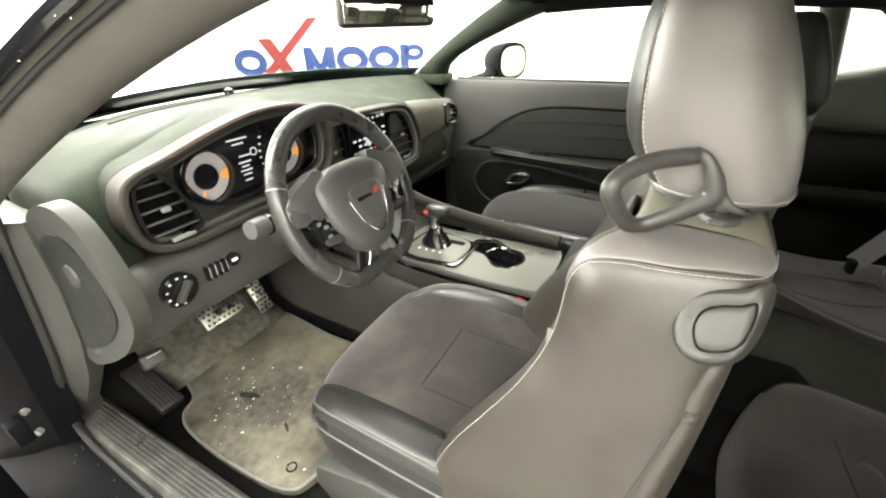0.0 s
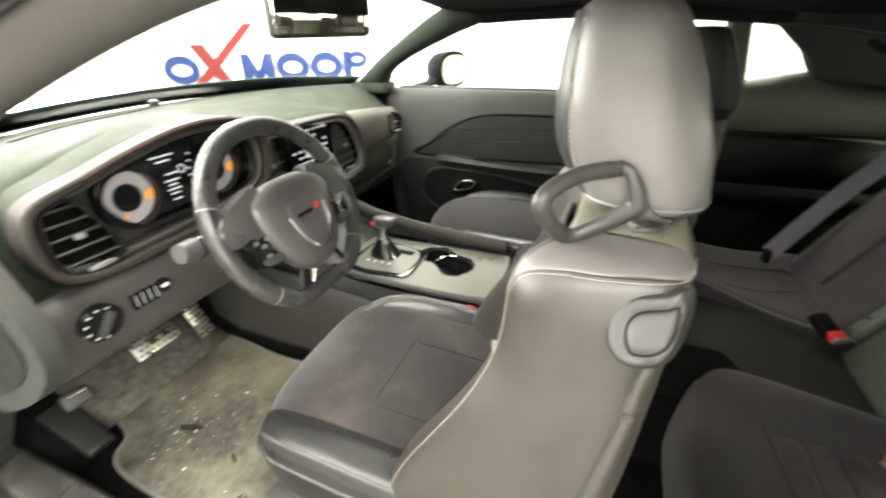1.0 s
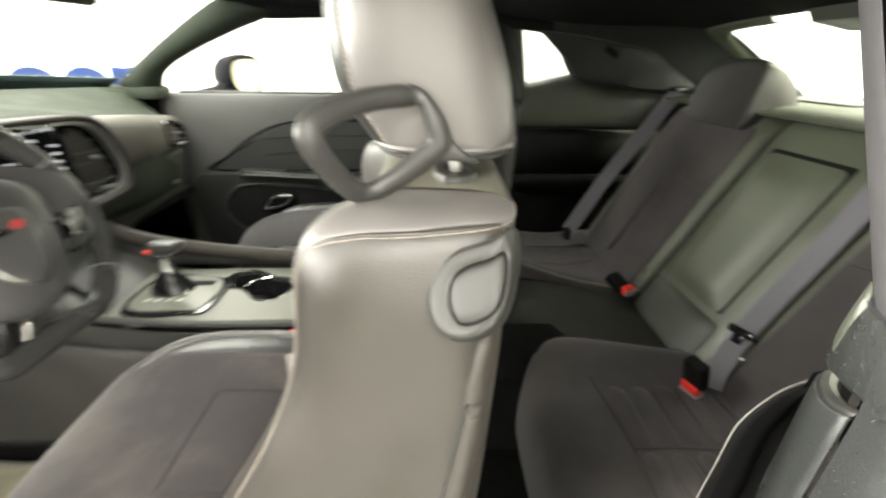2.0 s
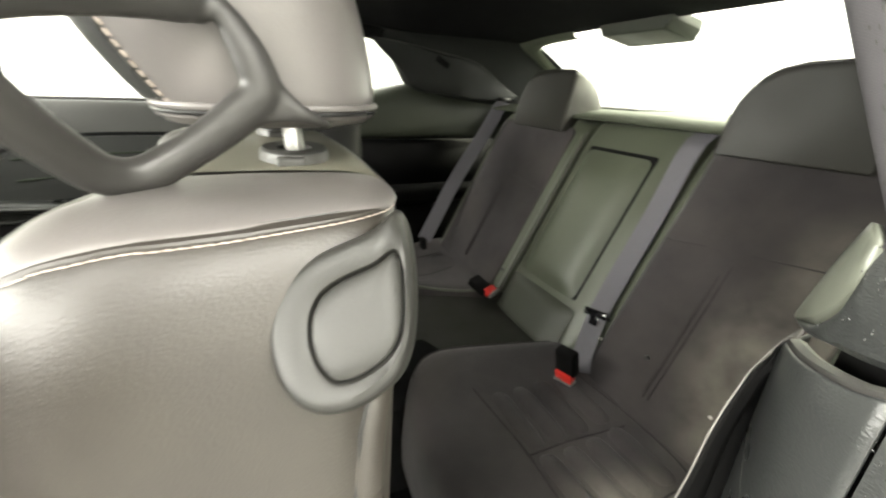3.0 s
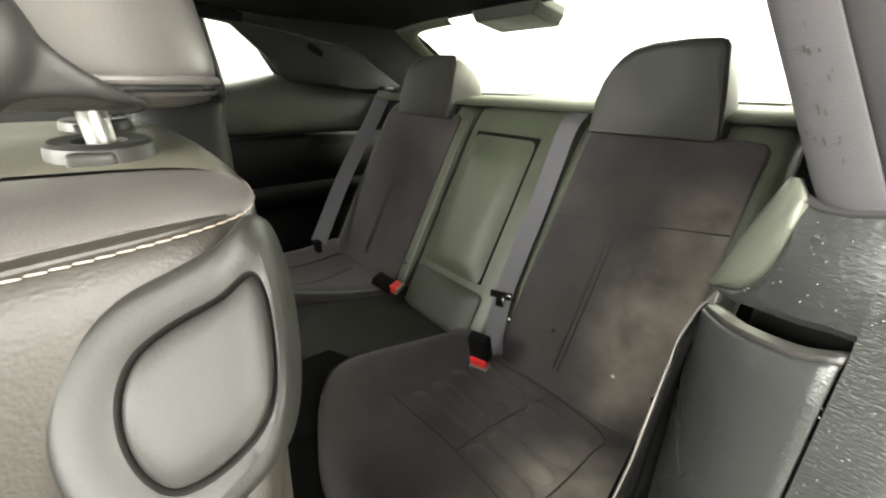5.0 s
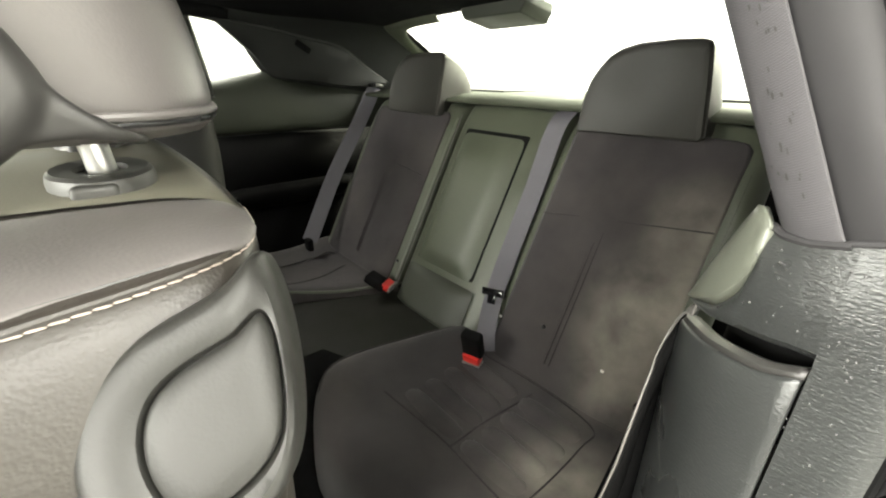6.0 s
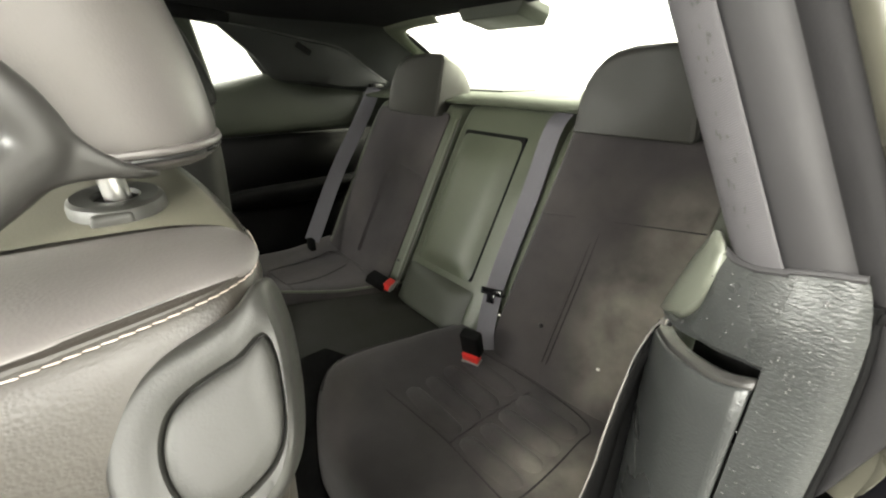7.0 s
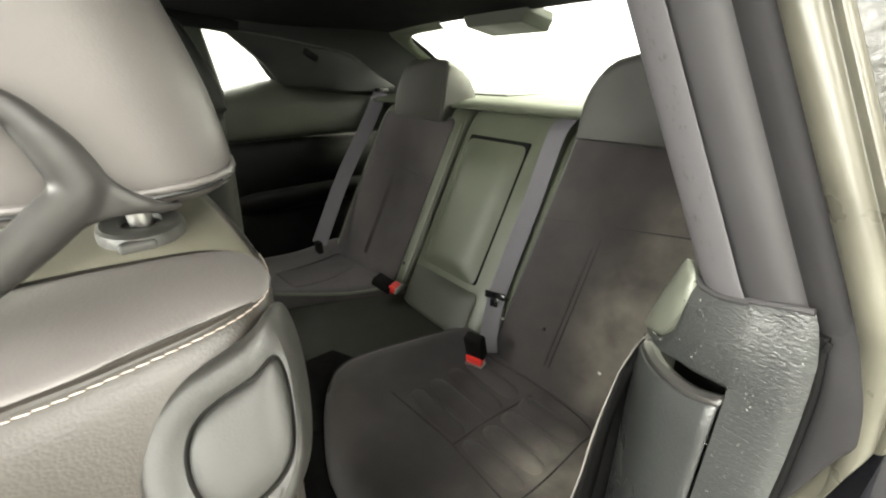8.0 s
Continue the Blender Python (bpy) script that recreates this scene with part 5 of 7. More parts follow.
def dashboard():
    t = thing("dashboard", (0, 1.0, 0.65), "dark grey-green soft-skinned car dashboard", "dashboard")
    rings = []
    for x, yb, zt, yf, ze, zl in DASH_ST:
        ym = (yb + yf) / 2
        rings.append([(x, yb, 0.985), (x, yb - 0.10, 0.998), (x, ym + 0.04, (zt + 0.998) / 2 + 0.002), (x, (ym + yf) / 2 + 0.02, (zt + ze) / 2), (x, yf + 0.05, ze), (x, yf + 0.012, ze - 0.008), (x, yf, ze - 0.035),
                      (x, yf + 0.004, (ze + zl) / 2), (x, yf + 0.01, zl + 0.03), (x, yf + 0.035, zl), (x, yf + 0.12, zl - 0.01), (x, yb, zl)])
    pad_top = part("top_pad", loft(rings), DASH, t, sub=1)
    # defroster slot and sun sensor
    for line in ([(-0.472, 1.001, 1.0), (-0.386, 1.049, 1.0), (-0.292, 1.091, 1.0), (-0.180, 1.123, 1.0), (-0.075, 1.155, 1.0)], [(0.030, 1.190, 1.0), (0.161, 1.186, 1.0), (0.313, 1.163, 1.0)]):
        part("defroster_slot", ribbon(snap(pad_top, spline(line, 60), 0.001), (0.3, 1, 0), 0.008, 0.002), DARK, t)
    rows = []
    for x, yb, zt, yf, ze, zl in DASH_ST[11:]:
        rows.append([(x, yf + 0.030, ze - 0.004), (x, yf + 0.008, ze - 0.012), (x, yf - 0.004, ze - 0.036), (x, yf - 0.004, 0.5 * (ze + 0.80)), (x, yf - 0.001, 0.805), (x, yf + 0.02, 0.800)])
    part("passenger_fascia", sheet(rows), FASCIA, t, "tan-grey passenger dash face", solid=0.003, sub=1)
    part("sun_sensor", tube([(-0.05, 1.185, 0.996), (-0.05, 1.185, 1.010), (-0.05, 1.185, 1.016)], [0.016, 0.013, 0.004], 14), GLOSS, t)
    # driver's bezel round cluster and outer vent
    outl = smooth2([(-0.652, 0.905), (-0.646, 0.955), (-0.622, 0.980), (-0.56, 0.996), (-0.48, 1.018), (-0.38, 1.036), (-0.28, 1.032), (-0.215, 1.005), (-0.195, 0.94), (-0.225, 0.872), (-0.33, 0.848), (-0.48, 0.842), (-0.58, 0.842), (-0.632, 0.860)], 84)
    bez = part("driver_bezel", ring_prism(outl, shrink(outl, 0.014), 0.645, 0.69), BROWN, t, "dark bronze cluster surround", bevel=0.004)
    part("cluster_hood", ring_prism(outl, shrink(outl, 0.010), 0.688, 0.80), DASH, t)
    part("bezel_step", ring_prism(shrink(outl, 0.014), shrink(outl, 0.024), 0.660, 0.70), BEZEL, t, bevel=0.003)
    part("bezel_stitch", tube([(u, 0.6445, v) for u, v in shrink(outl, 0.004)][18:52], 0.0006, 5), THREAD_RED, bez, "dull red piping")
    part("cluster_panel", prism(shrink(outl, 0.022), 0.694, 0.712), BEZEL, t)
    # gauge cluster
    cl = smooth2([(-0.540, 0.935), (-0.520, 0.985), (-0.46, 1.005), (-0.38, 1.015), (-0.30, 1.010), (-0.235, 0.98), (-0.225, 0.92), (-0.26, 0.885), (-0.38, 0.878), (-0.49, 0.882)], 60)
    part("cluster_rim", ring_prism(cl, shrink(cl, 0.008), 0.672, 0.694), GLOSS, t, bevel=0.002)
    part("cluster_lens", prism(shrink(cl, 0.006), 0.686, 0.692), SCREEN, t)
    for gx in (-0.492, -0.318):
        ang = [2 * math.pi * k / 48 for k in range(48)]

        def disc(r, cx=gx, cz=0.936):
            return [(cx + r * math.cos(a), cz + r * math.sin(a)) for a in ang]
        g = part("gauge", ring_prism(disc(0.050), disc(0.0455), 0.668, 0.688), GLOSS, t)
        part("dial_ring", ring_prism(disc(0.044), disc(0.0235), 0.682, 0.6855), DIAL, g, "backlit pale gauge ring")
        part("dial_centre", prism(disc(0.0225), 0.680, 0.685), SCREEN, g)
        part("dial_glow", prism([(gx + r * math.cos(a), 0.936 + r * math.sin(a)) for r, a in [(0.043, radians(q)) for q in range(-20, 9, 7)] + [(0.027, radians(q)) for q in range(1, -21, -7)]], 0.6805, 0.6818), DIAL_ORANGE, g, "orange lit gauge segment")
        part("needle", box((gx - 0.014, 0.6795, 0.906), (0.004, 0.002, 0.016), 0.0005, pose(0, 0, 0, 0, 25, 0)), DIAL_ORANGE, g)
    for k, (x, z, w) in enumerate(((-0.413, 0.985, 0.055), (-0.413, 0.976, 0.03), (-0.404, 0.952, 0.03), (-0.407, 0.940, 0.034), (-0.407, 0.932, 0.02), (-0.407, 0.924, 0.032), (-0.407, 0.916, 0.022), (-0.407, 0.905, 0.02))):
        part("display_line", box((x, 0.685, z), (w * 0.8, 0.002, 0.0026), 0), ICON, t)
    part("display_ring", tube([(-0.383 + 0.007 * math.cos(a), 0.685, 0.955 + 0.007 * math.sin(a)) for a in [k * math.pi / 8 for k in range(16)]], 0.0012, 5, closed=True), ICON, t)
    for k in range(6):
        part("telltale", box((-0.370 + 0.003 * abs(k - 2.5), 0.685, 0.978 - 0.013 * k), (0.004, 0.002, 0.003), 0), ICON, t)
    air_vent(t, [(-0.624, 0.964), (-0.578, 0.968), (-0.541, 0.890), (-0.546, 0.866), (-0.612, 0.858), (-0.632, 0.90)], 0.655, 5)
    # centre stack
    ol = smooth2([(-0.190, 0.93), (-0.175, 0.965), (-0.10, 0.972), (0.05, 0.970), (0.17, 0.960), (0.225, 0.925), (0.262, 0.85), (0.258, 0.795), (0.22, 0.768), (0.08, 0.760), (-0.08, 0.762), (-0.165, 0.785), (-0.185, 0.86)], 80)
    part("stack_bezel", ring_prism(ol, shrink(ol, 0.012), 0.695, 0.745), BROWN, t, bevel=0.004)
    part("stack_step", ring_prism(shrink(ol, 0.012), shrink(ol, 0.020), 0.705, 0.745), SATIN, t, bevel=0.002)
    part("stack_panel", prism(shrink(ol, 0.018), 0.722, 0.745), BEZEL, t)
    sc = smooth2([(-0.085, 0.955), (-0.068, 0.962), (0.058, 0.958), (0.078, 0.945), (0.085, 0.82), (0.068, 0.805), (-0.058, 0.806), (-0.078, 0.82)], 40)
    scr = part("touch_screen", prism(sc, 0.704, 0.722, bevel=0.003), SCREEN, t)
    rnd = random.Random(4)
    for r in range(9):
        for c in range(7):
            if r in (0, 8) or rnd.random() < 0.75:
                red = 2 <= r <= 5 and c in (4, 5)
                part("icon", box((-0.062 + 0.0215 * c, 0.7030, 0.946 - 0.0162 * r), (rnd.uniform(0.006, 0.015), 0.002, 0.0050), 0), ICON_RED if red else ICON, scr)
    part("icon", box((-0.004, 0.7030, 0.893), (0.022, 0.002, 0.034), 0.003, pose(0, 0, 0, 0, 18, 0)), ICON, scr)
    air_vent(t, [(-0.168, 0.940), (-0.100, 0.945), (-0.094, 0.83), (-0.150, 0.815), (-0.170, 0.84)], 0.712, 5)
    air_vent(t, [(0.106, 0.938), (0.170, 0.930), (0.208, 0.88), (0.230, 0.825), (0.208, 0.80), (0.116, 0.80)], 0.712, 6)
    part("shelf_slot", box((0.12, 0.716, 0.785), (0.16, 0.01, 0.012), 0.002), GLOSS, t)
    # passenger end vent and glovebox
    air_vent(t, [(0.555, 0.895), (0.62, 0.888), (0.655, 0.86), (0.64, 0.822), (0.565, 0.82)], 0.766, 4)
    part("glovebox_door", loft([[(x, y + (x - 0.45) * 0.06, z) for y, z in ((0.775, 0.80), (0.768, 0.79), (0.795, 0.66), (0.815, 0.62), (0.83, 0.63), (0.83, 0.79))] for x in (0.24, 0.26, 0.45, 0.64, 0.66)]), PLASTIC, t, bevel=0.004)
    part("glovebox_latch", box((0.575, 0.790, 0.70), (0.03, 0.01, 0.012), 0.002), SATIN, t)
    part("under_panel", box((0.42, 0.95, 0.64), (0.56, 0.30, 0.03), 0.008), DARK, t)
    part("knee_panel", loft([[(x, y, z) for y, z in ((0.672, 0.835), (0.660, 0.82), (0.662, 0.76), (0.685, 0.69), (0.72, 0.672), (0.76, 0.69), (0.76, 0.83))] for x in (-0.685, -0.67, -0.45, -0.26, -0.24)]), KNEE, t, sub=1)
    part("under_panel", box((-0.42, 0.86, 0.69), (0.52, 0.30, 0.02), 0.006), DARK, t)
    # lamp switch, dimmers, button
    knob = part("lamp_switch", tube([(-0.612, 0.664, 0.775), (-0.612, 0.652, 0.775), (-0.612, 0.649, 0.775)], [0.031, 0.031, 0.028], 28, up=(1, 0, 0)), GLOSS, t)
    part("switch_grip", box((-0.612, 0.642, 0.775), (0.010, 0.014, 0.040), 0.003, pose(0, 0, 0, 0, 40, 0)), PLASTIC, knob)
    for k in range(7):
        a = radians(60 + 34 * k)
        part("switch_mark", box((-0.612 + 0.0245 * math.cos(a), 0.6485, 0.775 + 0.0245 * math.sin(a)), (0.0042, 0.001, 0.0028), 0), MARK, knob)
    for k in range(4):
        part("dimmer_wheel", box((-0.560 + 0.0115 * k, 0.655, 0.778), (0.006, 0.012, 0.028), 0.002), GLOSS, t)
        part("dimmer_mark", box((-0.5555 + 0.0115 * k, 0.6535, 0.778), (0.0018, 0.003, 0.020), 0), MARK, t)
    btn = part("push_button", tube([(-0.503, 0.664, 0.780), (-0.503, 0.654, 0.780)], 0.013, 20, up=(1, 0, 0)), GLOSS, t)
    part("button_mark", box((-0.503, 0.6532, 0.780), (0.012, 0.001, 0.006), 0), MARK, btn)
    # end cap on the driver's side
    oc = smooth2([(0.815, 0.885), (0.765, 0.940), (0.690, 0.962), (0.635, 0.945), (0.600, 0.895), (0.582, 0.83), (0.600, 0.775), (0.680, 0.70), (0.800, 0.63), (0.870, 0.61), (0.875, 0.70)], 60)
    part("end_cap", prism(oc, -0.716, -0.690, "x", 0.006), PLASTIC, t)
    part("end_cap_field", prism([(0.735 + (u - 0.735) * 0.72, 0.80 + (v - 0.80) * 0.72) for u, v in oc], -0.7185, -0.700, "x", 0.003), INSERT, t)
    part("lock_disc", tube([(-0.717, 0.708, 0.848), (-0.722, 0.708, 0.848), (-0.7225, 0.708, 0.848)], [0.020, 0.018, 0.006], 20), PLASTIC, t)
    return t


def air_vent(t, outline, y, slats):
    o = smooth2(outline, 36)
    v = part("air_vent", ring_prism(o, shrink(o, 0.006), y - 0.006, y + 0.03), GLOSS, t, bevel=0.0015)
    part("vent_back", prism(shrink(o, 0.004), y + 0.028, y + 0.034), DARK, v)
    zs = [p[1] for p in o]
    z0, z1 = min(zs) + 0.008, max(zs) - 0.008
    for k in range(slats):
        z = z0 + (z1 - z0) * (k + 0.5) / slats
        cross = []
        n = len(o)
        for i in range(n):
            (xa, za), (xb, zb) = o[i], o[(i + 1) % n]
            if (za - z) * (zb - z) < 0:
                cross.append(xa + (xb - xa) * (z - za) / (zb - za))
        if len(cross) > 1:
            a, b = min(cross) + 0.005, max(cross) - 0.005
            part("slat", box(((a + b) / 2, y + 0.010, z), (b - a, 0.022, 0.0035), 0.001, pose(0, 0, 0, -18, 0, 0)), PLASTIC, v)
    cx = sum(p[0] for p in o) / len(o)
    part("vent_tab", box((cx, y - 0.003, (z0 + z1) / 2), (0.014, 0.008, 0.008), 0.002), SATIN, v)
    part("vent_wheel", box((cx + 0.012, y - 0.004, z0 - 0.001), (0.04, 0.008, 0.007), 0.002), SATIN, v)


dashboard()


# ---- steering wheel ----
def steering_wheel():
    c = Vector((-0.342, 0.482, 0.880))
    tl = radians(23)
    ex, ez, en = Vector((1, 0, 0)), Vector((0, math.sin(tl), math.cos(tl))), Vector((0, -math.cos(tl), math.sin(tl)))

    def W(u, v, w=0.0):
        return c + ex * u + ez * v + en * w
    t = thing("steering_wheel", c - en * 0.05, "black leather flat-bottomed steering wheel with bright-edged lower spokes", "steering wheel")
    rim = []
    for k in range(72):
        a = 2 * math.pi * k / 72
        u, v = 0.161 * math.cos(a), 0.161 * math.sin(a)
        v = max(v, -0.144 + 0.10 * max(0, abs(u) - 0.10))
        rim.append(W(u, v))
    r = part("rim", tube(spline(rim, 96, closed=True), 0.0165, 14, closed=True, up=tuple(en)), WHEEL, t)
    for a in (158, 22, 222, 318):
        q = radians(a)
        u, v = 0.161 * math.cos(q), max(0.161 * math.sin(q), -0.144)
        d = Vector((-math.sin(q), math.cos(q)))
        part("rim_seam", tube([W(u - d.x * 0.0012, v - d.y * 0.0012), W(u + d.x * 0.0012, v + d.y * 0.0012)], 0.0172, 18, up=tuple(en)), SATIN, r)
    line = [W(0.147 * math.cos(a), 0.147 * math.sin(a), 0.004) for a in [radians(q) for q in range(20, 161, 2)]]
    part("stitching", stitches(line, 0.006, 0.0045, 0.0008), THREAD_RED, r, "dull red thread stitching")

    def plate(pts, w0, w1, bevel, name, material, label="", par=None, n=0):
        o = smooth2(pts, n or 40)
        bm = prism(o, -w1, -w0, "y", bevel)
        for vtx in bm.verts:
            vtx.co = W(vtx.co.x, vtx.co.z, -vtx.co.y)
        return part(name, bm, material, par or t, label)
    hub_rings = []
    for w, k in ((-0.03, 0.80), (0.0, 0.98), (0.012, 1.0), (0.026, 0.93), (0.034, 0.78), (0.037, 0.5)):
        o = smooth2([(-0.092, 0.055), (-0.05, 0.078), (0.0, 0.082), (0.05, 0.078), (0.092, 0.055), (0.088, 0.0), (0.066, -0.05), (0.035, -0.080), (0.0, -0.086), (-0.035, -0.080), (-0.066, -0.05), (-0.088, 0.0)], 44)
        hub_rings.append([W(u * k * 1.05 - 0.003, v * k * 1.06 - 0.020, w) for u, v in o])
    hub = part("airbag_cover", loft(hub_rings), HUB, t, sub=1)
    # chrome shield outline, plain
    o = smooth2([(-0.046, 0.040), (0.0, 0.046), (0.046, 0.040), (0.043, 0.0), (0.027, -0.038), (0.0, -0.054), (-0.027, -0.038), (-0.043, 0.0)], 44)
    part("shield_field", loft([[W(u * k, v * k - 0.024, w) for u, v in o] for k, w in ((1.0, 0.030), (0.98, 0.0375), (0.6, 0.0395), (0.2, 0.040))]), HUB, hub, sub=1)
    lo = [W(u, v - 0.024, 0.0372) for u, v in o if v < 0.036]
    k0 = max(range(len(lo)), key=lambda i: (lo[i] - lo[i - 1]).length)
    lo = lo[k0:] + lo[:k0]
    part("shield_edge", tube(lo[2:-2], 0.0017, 8, up=tuple(en)), CHROME, hub, "chrome shield outline")
    plate([(0.016, -0.010), (0.027, -0.007), (0.029, 0.001), (0.018, -0.002)], 0.0395, 0.0408, 0, "badge_mark", BUCKLE_RED, "small red badge shape", hub, 16)
    part("badge_bar", box((0, 0, 0), (0.038, 0.001, 0.006), 0, Matrix(((1, 0, 0, 0), (0, -en.y * -1, ez.y, 0), (0, en.z * -1, ez.z, 0), (0, 0, 0, 1)))), GLOSS, hub).location = W(-0.012, -0.008, 0.0405)
    for s in (-1, 1):
        plate([(s * 0.062, 0.066), (s * 0.105, 0.058), (s * 0.158, 0.034), (s * 0.162, 0.004), (s * 0.150, -0.010), (s * 0.110, -0.004), (s * 0.070, -0.020)], -0.016, 0.020, 0.007, "spoke", HUB)
        pad = plate([(s * 0.084, 0.006), (s * 0.126, 0.006), (s * 0.138, -0.012), (s * 0.126, -0.046), (s * 0.116, -0.060), (s * 0.078, -0.064), (s * 0.070, -0.030)], -0.012, 0.016, 0.003, "button_pad", GLOSS)
        plate([(s * 0.080, -0.048), (s * 0.118, -0.046), (s * 0.114, -0.058), (s * 0.080, -0.061)], 0.012, 0.019, 0.0015, "lower_button", PLASTIC, "", pad, 16)
        for du, dv in ((0.0, 0.018), (-0.012, 0.006), (0.012, 0.006), (0.0, -0.004), (0.0, -0.022)):
            plate([(s * 0.104 + du - 0.004, dv - 0.025), (s * 0.104 + du + 0.004, dv - 0.025), (s * 0.104 + du + 0.004, dv - 0.019), (s * 0.104 + du - 0.004, dv - 0.019)], 0.0155, 0.0172, 0, "button", SATIN, "", pad, 10)
        part("lower_spoke", tube([W(s * 0.030, -0.070, 0.006), W(s * 0.045, -0.105, 0.002), W(s * 0.060, -0.140, -0.002)], [0.013, 0.011, 0.013], 10, flat=0.55, up=tuple(en)), GLOSS, t)
        part("spoke_edge", tube([W(s * 0.018, -0.092, 0.012), W(s * 0.034, -0.118, 0.008), W(s * 0.048, -0.140, 0.004)], 0.0013, 6), STEEL, t, "thin bright spoke edge")
        if s > 0:
            part("spoke_insert", tube([W(0.029, -0.108, 0.012), W(0.037, -0.124, 0.009), W(0.045, -0.138, 0.005)], [0.007, 0.0085, 0.006], 12, flat=0.4, up=tuple(en)), SATIN, t, "satin silver spoke insert")
    part("lower_bridge", tube([W(-0.06, -0.142, -0.002), W(0, -0.146, -0.002), W(0.06, -0.142, -0.002)], 0.010, 10, flat=0.7, up=tuple(en)), GLOSS, t)
    col = thing("steering_column", W(0, -0.02, -0.20), "black plastic steering column shroud with control stalks", "steering column")
    part("shroud", loft([[W(r * math.cos(a), r * 0.8 * math.sin(a) - 0.01, w) for a in [2 * math.pi * k / 20 for k in range(20)]] for w, r in ((-0.035, 0.055), (-0.05, 0.066), (-0.12, 0.072), (-0.24, 0.075))]), PLASTIC, col)
    st = part("stalk", tube([W(-0.05, 0.005, -0.055), W(-0.11, 0.012, -0.050), W(-0.150, 0.016, -0.046), W(-0.175, 0.018, -0.043), W(-0.198, 0.020, -0.040)], [0.008, 0.010, 0.014, 0.0175, 0.0155], 16), HUB, col)
    part("stalk_collar", tube([W(-0.160, 0.017, -0.045), W(-0.166, 0.0173, -0.0445)], 0.0180, 18), GLOSS, st)
    part("stalk", tube([W(0.05, -0.005, -0.055), W(0.13, 0.002, -0.050), W(0.165, 0.004, -0.046)], [0.007, 0.009, 0.011], 12), GLOSS, col)


steering_wheel()


# ---- centre console ----
def centre_console():
    t = thing("centre_console", (0, 0.4, 0.28), "grey and black centre console with cup holders", "console")
    rings = []
    for y, zt, xl, xr in ((0.80, 0.72, -0.10, 0.13), (0.72, 0.665, -0.105, 0.135), (0.62, 0.622, -0.11, 0.14), (0.50, 0.606, -0.112, 0.142), (0.35, 0.602, -0.115, 0.145), (0.20, 0.602, -0.115, 0.145), (0.12, 0.602, -0.115, 0.145)):
        rings.append([(xl - 0.012, y, 0.30), (xl - 0.010, y, zt - 0.06), (xl - 0.004, y, zt - 0.02), (xl + 0.004, y, zt - (0.008 if y > 0.61 else 0.09)), (xr - 0.004, y, zt - (0.008 if y > 0.61 else 0.09)), (xr + 0.004, y, zt - 0.02), (xr + 0.010, y, zt - 0.06), (xr + 0.012, y, 0.30)])
    part("body", loft(rings), PLASTIC, t, bevel=0.004)
    part("side_panel", loft([[(-0.156, y, 0.28), (-0.150, y, zt - 0.03), (-0.140, y, zt), (-0.118, y, zt + 0.004), (-0.118, y, 0.28)] for y, zt in ((1.15, 0.60), (0.85, 0.60), (0.6, 0.56), (0.3, 0.53), (0.10, 0.52))]), SIDE_PANEL, t, "dusty grey console side", sub=1)
    # top plate with the cup well and shifter gate
    plate = [(-0.098, 0.575), (0.088, 0.60), (0.112, 0.54), (0.118, 0.22), (0.10, 0.165), (-0.07, 0.165), (-0.105, 0.20), (-0.108, 0.45)]
    cups = [(0.062, 0.372), (0.014, 0.292)]
    hole = [(0.094, 0.40), (0.106, 0.36), (0.085, 0.325), (0.072, 0.305), (0.062, 0.265), (0.02, 0.245), (-0.030, 0.27), (-0.034, 0.31), (-0.006, 0.338), (0.012, 0.36), (0.022, 0.395), (0.058, 0.415)]
    hole = smooth2(hole, 60)
    hc = (0.036, 0.328)
    big = smooth2(plate, 200)
    outer = []
    for u, v in hole:
        a = math.atan2(v - hc[1], u - hc[0])
        outer.append(min(big, key=lambda q: abs(math.remainder(math.atan2(q[1] - hc[1], q[0] - hc[0]) - a, 2 * math.pi))))
    part("top_plate", ring_prism(outer, hole, 0.592, 0.604, "z"), CONSOLE, t, "satin grey top plate")
    part("shift_gate", prism(smooth2([(-0.088, 0.56), (0.055, 0.572), (0.080, 0.53), (0.055, 0.405), (0.035, 0.392), (-0.075, 0.392), (-0.092, 0.43)], 36), 0.603, 0.609, "z", 0.002), GLOSS, t)
    gr = smooth2([(-0.074, 0.552), (0.045, 0.562), (0.066, 0.53), (0.045, 0.415), (-0.066, 0.405), (-0.080, 0.44)], 36)
    part("gate_field", prism(gr, 0.608, 0.612, "z", 0.001), CONSOLE, t)
    part("gate_slot", box((0.028, 0.475, 0.6125), (0.020, 0.10, 0.002), 0.0008), DARK, t)
    part("cup_wall", sheet([[(u, v, z) for u, v in hole + hole[:1]] for z in (0.602, 0.57, 0.535)]), GLOSS, t)
    part("cup_floor", prism(hole, 0.532, 0.536, "z"), DARK, t)
    for x, y in cups:
        part("cup_pad", tube([(x, y, 0.536), (x, y, 0.539)], 0.034, 28), RUBBER, t)
    part("well_edge", tube([(u, v, 0.6045) for u, v in hole], 0.0016, 6, closed=True), GLOSS, t)
    part("chrome_lip", tube(spline([(0.020, 0.352, 0.607), (0.042, 0.345, 0.6075), (0.058, 0.330, 0.6075), (0.066, 0.312, 0.607)], 14), 0.0014, 6), CHROME, t)
    # raised right rail in dark bronze, falling towards the rear
    rail = [(0.150, 0.74, 0.705), (0.148, 0.64, 0.668), (0.142, 0.50, 0.646), (0.136, 0.36, 0.634), (0.130, 0.26, 0.630), (0.125, 0.18, 0.628)]
    part("side_rail", tube(spline(rail, 24), 0.016, 10, flat=1.2), BROWN, t, "dark bronze side rail")
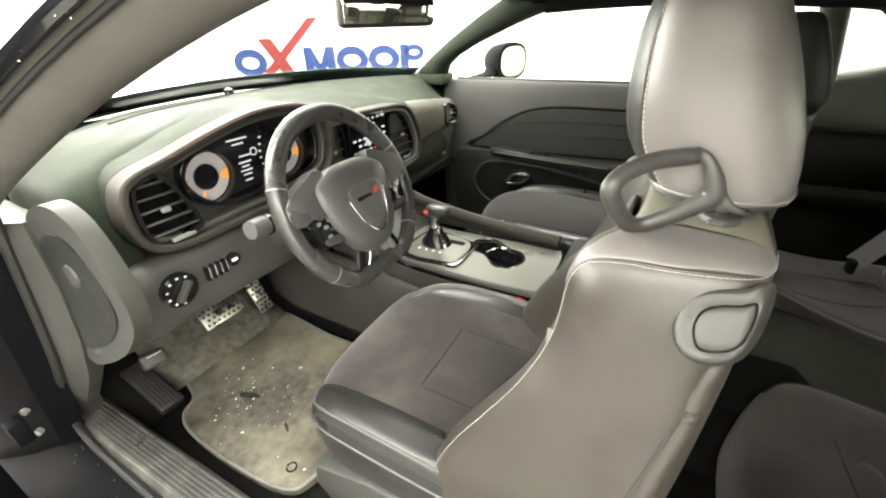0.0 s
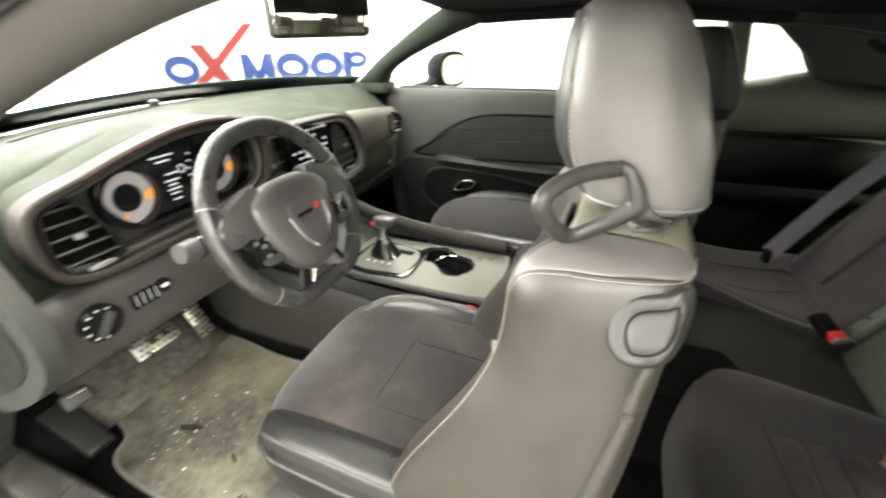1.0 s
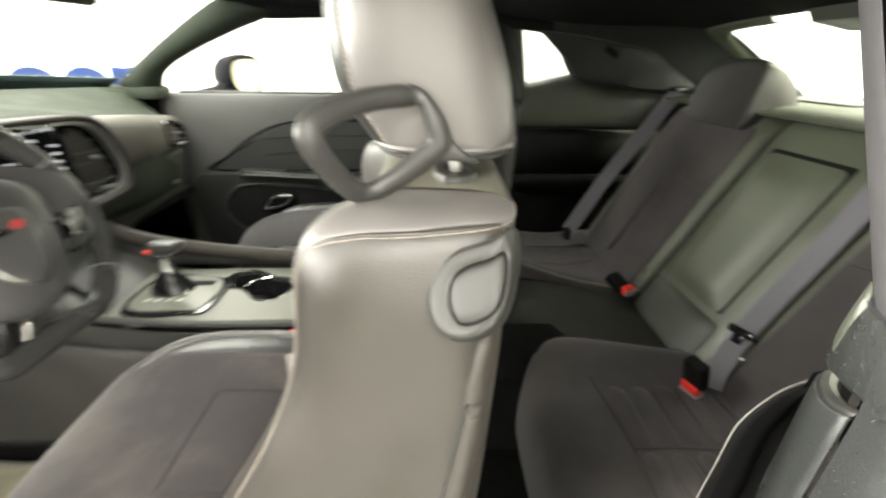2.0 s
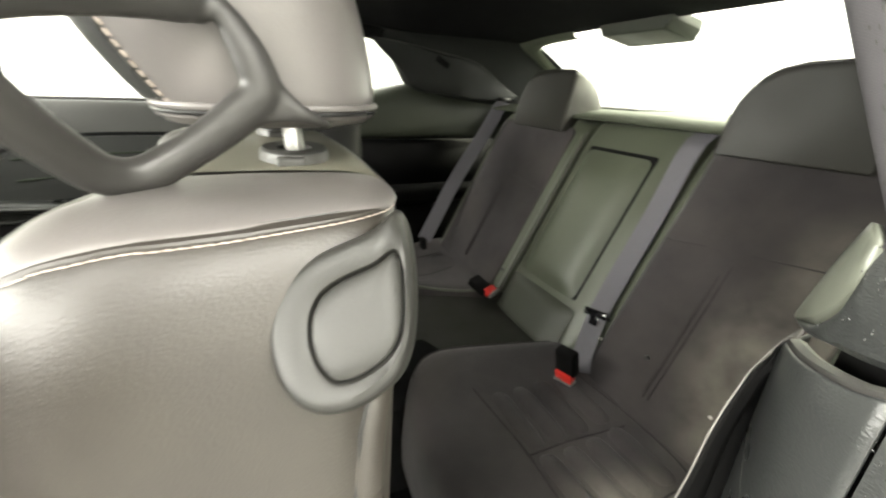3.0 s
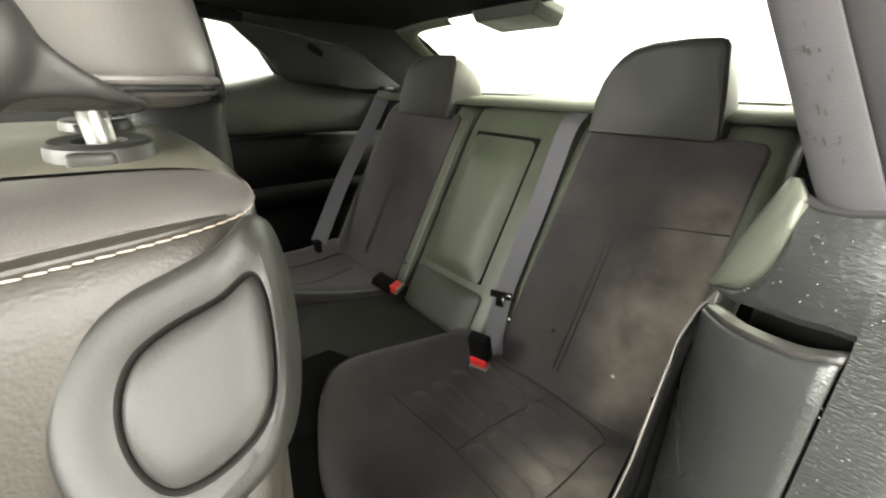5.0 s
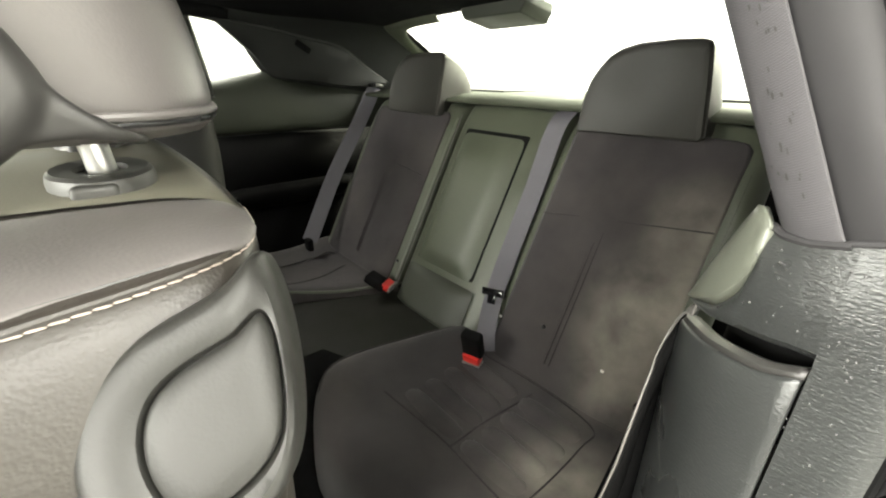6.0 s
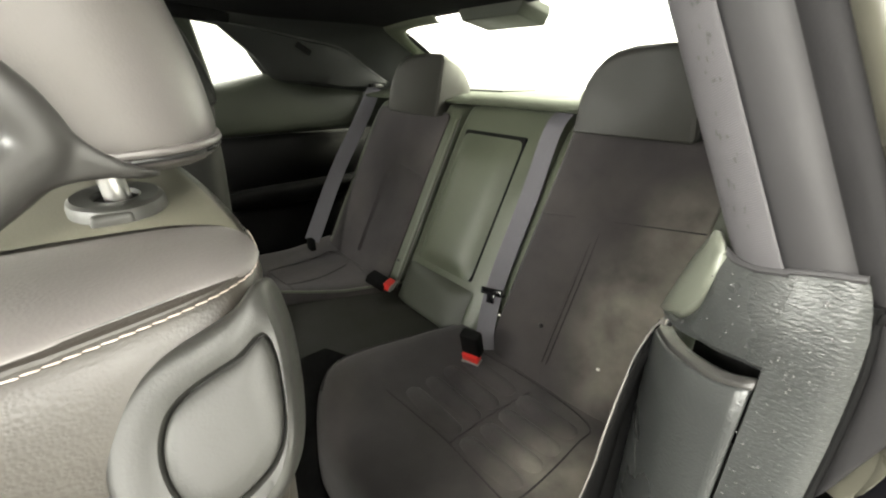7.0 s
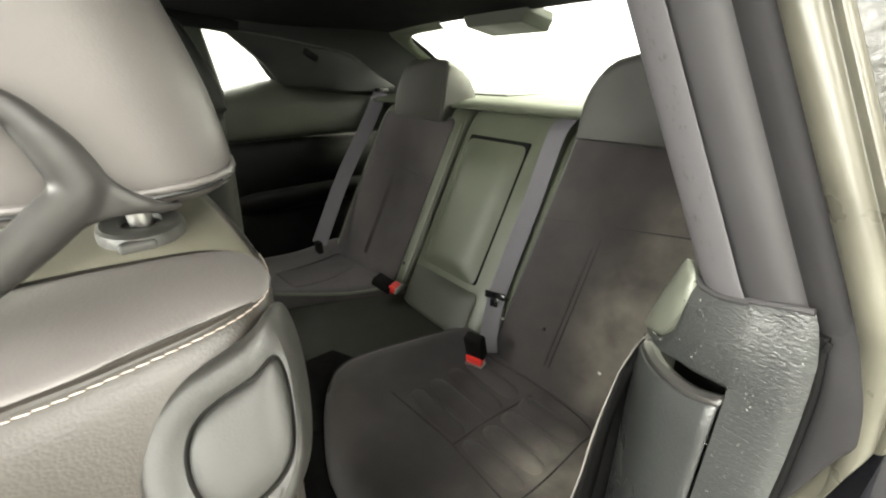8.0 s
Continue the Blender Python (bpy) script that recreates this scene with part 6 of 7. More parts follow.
    part("side_wall", sheet([[(0.15, y, 0.60), (0.158, y, z - 0.01)] for y, z in ((0.78, 0.71), (0.60, 0.66), (0.40, 0.637), (0.18, 0.63))]), PLASTIC, t, solid=0.01)
    part("left_rail", tube(spline([(-0.112, 0.60, 0.612), (-0.116, 0.45, 0.602), (-0.118, 0.30, 0.600), (-0.116, 0.17, 0.601)], 16), 0.008, 8), PLASTIC, t)
    part("armrest_lid", box((0.018, -0.02, 0.622), (0.245, 0.33, 0.055), 0.018, None, 3), LEATHER_BLACK, t)
    part("bin", box((0.018, -0.02, 0.45), (0.225, 0.31, 0.30), 0.012), PLASTIC, t)
    # shifter
    s = thing("gear_shifter", (0.0, 0.50, 0.61), "black and chrome automatic gear shifter", "gear shifter")
    part("boot", block(0.0, 0.50, ((0.611, 0.034, 0.044, -0.044), (0.626, 0.032, 0.040, -0.036), (0.648, 0.022, 0.024, -0.020), (0.662, 0.017, 0.018, -0.014)), 16, 2.6), GLOSS, s)
    part("stem", block(0.0, 0.503, ((0.658, 0.013, 0.013, -0.013), (0.690, 0.012, 0.013, -0.012), (0.700, 0.013, 0.015, -0.013)), 14, 3), CHROME, s)
    grip = part("grip", block(0.0, 0.503, ((0.698, 0.016, 0.020, -0.024), (0.704, 0.019, 0.026, -0.034), (0.716, 0.020, 0.028, -0.046), (0.727, 0.017, 0.022, -0.050), (0.731, 0.010, 0.010, -0.042)), 18, 3), LEATHER_BLACK, s, sub=1)
    part("grip_band", block(0.0, 0.503, ((0.6975, 0.0195, 0.026, -0.032), (0.7015, 0.0197, 0.0265, -0.033)), 18, 3), CHROME, grip)
    part("trigger", box((-0.019, 0.520, 0.712), (0.004, 0.012, 0.008), 0.001), BUCKLE_RED, grip)
    for k in range(4):
        part("gate_mark", box((-0.045, 0.53 - 0.022 * k, 0.6125), (0.008, 0.006, 0.001), 0), MARK, s)


centre_console()
t = thing("belt_buckle", (-0.15, 0.20, 0.53), "black front belt buckle with red button beside the console", "seat belt buckle")
part("body", box((-0.142, 0.205, 0.555), (0.034, 0.030, 0.070), 0.006, pose(0, 0, 0, 14, 0, 0)), PLASTIC, t)
part("button", box((-0.143, 0.200, 0.590), (0.030, 0.020, 0.008), 0.002, pose(0, 0, 0, 14, 0, 0)), BUCKLE_RED, t, "red release button")


# ---- passenger door ----
def passenger_door():
    t = thing("passenger_door", (0.74, 0.25, 0.3), "dark green-grey moulded passenger door panel, closed", "car door")
    rows = []
    for y, k in ((0.86, 0.0), (0.80, 1.0), (0.60, 1.0), (0.40, 1.0), (0.20, 1.0), (0.0, 1.0), (-0.20, 1.0), (-0.33, 1.0)):
        d = -0.006 * k
        rows.append([(x + d, y, z) for x, z in ((0.752, 0.966), (0.742, 0.970), (0.730, 0.964), (0.724, 0.945), (0.722, 0.90), (0.724, 0.82), (0.726, 0.75), (0.718, 0.66), (0.716, 0.56), (0.722, 0.44), (0.728, 0.29))])
    part("panel", sheet(rows), PLASTIC, t, solid=0.006, sub=1)
    ins = smooth2([(0.735, 0.705), (0.660, 0.762), (0.580, 0.822), (0.480, 0.868), (0.360, 0.886), (0.15, 0.888), (-0.20, 0.885), (-0.27, 0.83), (-0.27, 0.74), (0.0, 0.710), (0.40, 0.700)], 70)
    part("insert_shadow_gap", prism(ins, 0.7115, 0.722, "x"), DARK, t)
    part("insert", prism(shrink(ins, 0.010), 0.706, 0.722, "x", 0.005), INSERT, t)
    for z0, dz in ((0.835, 0.018), (0.785, 0.026)):
        line = [(0.7055, y, z0 - dz * ((y + 0.2) / 0.75) ** 4) for y in (0.52, 0.46, 0.38, 0.28, 0.15, 0.0, -0.18)]
        part("ridge", tube(spline(line, 24), 0.0032, 8), DASH, t)
    arm = []
    for y, w, zt in ((0.64, 0.012, 0.705), (0.61, 0.040, 0.716), (0.55, 0.055, 0.716), (0.40, 0.062, 0.708), (0.20, 0.066, 0.702), (0.0, 0.066, 0.70), (-0.2, 0.060, 0.70)):
        arm.append([(0.722, y, zt), (0.722 - w * 0.85, y, zt), (0.722 - w, y, zt - 0.008), (0.722 - w, y, zt - 0.026), (0.722 - w * 0.8, y, zt - 0.036), (0.722, y, zt - 0.04)])
    part("armrest", loft(arm), INSERT, t, sub=1)
    lowp = smooth2([(0.80, 0.66), (0.70, 0.690), (0.40, 0.685), (0.0, 0.680), (-0.28, 0.68), (-0.31, 0.50), (-0.30, 0.32), (0.20, 0.31), (0.70, 0.32), (0.79, 0.42)], 60)
    part("lower_door_panel", prism(lowp, 0.708, 0.722, "x", 0.004), INSERT, t)
    part("armrest_strip", tube(spline([(0.668, 0.60, 0.700), (0.662, 0.50, 0.697), (0.657, 0.35, 0.691), (0.655, 0.15, 0.686)], 16), 0.004, 8), PLASTIC, t)
    for y in (0.44, 0.41, 0.38):
        part("switch", box((0.675, y, 0.7135), (0.018, 0.018, 0.006), 0.002), GLOSS, t)
    pk = smooth2([(0.66, 0.635), (0.55, 0.655), (0.35, 0.640), (0.15, 0.60), (0.10, 0.50), (0.30, 0.44), (0.60, 0.46), (0.70, 0.54)], 50)
    part("pocket", prism(pk, 0.7045, 0.720, "x", 0.003), DARK, t)
    part("pocket_lip", tube([(0.7035, u, v) for u, v in pk], 0.006, 8, closed=True), INSERT, t)
    lt = smooth2([(0.552, 0.570), (0.540, 0.590), (0.520, 0.611), (0.475, 0.618), (0.448, 0.614), (0.452, 0.598), (0.478, 0.575), (0.530, 0.562)], 40)
    part("latch_handle", ring_prism(lt, shrink(lt, 0.009), 0.684, 0.704, "x"), CHROME, t, "chrome inside latch", bevel=0.002)
    part("window_seal", tube([(0.738, y, 0.972) for y in (0.80, 0.4, 0.0, -0.35)], 0.006, 8), RUBBER, t)
    # outside mirror
    m = thing("door_mirror", (0.86, 0.70, 0.96), "black door mirror with pale reflection", "door mirror")
    c = Vector((1.0, 0.66, 1.018))
    turn = pose(0, 0, 0, 0, 0, -16)

    def M(p):
        return c + (turn @ Vector(p))
    ang = [2 * math.pi * k / 32 for k in range(32)]

    def oval(a, p=2.8):
        r = (abs(math.cos(a)) ** p + abs(math.sin(a)) ** p) ** (-1 / p)
        return r * math.cos(a), r * math.sin(a)
    part("housing", loft([[M((0.105 * q * oval(a)[0], y, 0.074 * q * oval(a)[1])) for a in ang] for y, q in ((0.0, 0.93), (-0.004, 1.0), (0.02, 1.04), (0.07, 0.92), (0.11, 0.6), (0.12, 0.2))]), JAMB, m)
    part("mirror_glass", loft([[M((0.088 * oval(a)[0], y, 0.060 * oval(a)[1])) for a in ang] for y in (-0.006, -0.003)]), DOOR_MIRROR, m)
    part("arm", tube([M((-0.08, 0.05, -0.03)), (0.86, 0.72, 0.972), (0.765, 0.74, 0.962)], [0.03, 0.026, 0.03], 12, flat=0.6), JAMB, m)


passenger_door()


# ---- inside mirror ----
def inside_mirror():
    t = thing("rear_view_mirror", (-0.02, 0.62, 1.25), "black framed rear-view mirror on the windscreen", "mirror")
    c = Vector((-0.052, 0.570, 1.204))
    m = pose(0, 0, 0, 0, 0, -20) @ pose(0, 0, 0, 2.2, 0, 0)
    part("housing", box(c, (0.252, 0.030, 0.084), 0.016, m, 3), PLASTIC, t)
    part("mirror_glass", box(c + (m @ Vector((0, -0.0155, 0.002))), (0.238, 0.003, 0.070), 0.001, m), MIRROR, t)
    part("foot", box(c + (m @ Vector((0.0, -0.002, -0.035))), (0.05, 0.018, 0.010), 0.003, m), PLASTIC, t)
    part("stem", tube([c + Vector((0, 0.01, 0.01)), c + Vector((0, 0.05, 0.032))], 0.012, 10), PLASTIC, t)


inside_mirror()


# ---- footwell ----
def pedal(name, c, w, h, tilt, turn, label):
    t = thing(name, c, label, "pedal", "pedals")
    m = pose(0, 0, 0, tilt, 0, turn)
    part("pad", box(c, (w, 0.010, h), 0.003, m), STEEL, t)
    nx, nz = max(2, round(w / 0.017)), max(2, round(h / 0.015))
    for i in range(nx):
        for k in range(nz):
            u = (i + 0.5) / nx - 0.5
            v = (k + 0.5) / nz - 0.5
            p = Vector(c) + (m @ Vector((u * w * 0.92 + (0.004 if k % 2 else -0.004), -0.0052, v * h * 0.9)))
            n = m @ Vector((0, -1, 0))
            part("rubber_stud", tube([p - n * 0.001, p + n * 0.0025], [0.0042, 0.0036], 8), RUBBER, t)
    part("arm", tube([Vector(c) + Vector((0, 0.01, 0.0)), Vector(c) + Vector((0, 0.10, 0.05)), Vector(c) + Vector((0, 0.14, 0.20))], 0.008, 8), DARK, t)


pedal("brake_pedal", (-0.385, 1.00, 0.462), 0.118, 0.060, -38, 0, "perforated steel brake pedal with rubber studs")
pedal("accelerator_pedal", (-0.262, 1.00, 0.445), 0.048, 0.120, -25, 6, "perforated steel accelerator pedal with rubber studs")
t = thing("bonnet_release", (-0.582, 1.0, 0.44), "grey plastic bonnet release handle below the dash", "release handle")
part("handle", box((-0.582, 0.995, 0.448), (0.056, 0.030, 0.040), 0.008, pose(0, 0, 0, -30, 0, -10), 3), PLASTIC, t)
part("print_bar", box((-0.582, 0.982, 0.4665), (0.030, 0.012, 0.001), 0, pose(0, 0, 0, -30, 0, -10)), MARK, t)
t = thing("foot_rest", (-0.60, 1.0, 0.30), "black ribbed rubber foot rest", "foot rest")
part("pad", box((-0.600, 1.03, 0.352), (0.058, 0.17, 0.02), 0.005, pose(0, 0, 0, 22, 0, 0)), RUBBER, t)
for k in range(6):
    part("rib", box((-0.622 + 0.0085 * k, 1.027, 0.3635), (0.0038, 0.15, 0.004), 0.001, pose(0, 0, 0, 22, 0, 0)), RUBBER, t)

t = thing("floor_mat", (-0.40, 0.8, 0.285), "black carpet floor mat covered in pale dried dirt", "floor mat")
outline = smooth2([(-0.20, 1.08), (-0.165, 1.02), (-0.185, 0.80), (-0.18, 0.60), (-0.20, 0.50), (-0.40, 0.49), (-0.56, 0.505), (-0.615, 0.545), (-0.628, 0.70), (-0.620, 0.86), (-0.595, 0.93), (-0.548, 0.96), (-0.52, 1.04), (-0.48, 1.09), (-0.34, 1.11)], 60)
part("carpet", prism(outline, 0.2715, 0.296, "z", 0.003), MAT_CARPET, t)
rows = [[(x, y, z) for x in (-0.56, -0.46, -0.36, -0.26, -0.17)] for y, z in ((1.02, 0.298), (1.06, 0.322), (1.12, 0.357), (1.20, 0.405), (1.26, 0.47))]
part("toe_flap", sheet(rows), TOE_CARPET, t, "dusty carpet on the sloping toe board, lightened for haze", solid=0.008)
part("edge_binding", tube([(u, v, 0.2955) for u, v in outline], 0.0042, 8, closed=True), BINDING, t)
part("anchor_ring", tube([(-0.572 + 0.011 * math.cos(a), 0.565 + 0.011 * math.sin(a), 0.299) for a in [k * math.pi / 8 for k in range(16)]], 0.0022, 6, closed=True), CHROME, t)
rnd = random.Random(7)
crumbs = bmesh.new()
for k in range(90):
    x, y = rnd.gauss(-0.48, 0.075), rnd.gauss(0.80, 0.10)
    if -0.61 < x < -0.2 and 0.52 < y < 1.06:
        r = rnd.uniform(0.0006, 0.0020) * (2 if k % 9 == 0 else 1)
        bmesh.ops.create_icosphere(crumbs, subdivisions=1, radius=r, matrix=pose(x, y, 0.2965, 0, 0, rnd.uniform(0, 180)) @ Matrix.Diagonal((rnd.uniform(0.7, 1.9), 0.8, 0.5, 1)))
solo("dirt_crumbs", crumbs, LINT, "pale crumbs and grit scattered on the floor mat", "dirt", kind="stuff")
for k, (x, y, sx, sy, a) in enumerate(((-0.475, 0.83, 0.026, 0.07, 20), (-0.50, 0.66, 0.010, 0.04, -30))):
    o = smooth2([(sx * rnd.uniform(0.6, 1) * math.cos(q), sy * rnd.uniform(0.5, 1) * math.sin(q)) for q in [i * math.pi / 5 for i in range(10)]], 30)
    bm = prism([(u * 0.5, v * 0.5) for u, v in o], 0.0, 0.0012, "z")
    bmesh.ops.transform(bm, matrix=pose(x, y, 0.2962, 0, 0, a), verts=bm.verts)
    solo("dark_stain", bm, STAIN, "dark wet patch on the dirty floor mat", "stain")


# ---- driver's door opening ----
def left_pillar():
    t = thing("pillar_left", (-0.73, 0.70, 1.0), "black windscreen pillar at the open driver's door", "pillar", kind="structure")
    inner = spline([(-0.752, 0.86, 0.90), (-0.735, 0.76, 0.962), (-0.720, 0.644, 1.022), (-0.692, 0.455, 1.108), (-0.662, 0.258, 1.178), (-0.650, 0.10, 1.205), (-0.645, -0.10, 1.212), (-0.64, -0.24, 1.20)], 26)
    rings = []
    for p in inner:
        rings.append([p + Vector(d) for d in ((0, 0, 0), (-0.014, -0.008, -0.007), (-0.028, -0.009, -0.001), (-0.042, -0.006, 0.012), (-0.051, 0.000, 0.025), (-0.066, 0.008, 0.044), (-0.04, 0.04, 0.065), (-0.002, 0.05, 0.058), (0.012, 0.03, 0.03))])
    part("pillar_trim", loft(rings), LEFT_PILLAR, t, sub=1)
    part("door_seal", tube([p + Vector((-0.051, -0.002, 0.026)) for p in inner], 0.0035, 8), RUBBER, t)
    part("rain_gutter", tube([p + Vector((-0.062, 0.0, 0.040)) for p in inner], 0.009, 10), PAINT, t)
    # drops on the paint
    rnd = random.Random(3)
    drops = bmesh.new()
    for k in range(320):
        p = inner[rnd.randrange(2, 22)]
        q = p + Vector((rnd.uniform(-0.068, -0.05), rnd.uniform(-0.02, 0.02), rnd.uniform(0.03, 0.05)))
        bmesh.ops.create_icosphere(drops, subdivisions=1, radius=rnd.uniform(0.0004, 0.0011), matrix=Matrix.Translation(q))
    part("water_drops", drops, CHROME, t)


left_pillar()


def driver_sill():
    t = thing("hinge_pillar", (-0.78, 1.0, 0.2), "black painted hinge pillar with dark inner trim", "door frame", kind="structure")
    part("kick_trim", loft([[(-0.690, y0, z), (-0.722, y0 - 0.01, z), (-0.738, y0 + 0.02, z), (-0.740, 1.30, z), (-0.69, 1.30, z)] for z, y0 in ((0.30, 1.10), (0.40, 1.06), (0.55, 0.92), (0.68, 0.84), (0.80, 0.80), (0.92, 0.80))]), PLASTIC, t)
    part("painted_pillar", loft([[(-0.742, y0, z), (-0.790, y0 + 0.01, z), (-0.815, y0 + 0.05, z), (-0.88, y0 + 0.16, z), (-0.88, 1.34, z), (-0.742, 1.34, z)] for z, y0 in ((0.16, 1.10), (0.40, 1.04), (0.60, 0.96), (0.80, 0.88), (0.98, 0.82))]), JAMB, t)
    part("door_seal", tube(spline([(-0.742, 0.80, 0.96), (-0.744, 0.86, 0.80), (-0.746, 0.95, 0.60), (-0.75, 1.06, 0.42), (-0.755, 1.06, 0.37), (-0.765, 0.90, 0.352), (-0.77, 0.5, 0.350), (-0.77, 0.0, 0.35)], 40), 0.008, 8), RUBBER, t)
    for y, z in ((1.02, 0.47), (1.03, 0.40)):
        part("bolt", tube([(-0.806, y + 0.03, z), (-0.815, y + 0.025, z)], 0.0075, 14), SATIN, t)
    part("hinge", box((-0.835, 1.04, 0.44), (0.03, 0.04, 0.06), 0.006), JAMB, t)
    s = thing("door_sill", (-0.72, 0.4, 0.28), "ribbed black plastic scuff plate on the door sill", "sill plate", kind="structure")
    part("plate", loft([[(x, y + bow, z) for x, z in ((-0.668, 0.285), (-0.672, 0.335), (-0.682, 0.352), (-0.745, 0.356), (-0.757, 0.345), (-0.76, 0.28))] for y, bow in ((1.12, 0), (0.8, 0), (0.4, 0), (0.0, 0), (-0.25, 0))]), SILL, s, bevel=0.003)
    for k in range(7):
        x = -0.688 - 0.0085 * k
        part("rib", box((x, 0.52, 0.3555), (0.0042, 1.14 - 0.03 * k, 0.006), 0.0015), SILL, s)
    b = thing("rocker_panel", (-0.83, 0.3, 0.15), "black painted rocker panel with grit on it", "car body", kind="structure")
    part("panel", loft([[(x, y, z) for x, z in ((-0.757, 0.20), (-0.76, 0.325), (-0.80, 0.318), (-0.835, 0.29), (-0.90, 0.27), (-0.93, 0.22), (-0.92, 0.14))] for y in (1.34, 0.9, 0.4, 0.0, -0.3)]), JAMB, b, bevel=0.004)
    rnd = random.Random(5)
    for k in range(14):
        part("grit", box((rnd.uniform(-0.80, -0.765), rnd.uniform(0.62, 1.05), 0.3225), (0.003, 0.0025, 0.002), 0.0006), WET, b)


driver_sill()


def open_door():
    """The driver's door, swung wide, of which only the hinge end shows."""
    t = thing("driver_door", (-1.1, 0.85, 0.28), "black painted driver's door swung open", "car door")
    m = pose(-0.90, 1.06, 0, 0, 0, 208)
    bm = box((0.62, 0, 0.62), (1.24, 0.10, 0.70), 0.02)
    bmesh.ops.transform(bm, matrix=m, verts=bm.verts)
    part("shell", bm, JAMB, t)
    bm = box((0.62, 0.06, 0.62), (1.10, 0.03, 0.60), 0.012)
    bmesh.ops.transform(bm, matrix=m, verts=bm.verts)
    part("inner_panel", bm, PLASTIC, t)


open_door()
solo("trim_kick_right", box((0.745, 1.05, 0.60), (0.03, 0.56, 0.70), 0.004), JAMB, "black footwell side trim by the passenger door", "side trim", kind="structure")


# plan of the pillar's face, from its inboard tip outwards, and heights along it (in mm)
PILLAR_PLAN = [(-0.636, -0.297), (-0.640, -0.288), (-0.649, -0.275), (-0.660, -0.2635), (-0.670, -0.2565), (-0.681, -0.2525), (-0.692, -0.2505), (-0.703, -0.2495), (-0.714, -0.2500), (-0.724, -0.252)]
PILLAR_LINE = spline([(x, y, 0) for x, y in PILLAR_PLAN], 181)
PILLAR_RUN = [0.0]
for p_, q_ in zip(PILLAR_LINE, PILLAR_LINE[1:]):
    PILLAR_RUN.append(PILLAR_RUN[-1] + (q_ - p_).length * 1000)


def on_pillar(u, z, out=0.0):
    """The point u mm along the pillar's face at height z, lifted outwards."""
    k = 0
    while k < 179 and PILLAR_RUN[k + 1] < u:
        k += 1
    a, b = PILLAR_LINE[k], PILLAR_LINE[k + 1]
    p = a + (b - a) * ((u - PILLAR_RUN[k]) / (PILLAR_RUN[k + 1] - PILLAR_RUN[k]))
    d = (b - a).normalized()
    n = Vector((d.y, -d.x, 0))
    if n.y < 0:
        n = -n
    return Vector((p.x, p.y, z)) + n * out


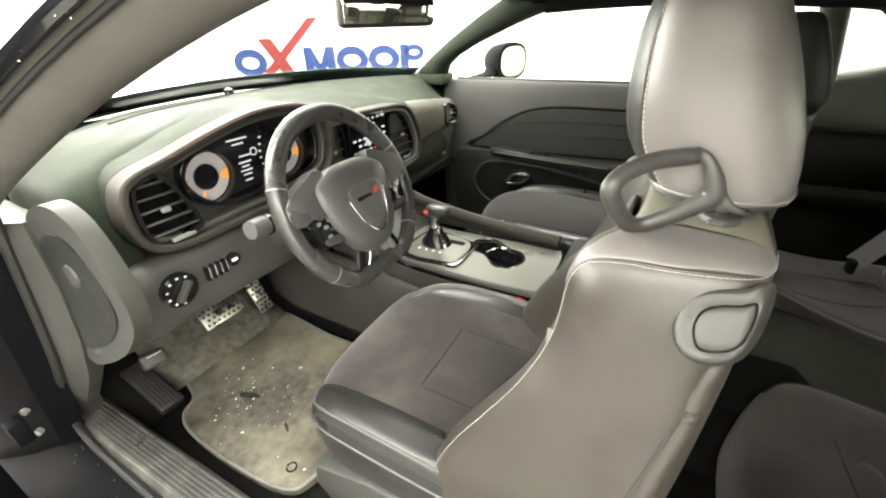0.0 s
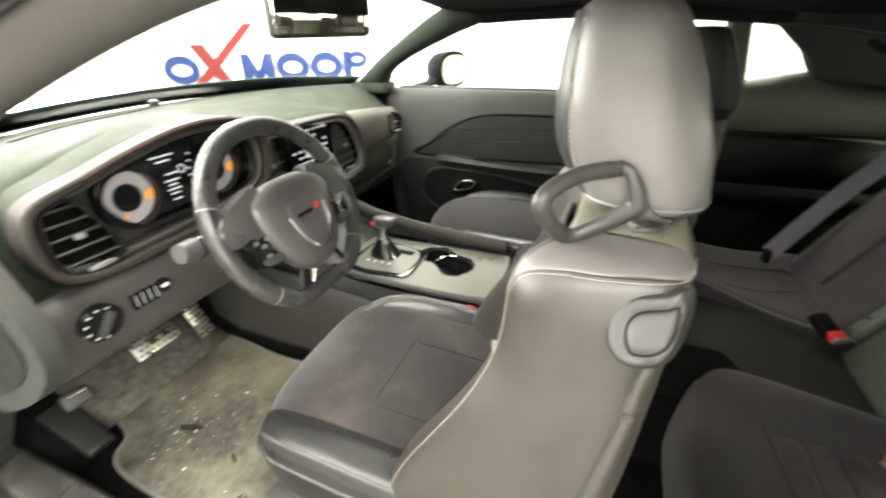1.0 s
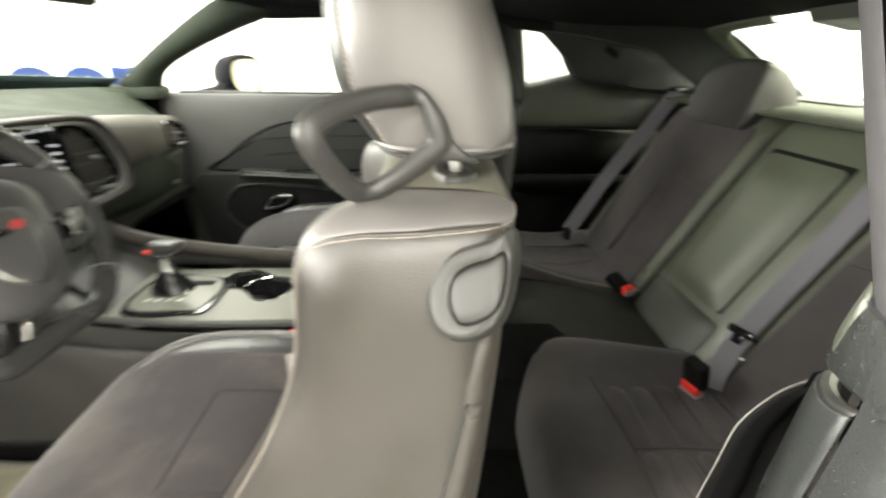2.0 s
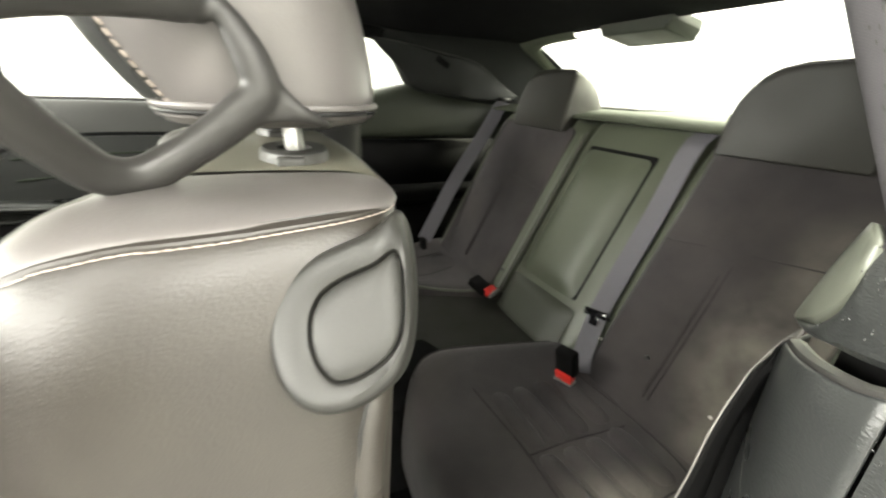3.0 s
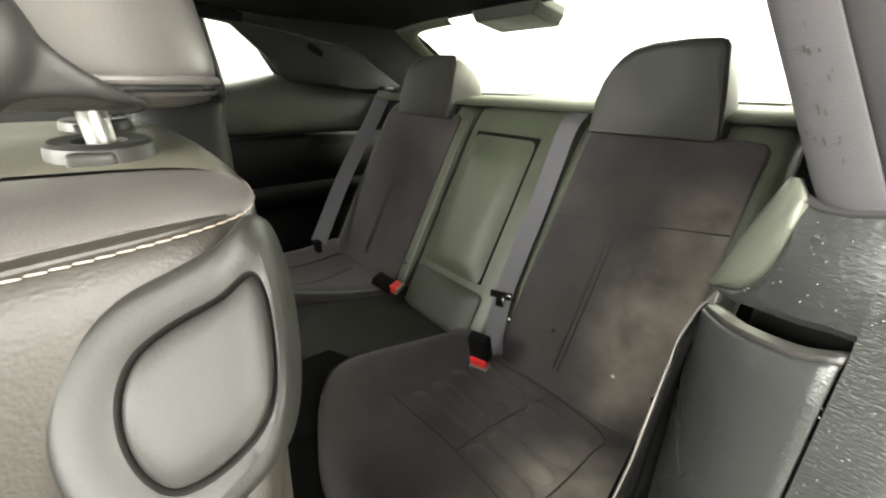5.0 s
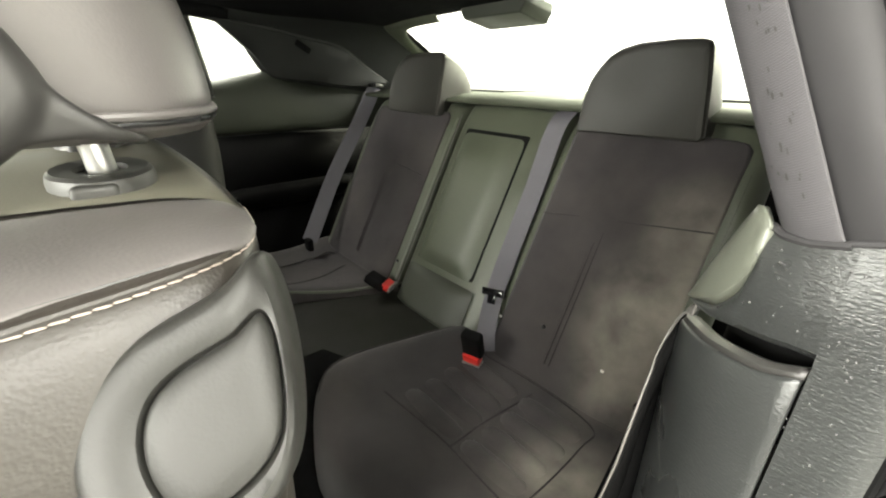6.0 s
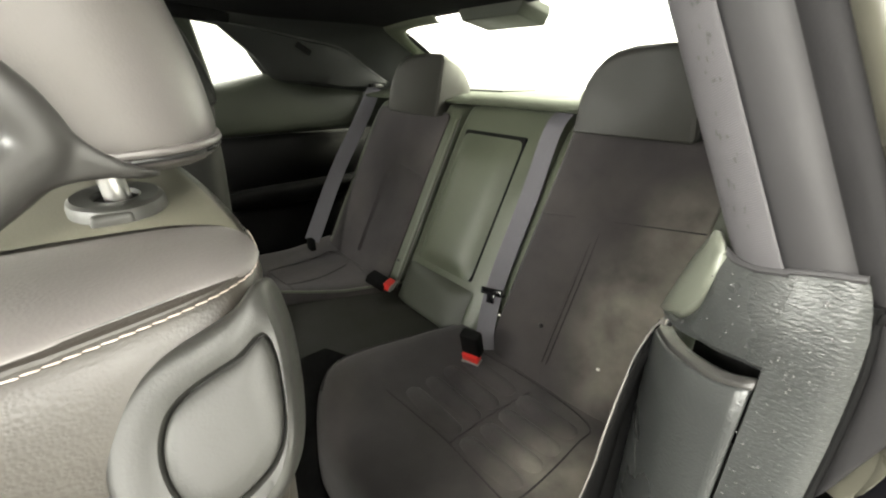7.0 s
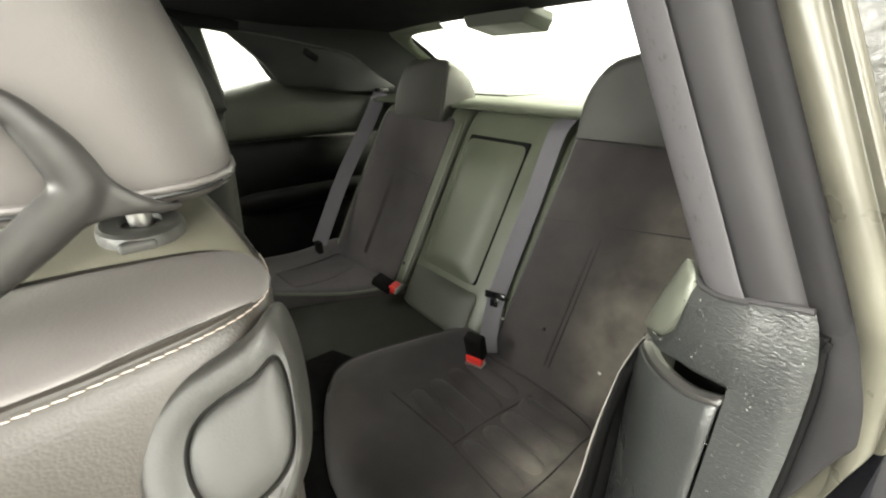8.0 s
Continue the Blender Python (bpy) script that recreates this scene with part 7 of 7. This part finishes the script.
def door_pillar():
    """The pillar behind the driver's door with its belt, cowl and seals."""
    t = thing("pillar_door", (-0.70, -0.27, 0.3), "grey moulded door pillar trim, wet with drops", "pillar", kind="structure")
    lip = [(44, 0.9872), (50, 0.9855), (58, 0.986), (67, 0.9885), (77, 0.9915), (86, 0.9935)]
    slot = [(4, 0.935), (24, 0.9393), (30, 0.9407), (43, 0.944), (55, 0.9465), (63, 0.9483), (71, 0.949)]
    rim = [(0, 0.925), (13, 0.929), (31, 0.9327), (47, 0.937), (59.5, 0.940), (70, 0.945)]
    crest = [(3, 0.938), (7, 0.942), (15, 0.956), (28, 0.977), (38, 0.9935), (41, 0.9925), (46, 0.9872)]
    edge = [(3, 0.9365), (15, 0.9405), (28, 0.9455), (36, 0.953), (42, 0.962), (45, 0.975), (46, 0.986)]
    lean = Vector((0.475, 0.04, 1.0))

    def up(u, z, out=0.0, f=1.0):
        """A point above the lip, on the leaning upper pillar."""
        q = on_pillar(u, 0.989, out)
        return q + Vector((lean.x * f, lean.y, 1)) * (z - 0.989)
    # upper trim: rolled away behind the belt, flat beside it, falling into a dark groove, then seal and flange
    heights = [0.984, 0.99, 1.01, 1.04, 1.07, 1.10, 1.16, 1.22]
    part("upper_trim", sheet([[up(u, z, o - 0.0022) for u, o in ((40, -0.045), (42, -0.02), (46, -0.007), (52, -0.003), (60, -0.0015), (66, 0.0), (72, 0.001), (78, 0.0012), (82, 0.0), (85, -0.004), (87, -0.010))] for z in heights]), PILLAR, t, "smooth grey upper trim", solid=0.002, sub=1)
    part("dark_groove", sheet([[up(u, z, o) for u, o in ((84, -0.006), (87, -0.0045), (90, -0.0035), (93, -0.0030), (96, -0.0040), (98.5, -0.007))] for z in heights]), SEAL, t, "dark grey door seal", solid=0.002, sub=1)
    low = [0.975, 0.955, 0.93, 0.90, 0.8, 0.6, 0.35]

    foot = [(92, 0.900), (96, 0.908), (99, 0.920), (102, 0.938), (105, 0.947), (109, 0.952), (113, 0.956), (118, 0.957)]
    cols = []
    for u, o in ((95.5, -0.010), (97, -0.0050), (99, -0.0010), (101.5, 0.0014), (104, 0.0022), (106.5, 0.0016), (108.3, 0.0), (109.3, -0.0006), (110.2, 0.0010), (111.4, 0.0026), (112.8, 0.0020), (114.2, -0.0015), (115.2, -0.008)):
        zf = along(foot, u)
        cols.append([up(u, z, o) for z in heights[::-1][:-1]] + [on_pillar(u + 9 * min(1, (0.985 - z) / 0.035) * (116 - u) / 20, z, o - 0.001) for z in span(0.982, zf, 6)] + [on_pillar(u + 9 * (116 - u) / 20, zf - 0.003, o - 0.002), on_pillar(u, zf - 0.004, o - 0.010)])
    part("wet_seal", sheet(cols), WET, t, "wet pale rounded door seal", solid=0.001, sub=1)
    section = ((0.006, -0.012, 0), (-0.006, 0.002, 0), (-0.05, 0.0, 0), (-0.08, -0.02, 0), (-0.08, -0.12, 0), (0.006, -0.12, 0))
    # one painted jamb: upper half coloured with its reflection, lower half plain black
    for name, run, m, lab in (("upper_jamb", [up(108.9, z, -0.004) for z in heights[::-1]], SHINE_JAMB, "wet black door frame, its pale reflection put into the colour"), ("lower_jamb", [on_pillar(108.9, z, -0.004) for z in [0.984] + low], PAINT, "black painted lower door frame")):
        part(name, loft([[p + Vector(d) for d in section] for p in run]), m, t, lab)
    part("latch_plate", box((-0.757, -0.248, 0.80), (0.03, 0.02, 0.09), 0.004), STEEL, t)
    # belt down the pillar, dipping behind the cowl's lip
    rows = []
    for z in (1.22, 1.17, 1.12, 1.08, 1.04, 1.02, 1.005, 0.995, 0.9905, 0.987, 0.98):
        dip = 0.0012 if z > 0.991 else 0.0012 - 0.16 * (0.991 - z)
        rows.append([up(u, z + 0.0000025 * (u - 46) ** 2 * (z < 1.0), o + dip) for u, o in ((40, -0.012), (42.5, -0.0042), (46.5, -0.0004), (51, 0.0006), (56, 0.0008), (61, 0.0006), (66.6, 0.0))])
    part("belt_webbing", sheet(rows), WEBBING, t, "grey webbing flecked with water", solid=0.0008, sub=1)
    rnd = random.Random(11)
    flecks = bmesh.new()
    for k in range(70):
        z, u = rnd.uniform(0.995, 1.14), rnd.choice((rnd.uniform(48, 64), rnd.uniform(56, 63)))
        h, w = rnd.uniform(0.0006, 0.0030), rnd.uniform(0.0002, 0.0005)
        ring = []
        for j in range(9):
            a = 2 * math.pi * j / 9
            r = rnd.uniform(0.6, 1.0)
            ring.append(flecks.verts.new(up(u + 1000 * w * r * math.cos(a), z + h * 0.5 * r * math.sin(a), 0.0026)))
        flecks.faces.new(ring)
    part("wet_flecks", flecks, LEVER, t, "darker wet flecks soaked into the webbing")
    part("belt_mouth", sheet([[on_pillar(u, along(lip, u) + dz, -0.0022) for u in span(43, 67.5, 12)] for dz in (0.0042, 0.0, -0.015)]), DARK, t, solid=0.001)
    # cowl that swallows the belt: smooth flank, grained face, rolled lip
    cols = span(3, 46, 16)

    def strip(u, za, zb, n, roll):
        pts = []
        for k in range(n):
            f = k / (n - 1)
            z = za + (zb - za) * f
            o = 0.0015 + 0.0035 * math.sin(math.pi * min(1, max(0, f))) * roll
            if f == 1:
                o -= 0.003
            pts.append(on_pillar(u, z, o))
        return pts
    # the flank's paler colour stands in for light from the windscreen side
    part("cowl_flank", sheet([strip(u, along(crest, u), along(edge, u), 8, 0.5) for u in cols]), FLANK, t, "smooth side of the belt cowl, painted pale as if lit", solid=0.002)
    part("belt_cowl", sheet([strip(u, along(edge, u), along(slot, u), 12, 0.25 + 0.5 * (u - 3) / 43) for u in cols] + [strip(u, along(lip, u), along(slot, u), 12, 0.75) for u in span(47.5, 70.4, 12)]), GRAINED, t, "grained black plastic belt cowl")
    right = [(0.30, 93.6), (0.93, 93.5), (0.958, 92.6), (0.975, 91.2), (0.987, 88.6), (0.9935, 85.6)]
    rows = []
    for f in span(0, 1, 9):
        col = []
        for k in range(22):
            g = (k / 21) ** 2.2
            z = along(lip, 70.4 + f * 15.2) * (1 - g) + 0.30 * g
            u = 70.4 + f * (along(right, z) - 70.4)
            col.append(on_pillar(u, z, 0.0015 + 0.0026 * math.sin(math.pi * min(1.0, max(0.0, (0.9895 - z) / 0.0405))) * (1 - f) - 0.0035 * max(0, f - 0.8) * 5 * 0.6))
        rows.append(col)
    part("front_strip", sheet(rows), GRAINED, t, "grained black plastic front strip")
    part("cowl_lip", tube([on_pillar(u, along(lip, u), 0.0006) for u in span(44, 68, 14)], 0.0016, 8), PILLAR, t)
    part("wet_lip", tube([on_pillar(u, along(lip, u) + 0.0006, 0.0004) for u in span(67, 85.5, 12)], 0.0014, 8), PILLAR, t, "lip beaded with water")
    part("side_groove", tube([on_pillar(along(right, z) + 1.0, z, -0.0022) for z in span(0.986, 0.5, 24)], 0.0016, 8), DARK, t)
    cols = []
    for d, o in ((1.4, -0.004), (2.2, 0.0002), (5, 0.0010), (8, 0.0010), (10.5, 0.0004), (12.4, -0.0026)):
        zs = span(0.996, along(foot, 93.5 + d * 1.5), 14)
        col = []
        for z in zs:
            low_f = min(1.0, max(0.0, (0.986 - z) / 0.035))
            top_f = min(1.0, max(0.0, (0.997 - z) / 0.030))
            col.append(on_pillar(along(right, z) + d * (1 + 0.55 * low_f), z, o * top_f - 0.0046 * (1 - top_f)))
        cols.append(col + [on_pillar(94.0 + d * 1.55, zs[-1] - 0.003, o - 0.006)])
    part("outer_strip", sheet(cols), SEAL, t, "smooth dark outer strip", solid=0.001, sub=1)
    part("clip_tab", box(on_pillar(91.6, 0.984, 0.0012), (0.0016, 0.0012, 0.004), 0.0004), DARK, t)
    drops = bmesh.new()
    for k in range(320):
        u, z = rnd.uniform(6, 90), rnd.uniform(0.86, 0.985)
        if (along(rim, u) - 0.002 < z < along(slot, u) + 0.002 and u < 72) or (u < 47 and z > along(edge, u) - 0.001):
            continue
        r = rnd.choice((rnd.uniform(0.00012, 0.0003), rnd.uniform(0.0003, 0.00046)))
        bmesh.ops.create_icosphere(drops, subdivisions=1, radius=r, matrix=Matrix.Translation(on_pillar(u, z, 0.0042 if z > 0.945 or u > 71 else 0.0036)) @ Matrix.Diagonal((1.2, 0.6, 1.3, 1)))
    part("water_drops", drops, DROP, t, "small clear drops of water")
    # dark pocket behind the slot
    part("slot_back", sheet([[on_pillar(u, z, -0.016) for u in span(2, 73, 12)] for z in (0.965, 0.94, 0.90)]), DARK, t, solid=0.002)
    part("slot_end", sheet([[on_pillar(70.9, z, o) for o in (0.0, -0.016)] for z in (0.955, 0.94, 0.92)]), DARK, t, solid=0.001)
    # lower panel with its rounded rim
    rows = []
    for u in span(2, 70.0, 18):
        zt = along(rim, u)
        rows.append([on_pillar(u, zt - 0.004, -0.006), on_pillar(u, zt - 0.001, -0.004), on_pillar(u, zt, -0.001), on_pillar(u, zt - 0.0012, 0.0018), on_pillar(u, zt - 0.003, 0.0028)])
    part("slot_rim", sheet(rows), SMOOTH, t, "smooth rounded rim of the belt slot", solid=0.001)
    rows = []
    for u in [-3.0] + span(2, 69.6, 18):
        zt = along(rim, u) - 0.0034
        rows.append([on_pillar(max(u, 0.2), z, o) + (Vector((0, -0.02, 0)) if u < 0 else Vector((0, 0, 0))) for z, o in ((zt, 0.0022), (zt - 0.0015, 0.0032), (zt - 0.02, 0.0036), (zt - 0.05, 0.0038), (zt - 0.1, 0.0036), (0.7, 0.003), (0.5, 0.003), (0.3, 0.003))])
    part("lower_panel", sheet(rows), GRAINED, t, "grained black plastic lower panel", solid=0.002)
    part("mould_line", tube(spline([on_pillar(6, 0.893, 0.0045), on_pillar(14, 0.872, 0.0045), on_pillar(30, 0.852, 0.0045), on_pillar(50, 0.838, 0.0045)], 16), 0.0004, 5), LEVER, t)
    # belt end that leaves the slot and drops to the floor
    b = thing("front_seat_belt", (-0.56, -0.31, 0.35), "front seat belt end hanging beside the rear cushion, inner face darkened for shade", "seat belt")
    run = spline([(-0.6372, -0.297, 0.9322), (-0.6350, -0.3000, 0.9285), (-0.6325, -0.3000, 0.9240), (-0.6302, -0.2965, 0.9175), (-0.6298, -0.2885, 0.9115), (-0.6312, -0.2775, 0.9080), (-0.6335, -0.2680, 0.9045), (-0.6347, -0.2600, 0.8975), (-0.6358, -0.2530, 0.8890), (-0.6355, -0.2500, 0.8770), (-0.6325, -0.2510, 0.8470), (-0.622, -0.2580, 0.790), (-0.592, -0.285, 0.68), (-0.56, -0.305, 0.42)], 60)
    edge_rows = []
    for k, p in enumerate(run):
        f = max(0.0, 1 - k / 20)
        w = 0.00055 + 0.0036 * f ** 1.2
        across = Vector((-0.55 * (1 - f), -0.60 * (1 - f) - 0.35 * f, 0.10 + 0.85 * f))
        edge_rows.append([p + across * (w * (q - 0.8 * f)) for q in (-1, -0.35, 0.35, 1)])
    part("webbing_edge", sheet(edge_rows), WEB_EDGE, b, "pale woven belt edge", solid=0.0009)
    band = []
    for k, p in enumerate(run[10:]):
        q = Vector((-0.6375, -0.292, p.z - 0.004)) - p
        q = q * min(1.0, 0.040 / q.length) + Vector((0.010 * k / 50, 0, 0))
        band.append([p + q * f + Vector((-0.0004, -0.0008, -0.0006)) for f in (0.02, 0.22, 0.45, 0.68)])
    # inner face of the belt: near black stands in for its shade
    part("webbing", sheet(band), DARK, b, solid=0.0010)
    part("dark_return", sheet([[on_pillar(2.2, z, 0.001), on_pillar(2.2, z, 0.001) + Vector((0.006, -0.012, 0)), Vector((-0.636 + 0.16 * (0.93 - z), -0.283 - 0.07 * (0.93 - z) , z))] for z in (0.922, 0.90, 0.86, 0.80, 0.70, 0.5, 0.35)]), DARK, t)
    part("clip", box((-0.6318, -0.2700, 0.880), (0.004, 0.010, 0.003), 0.001), CHROME, b)


door_pillar()
quarter_trim(-1, "trim_quarter_left")

# lint on the rear seat
for x, y, z in ((-0.436, -0.676, 0.571), (-0.21, -0.668, 0.575)):
    solo("lint_speck", box((x, y + 0.012, z), (0.006, 0.004, 0.005), 0.0015), LINT, "tiny pale lint speck on the dark suede", "lint", "lint specks")
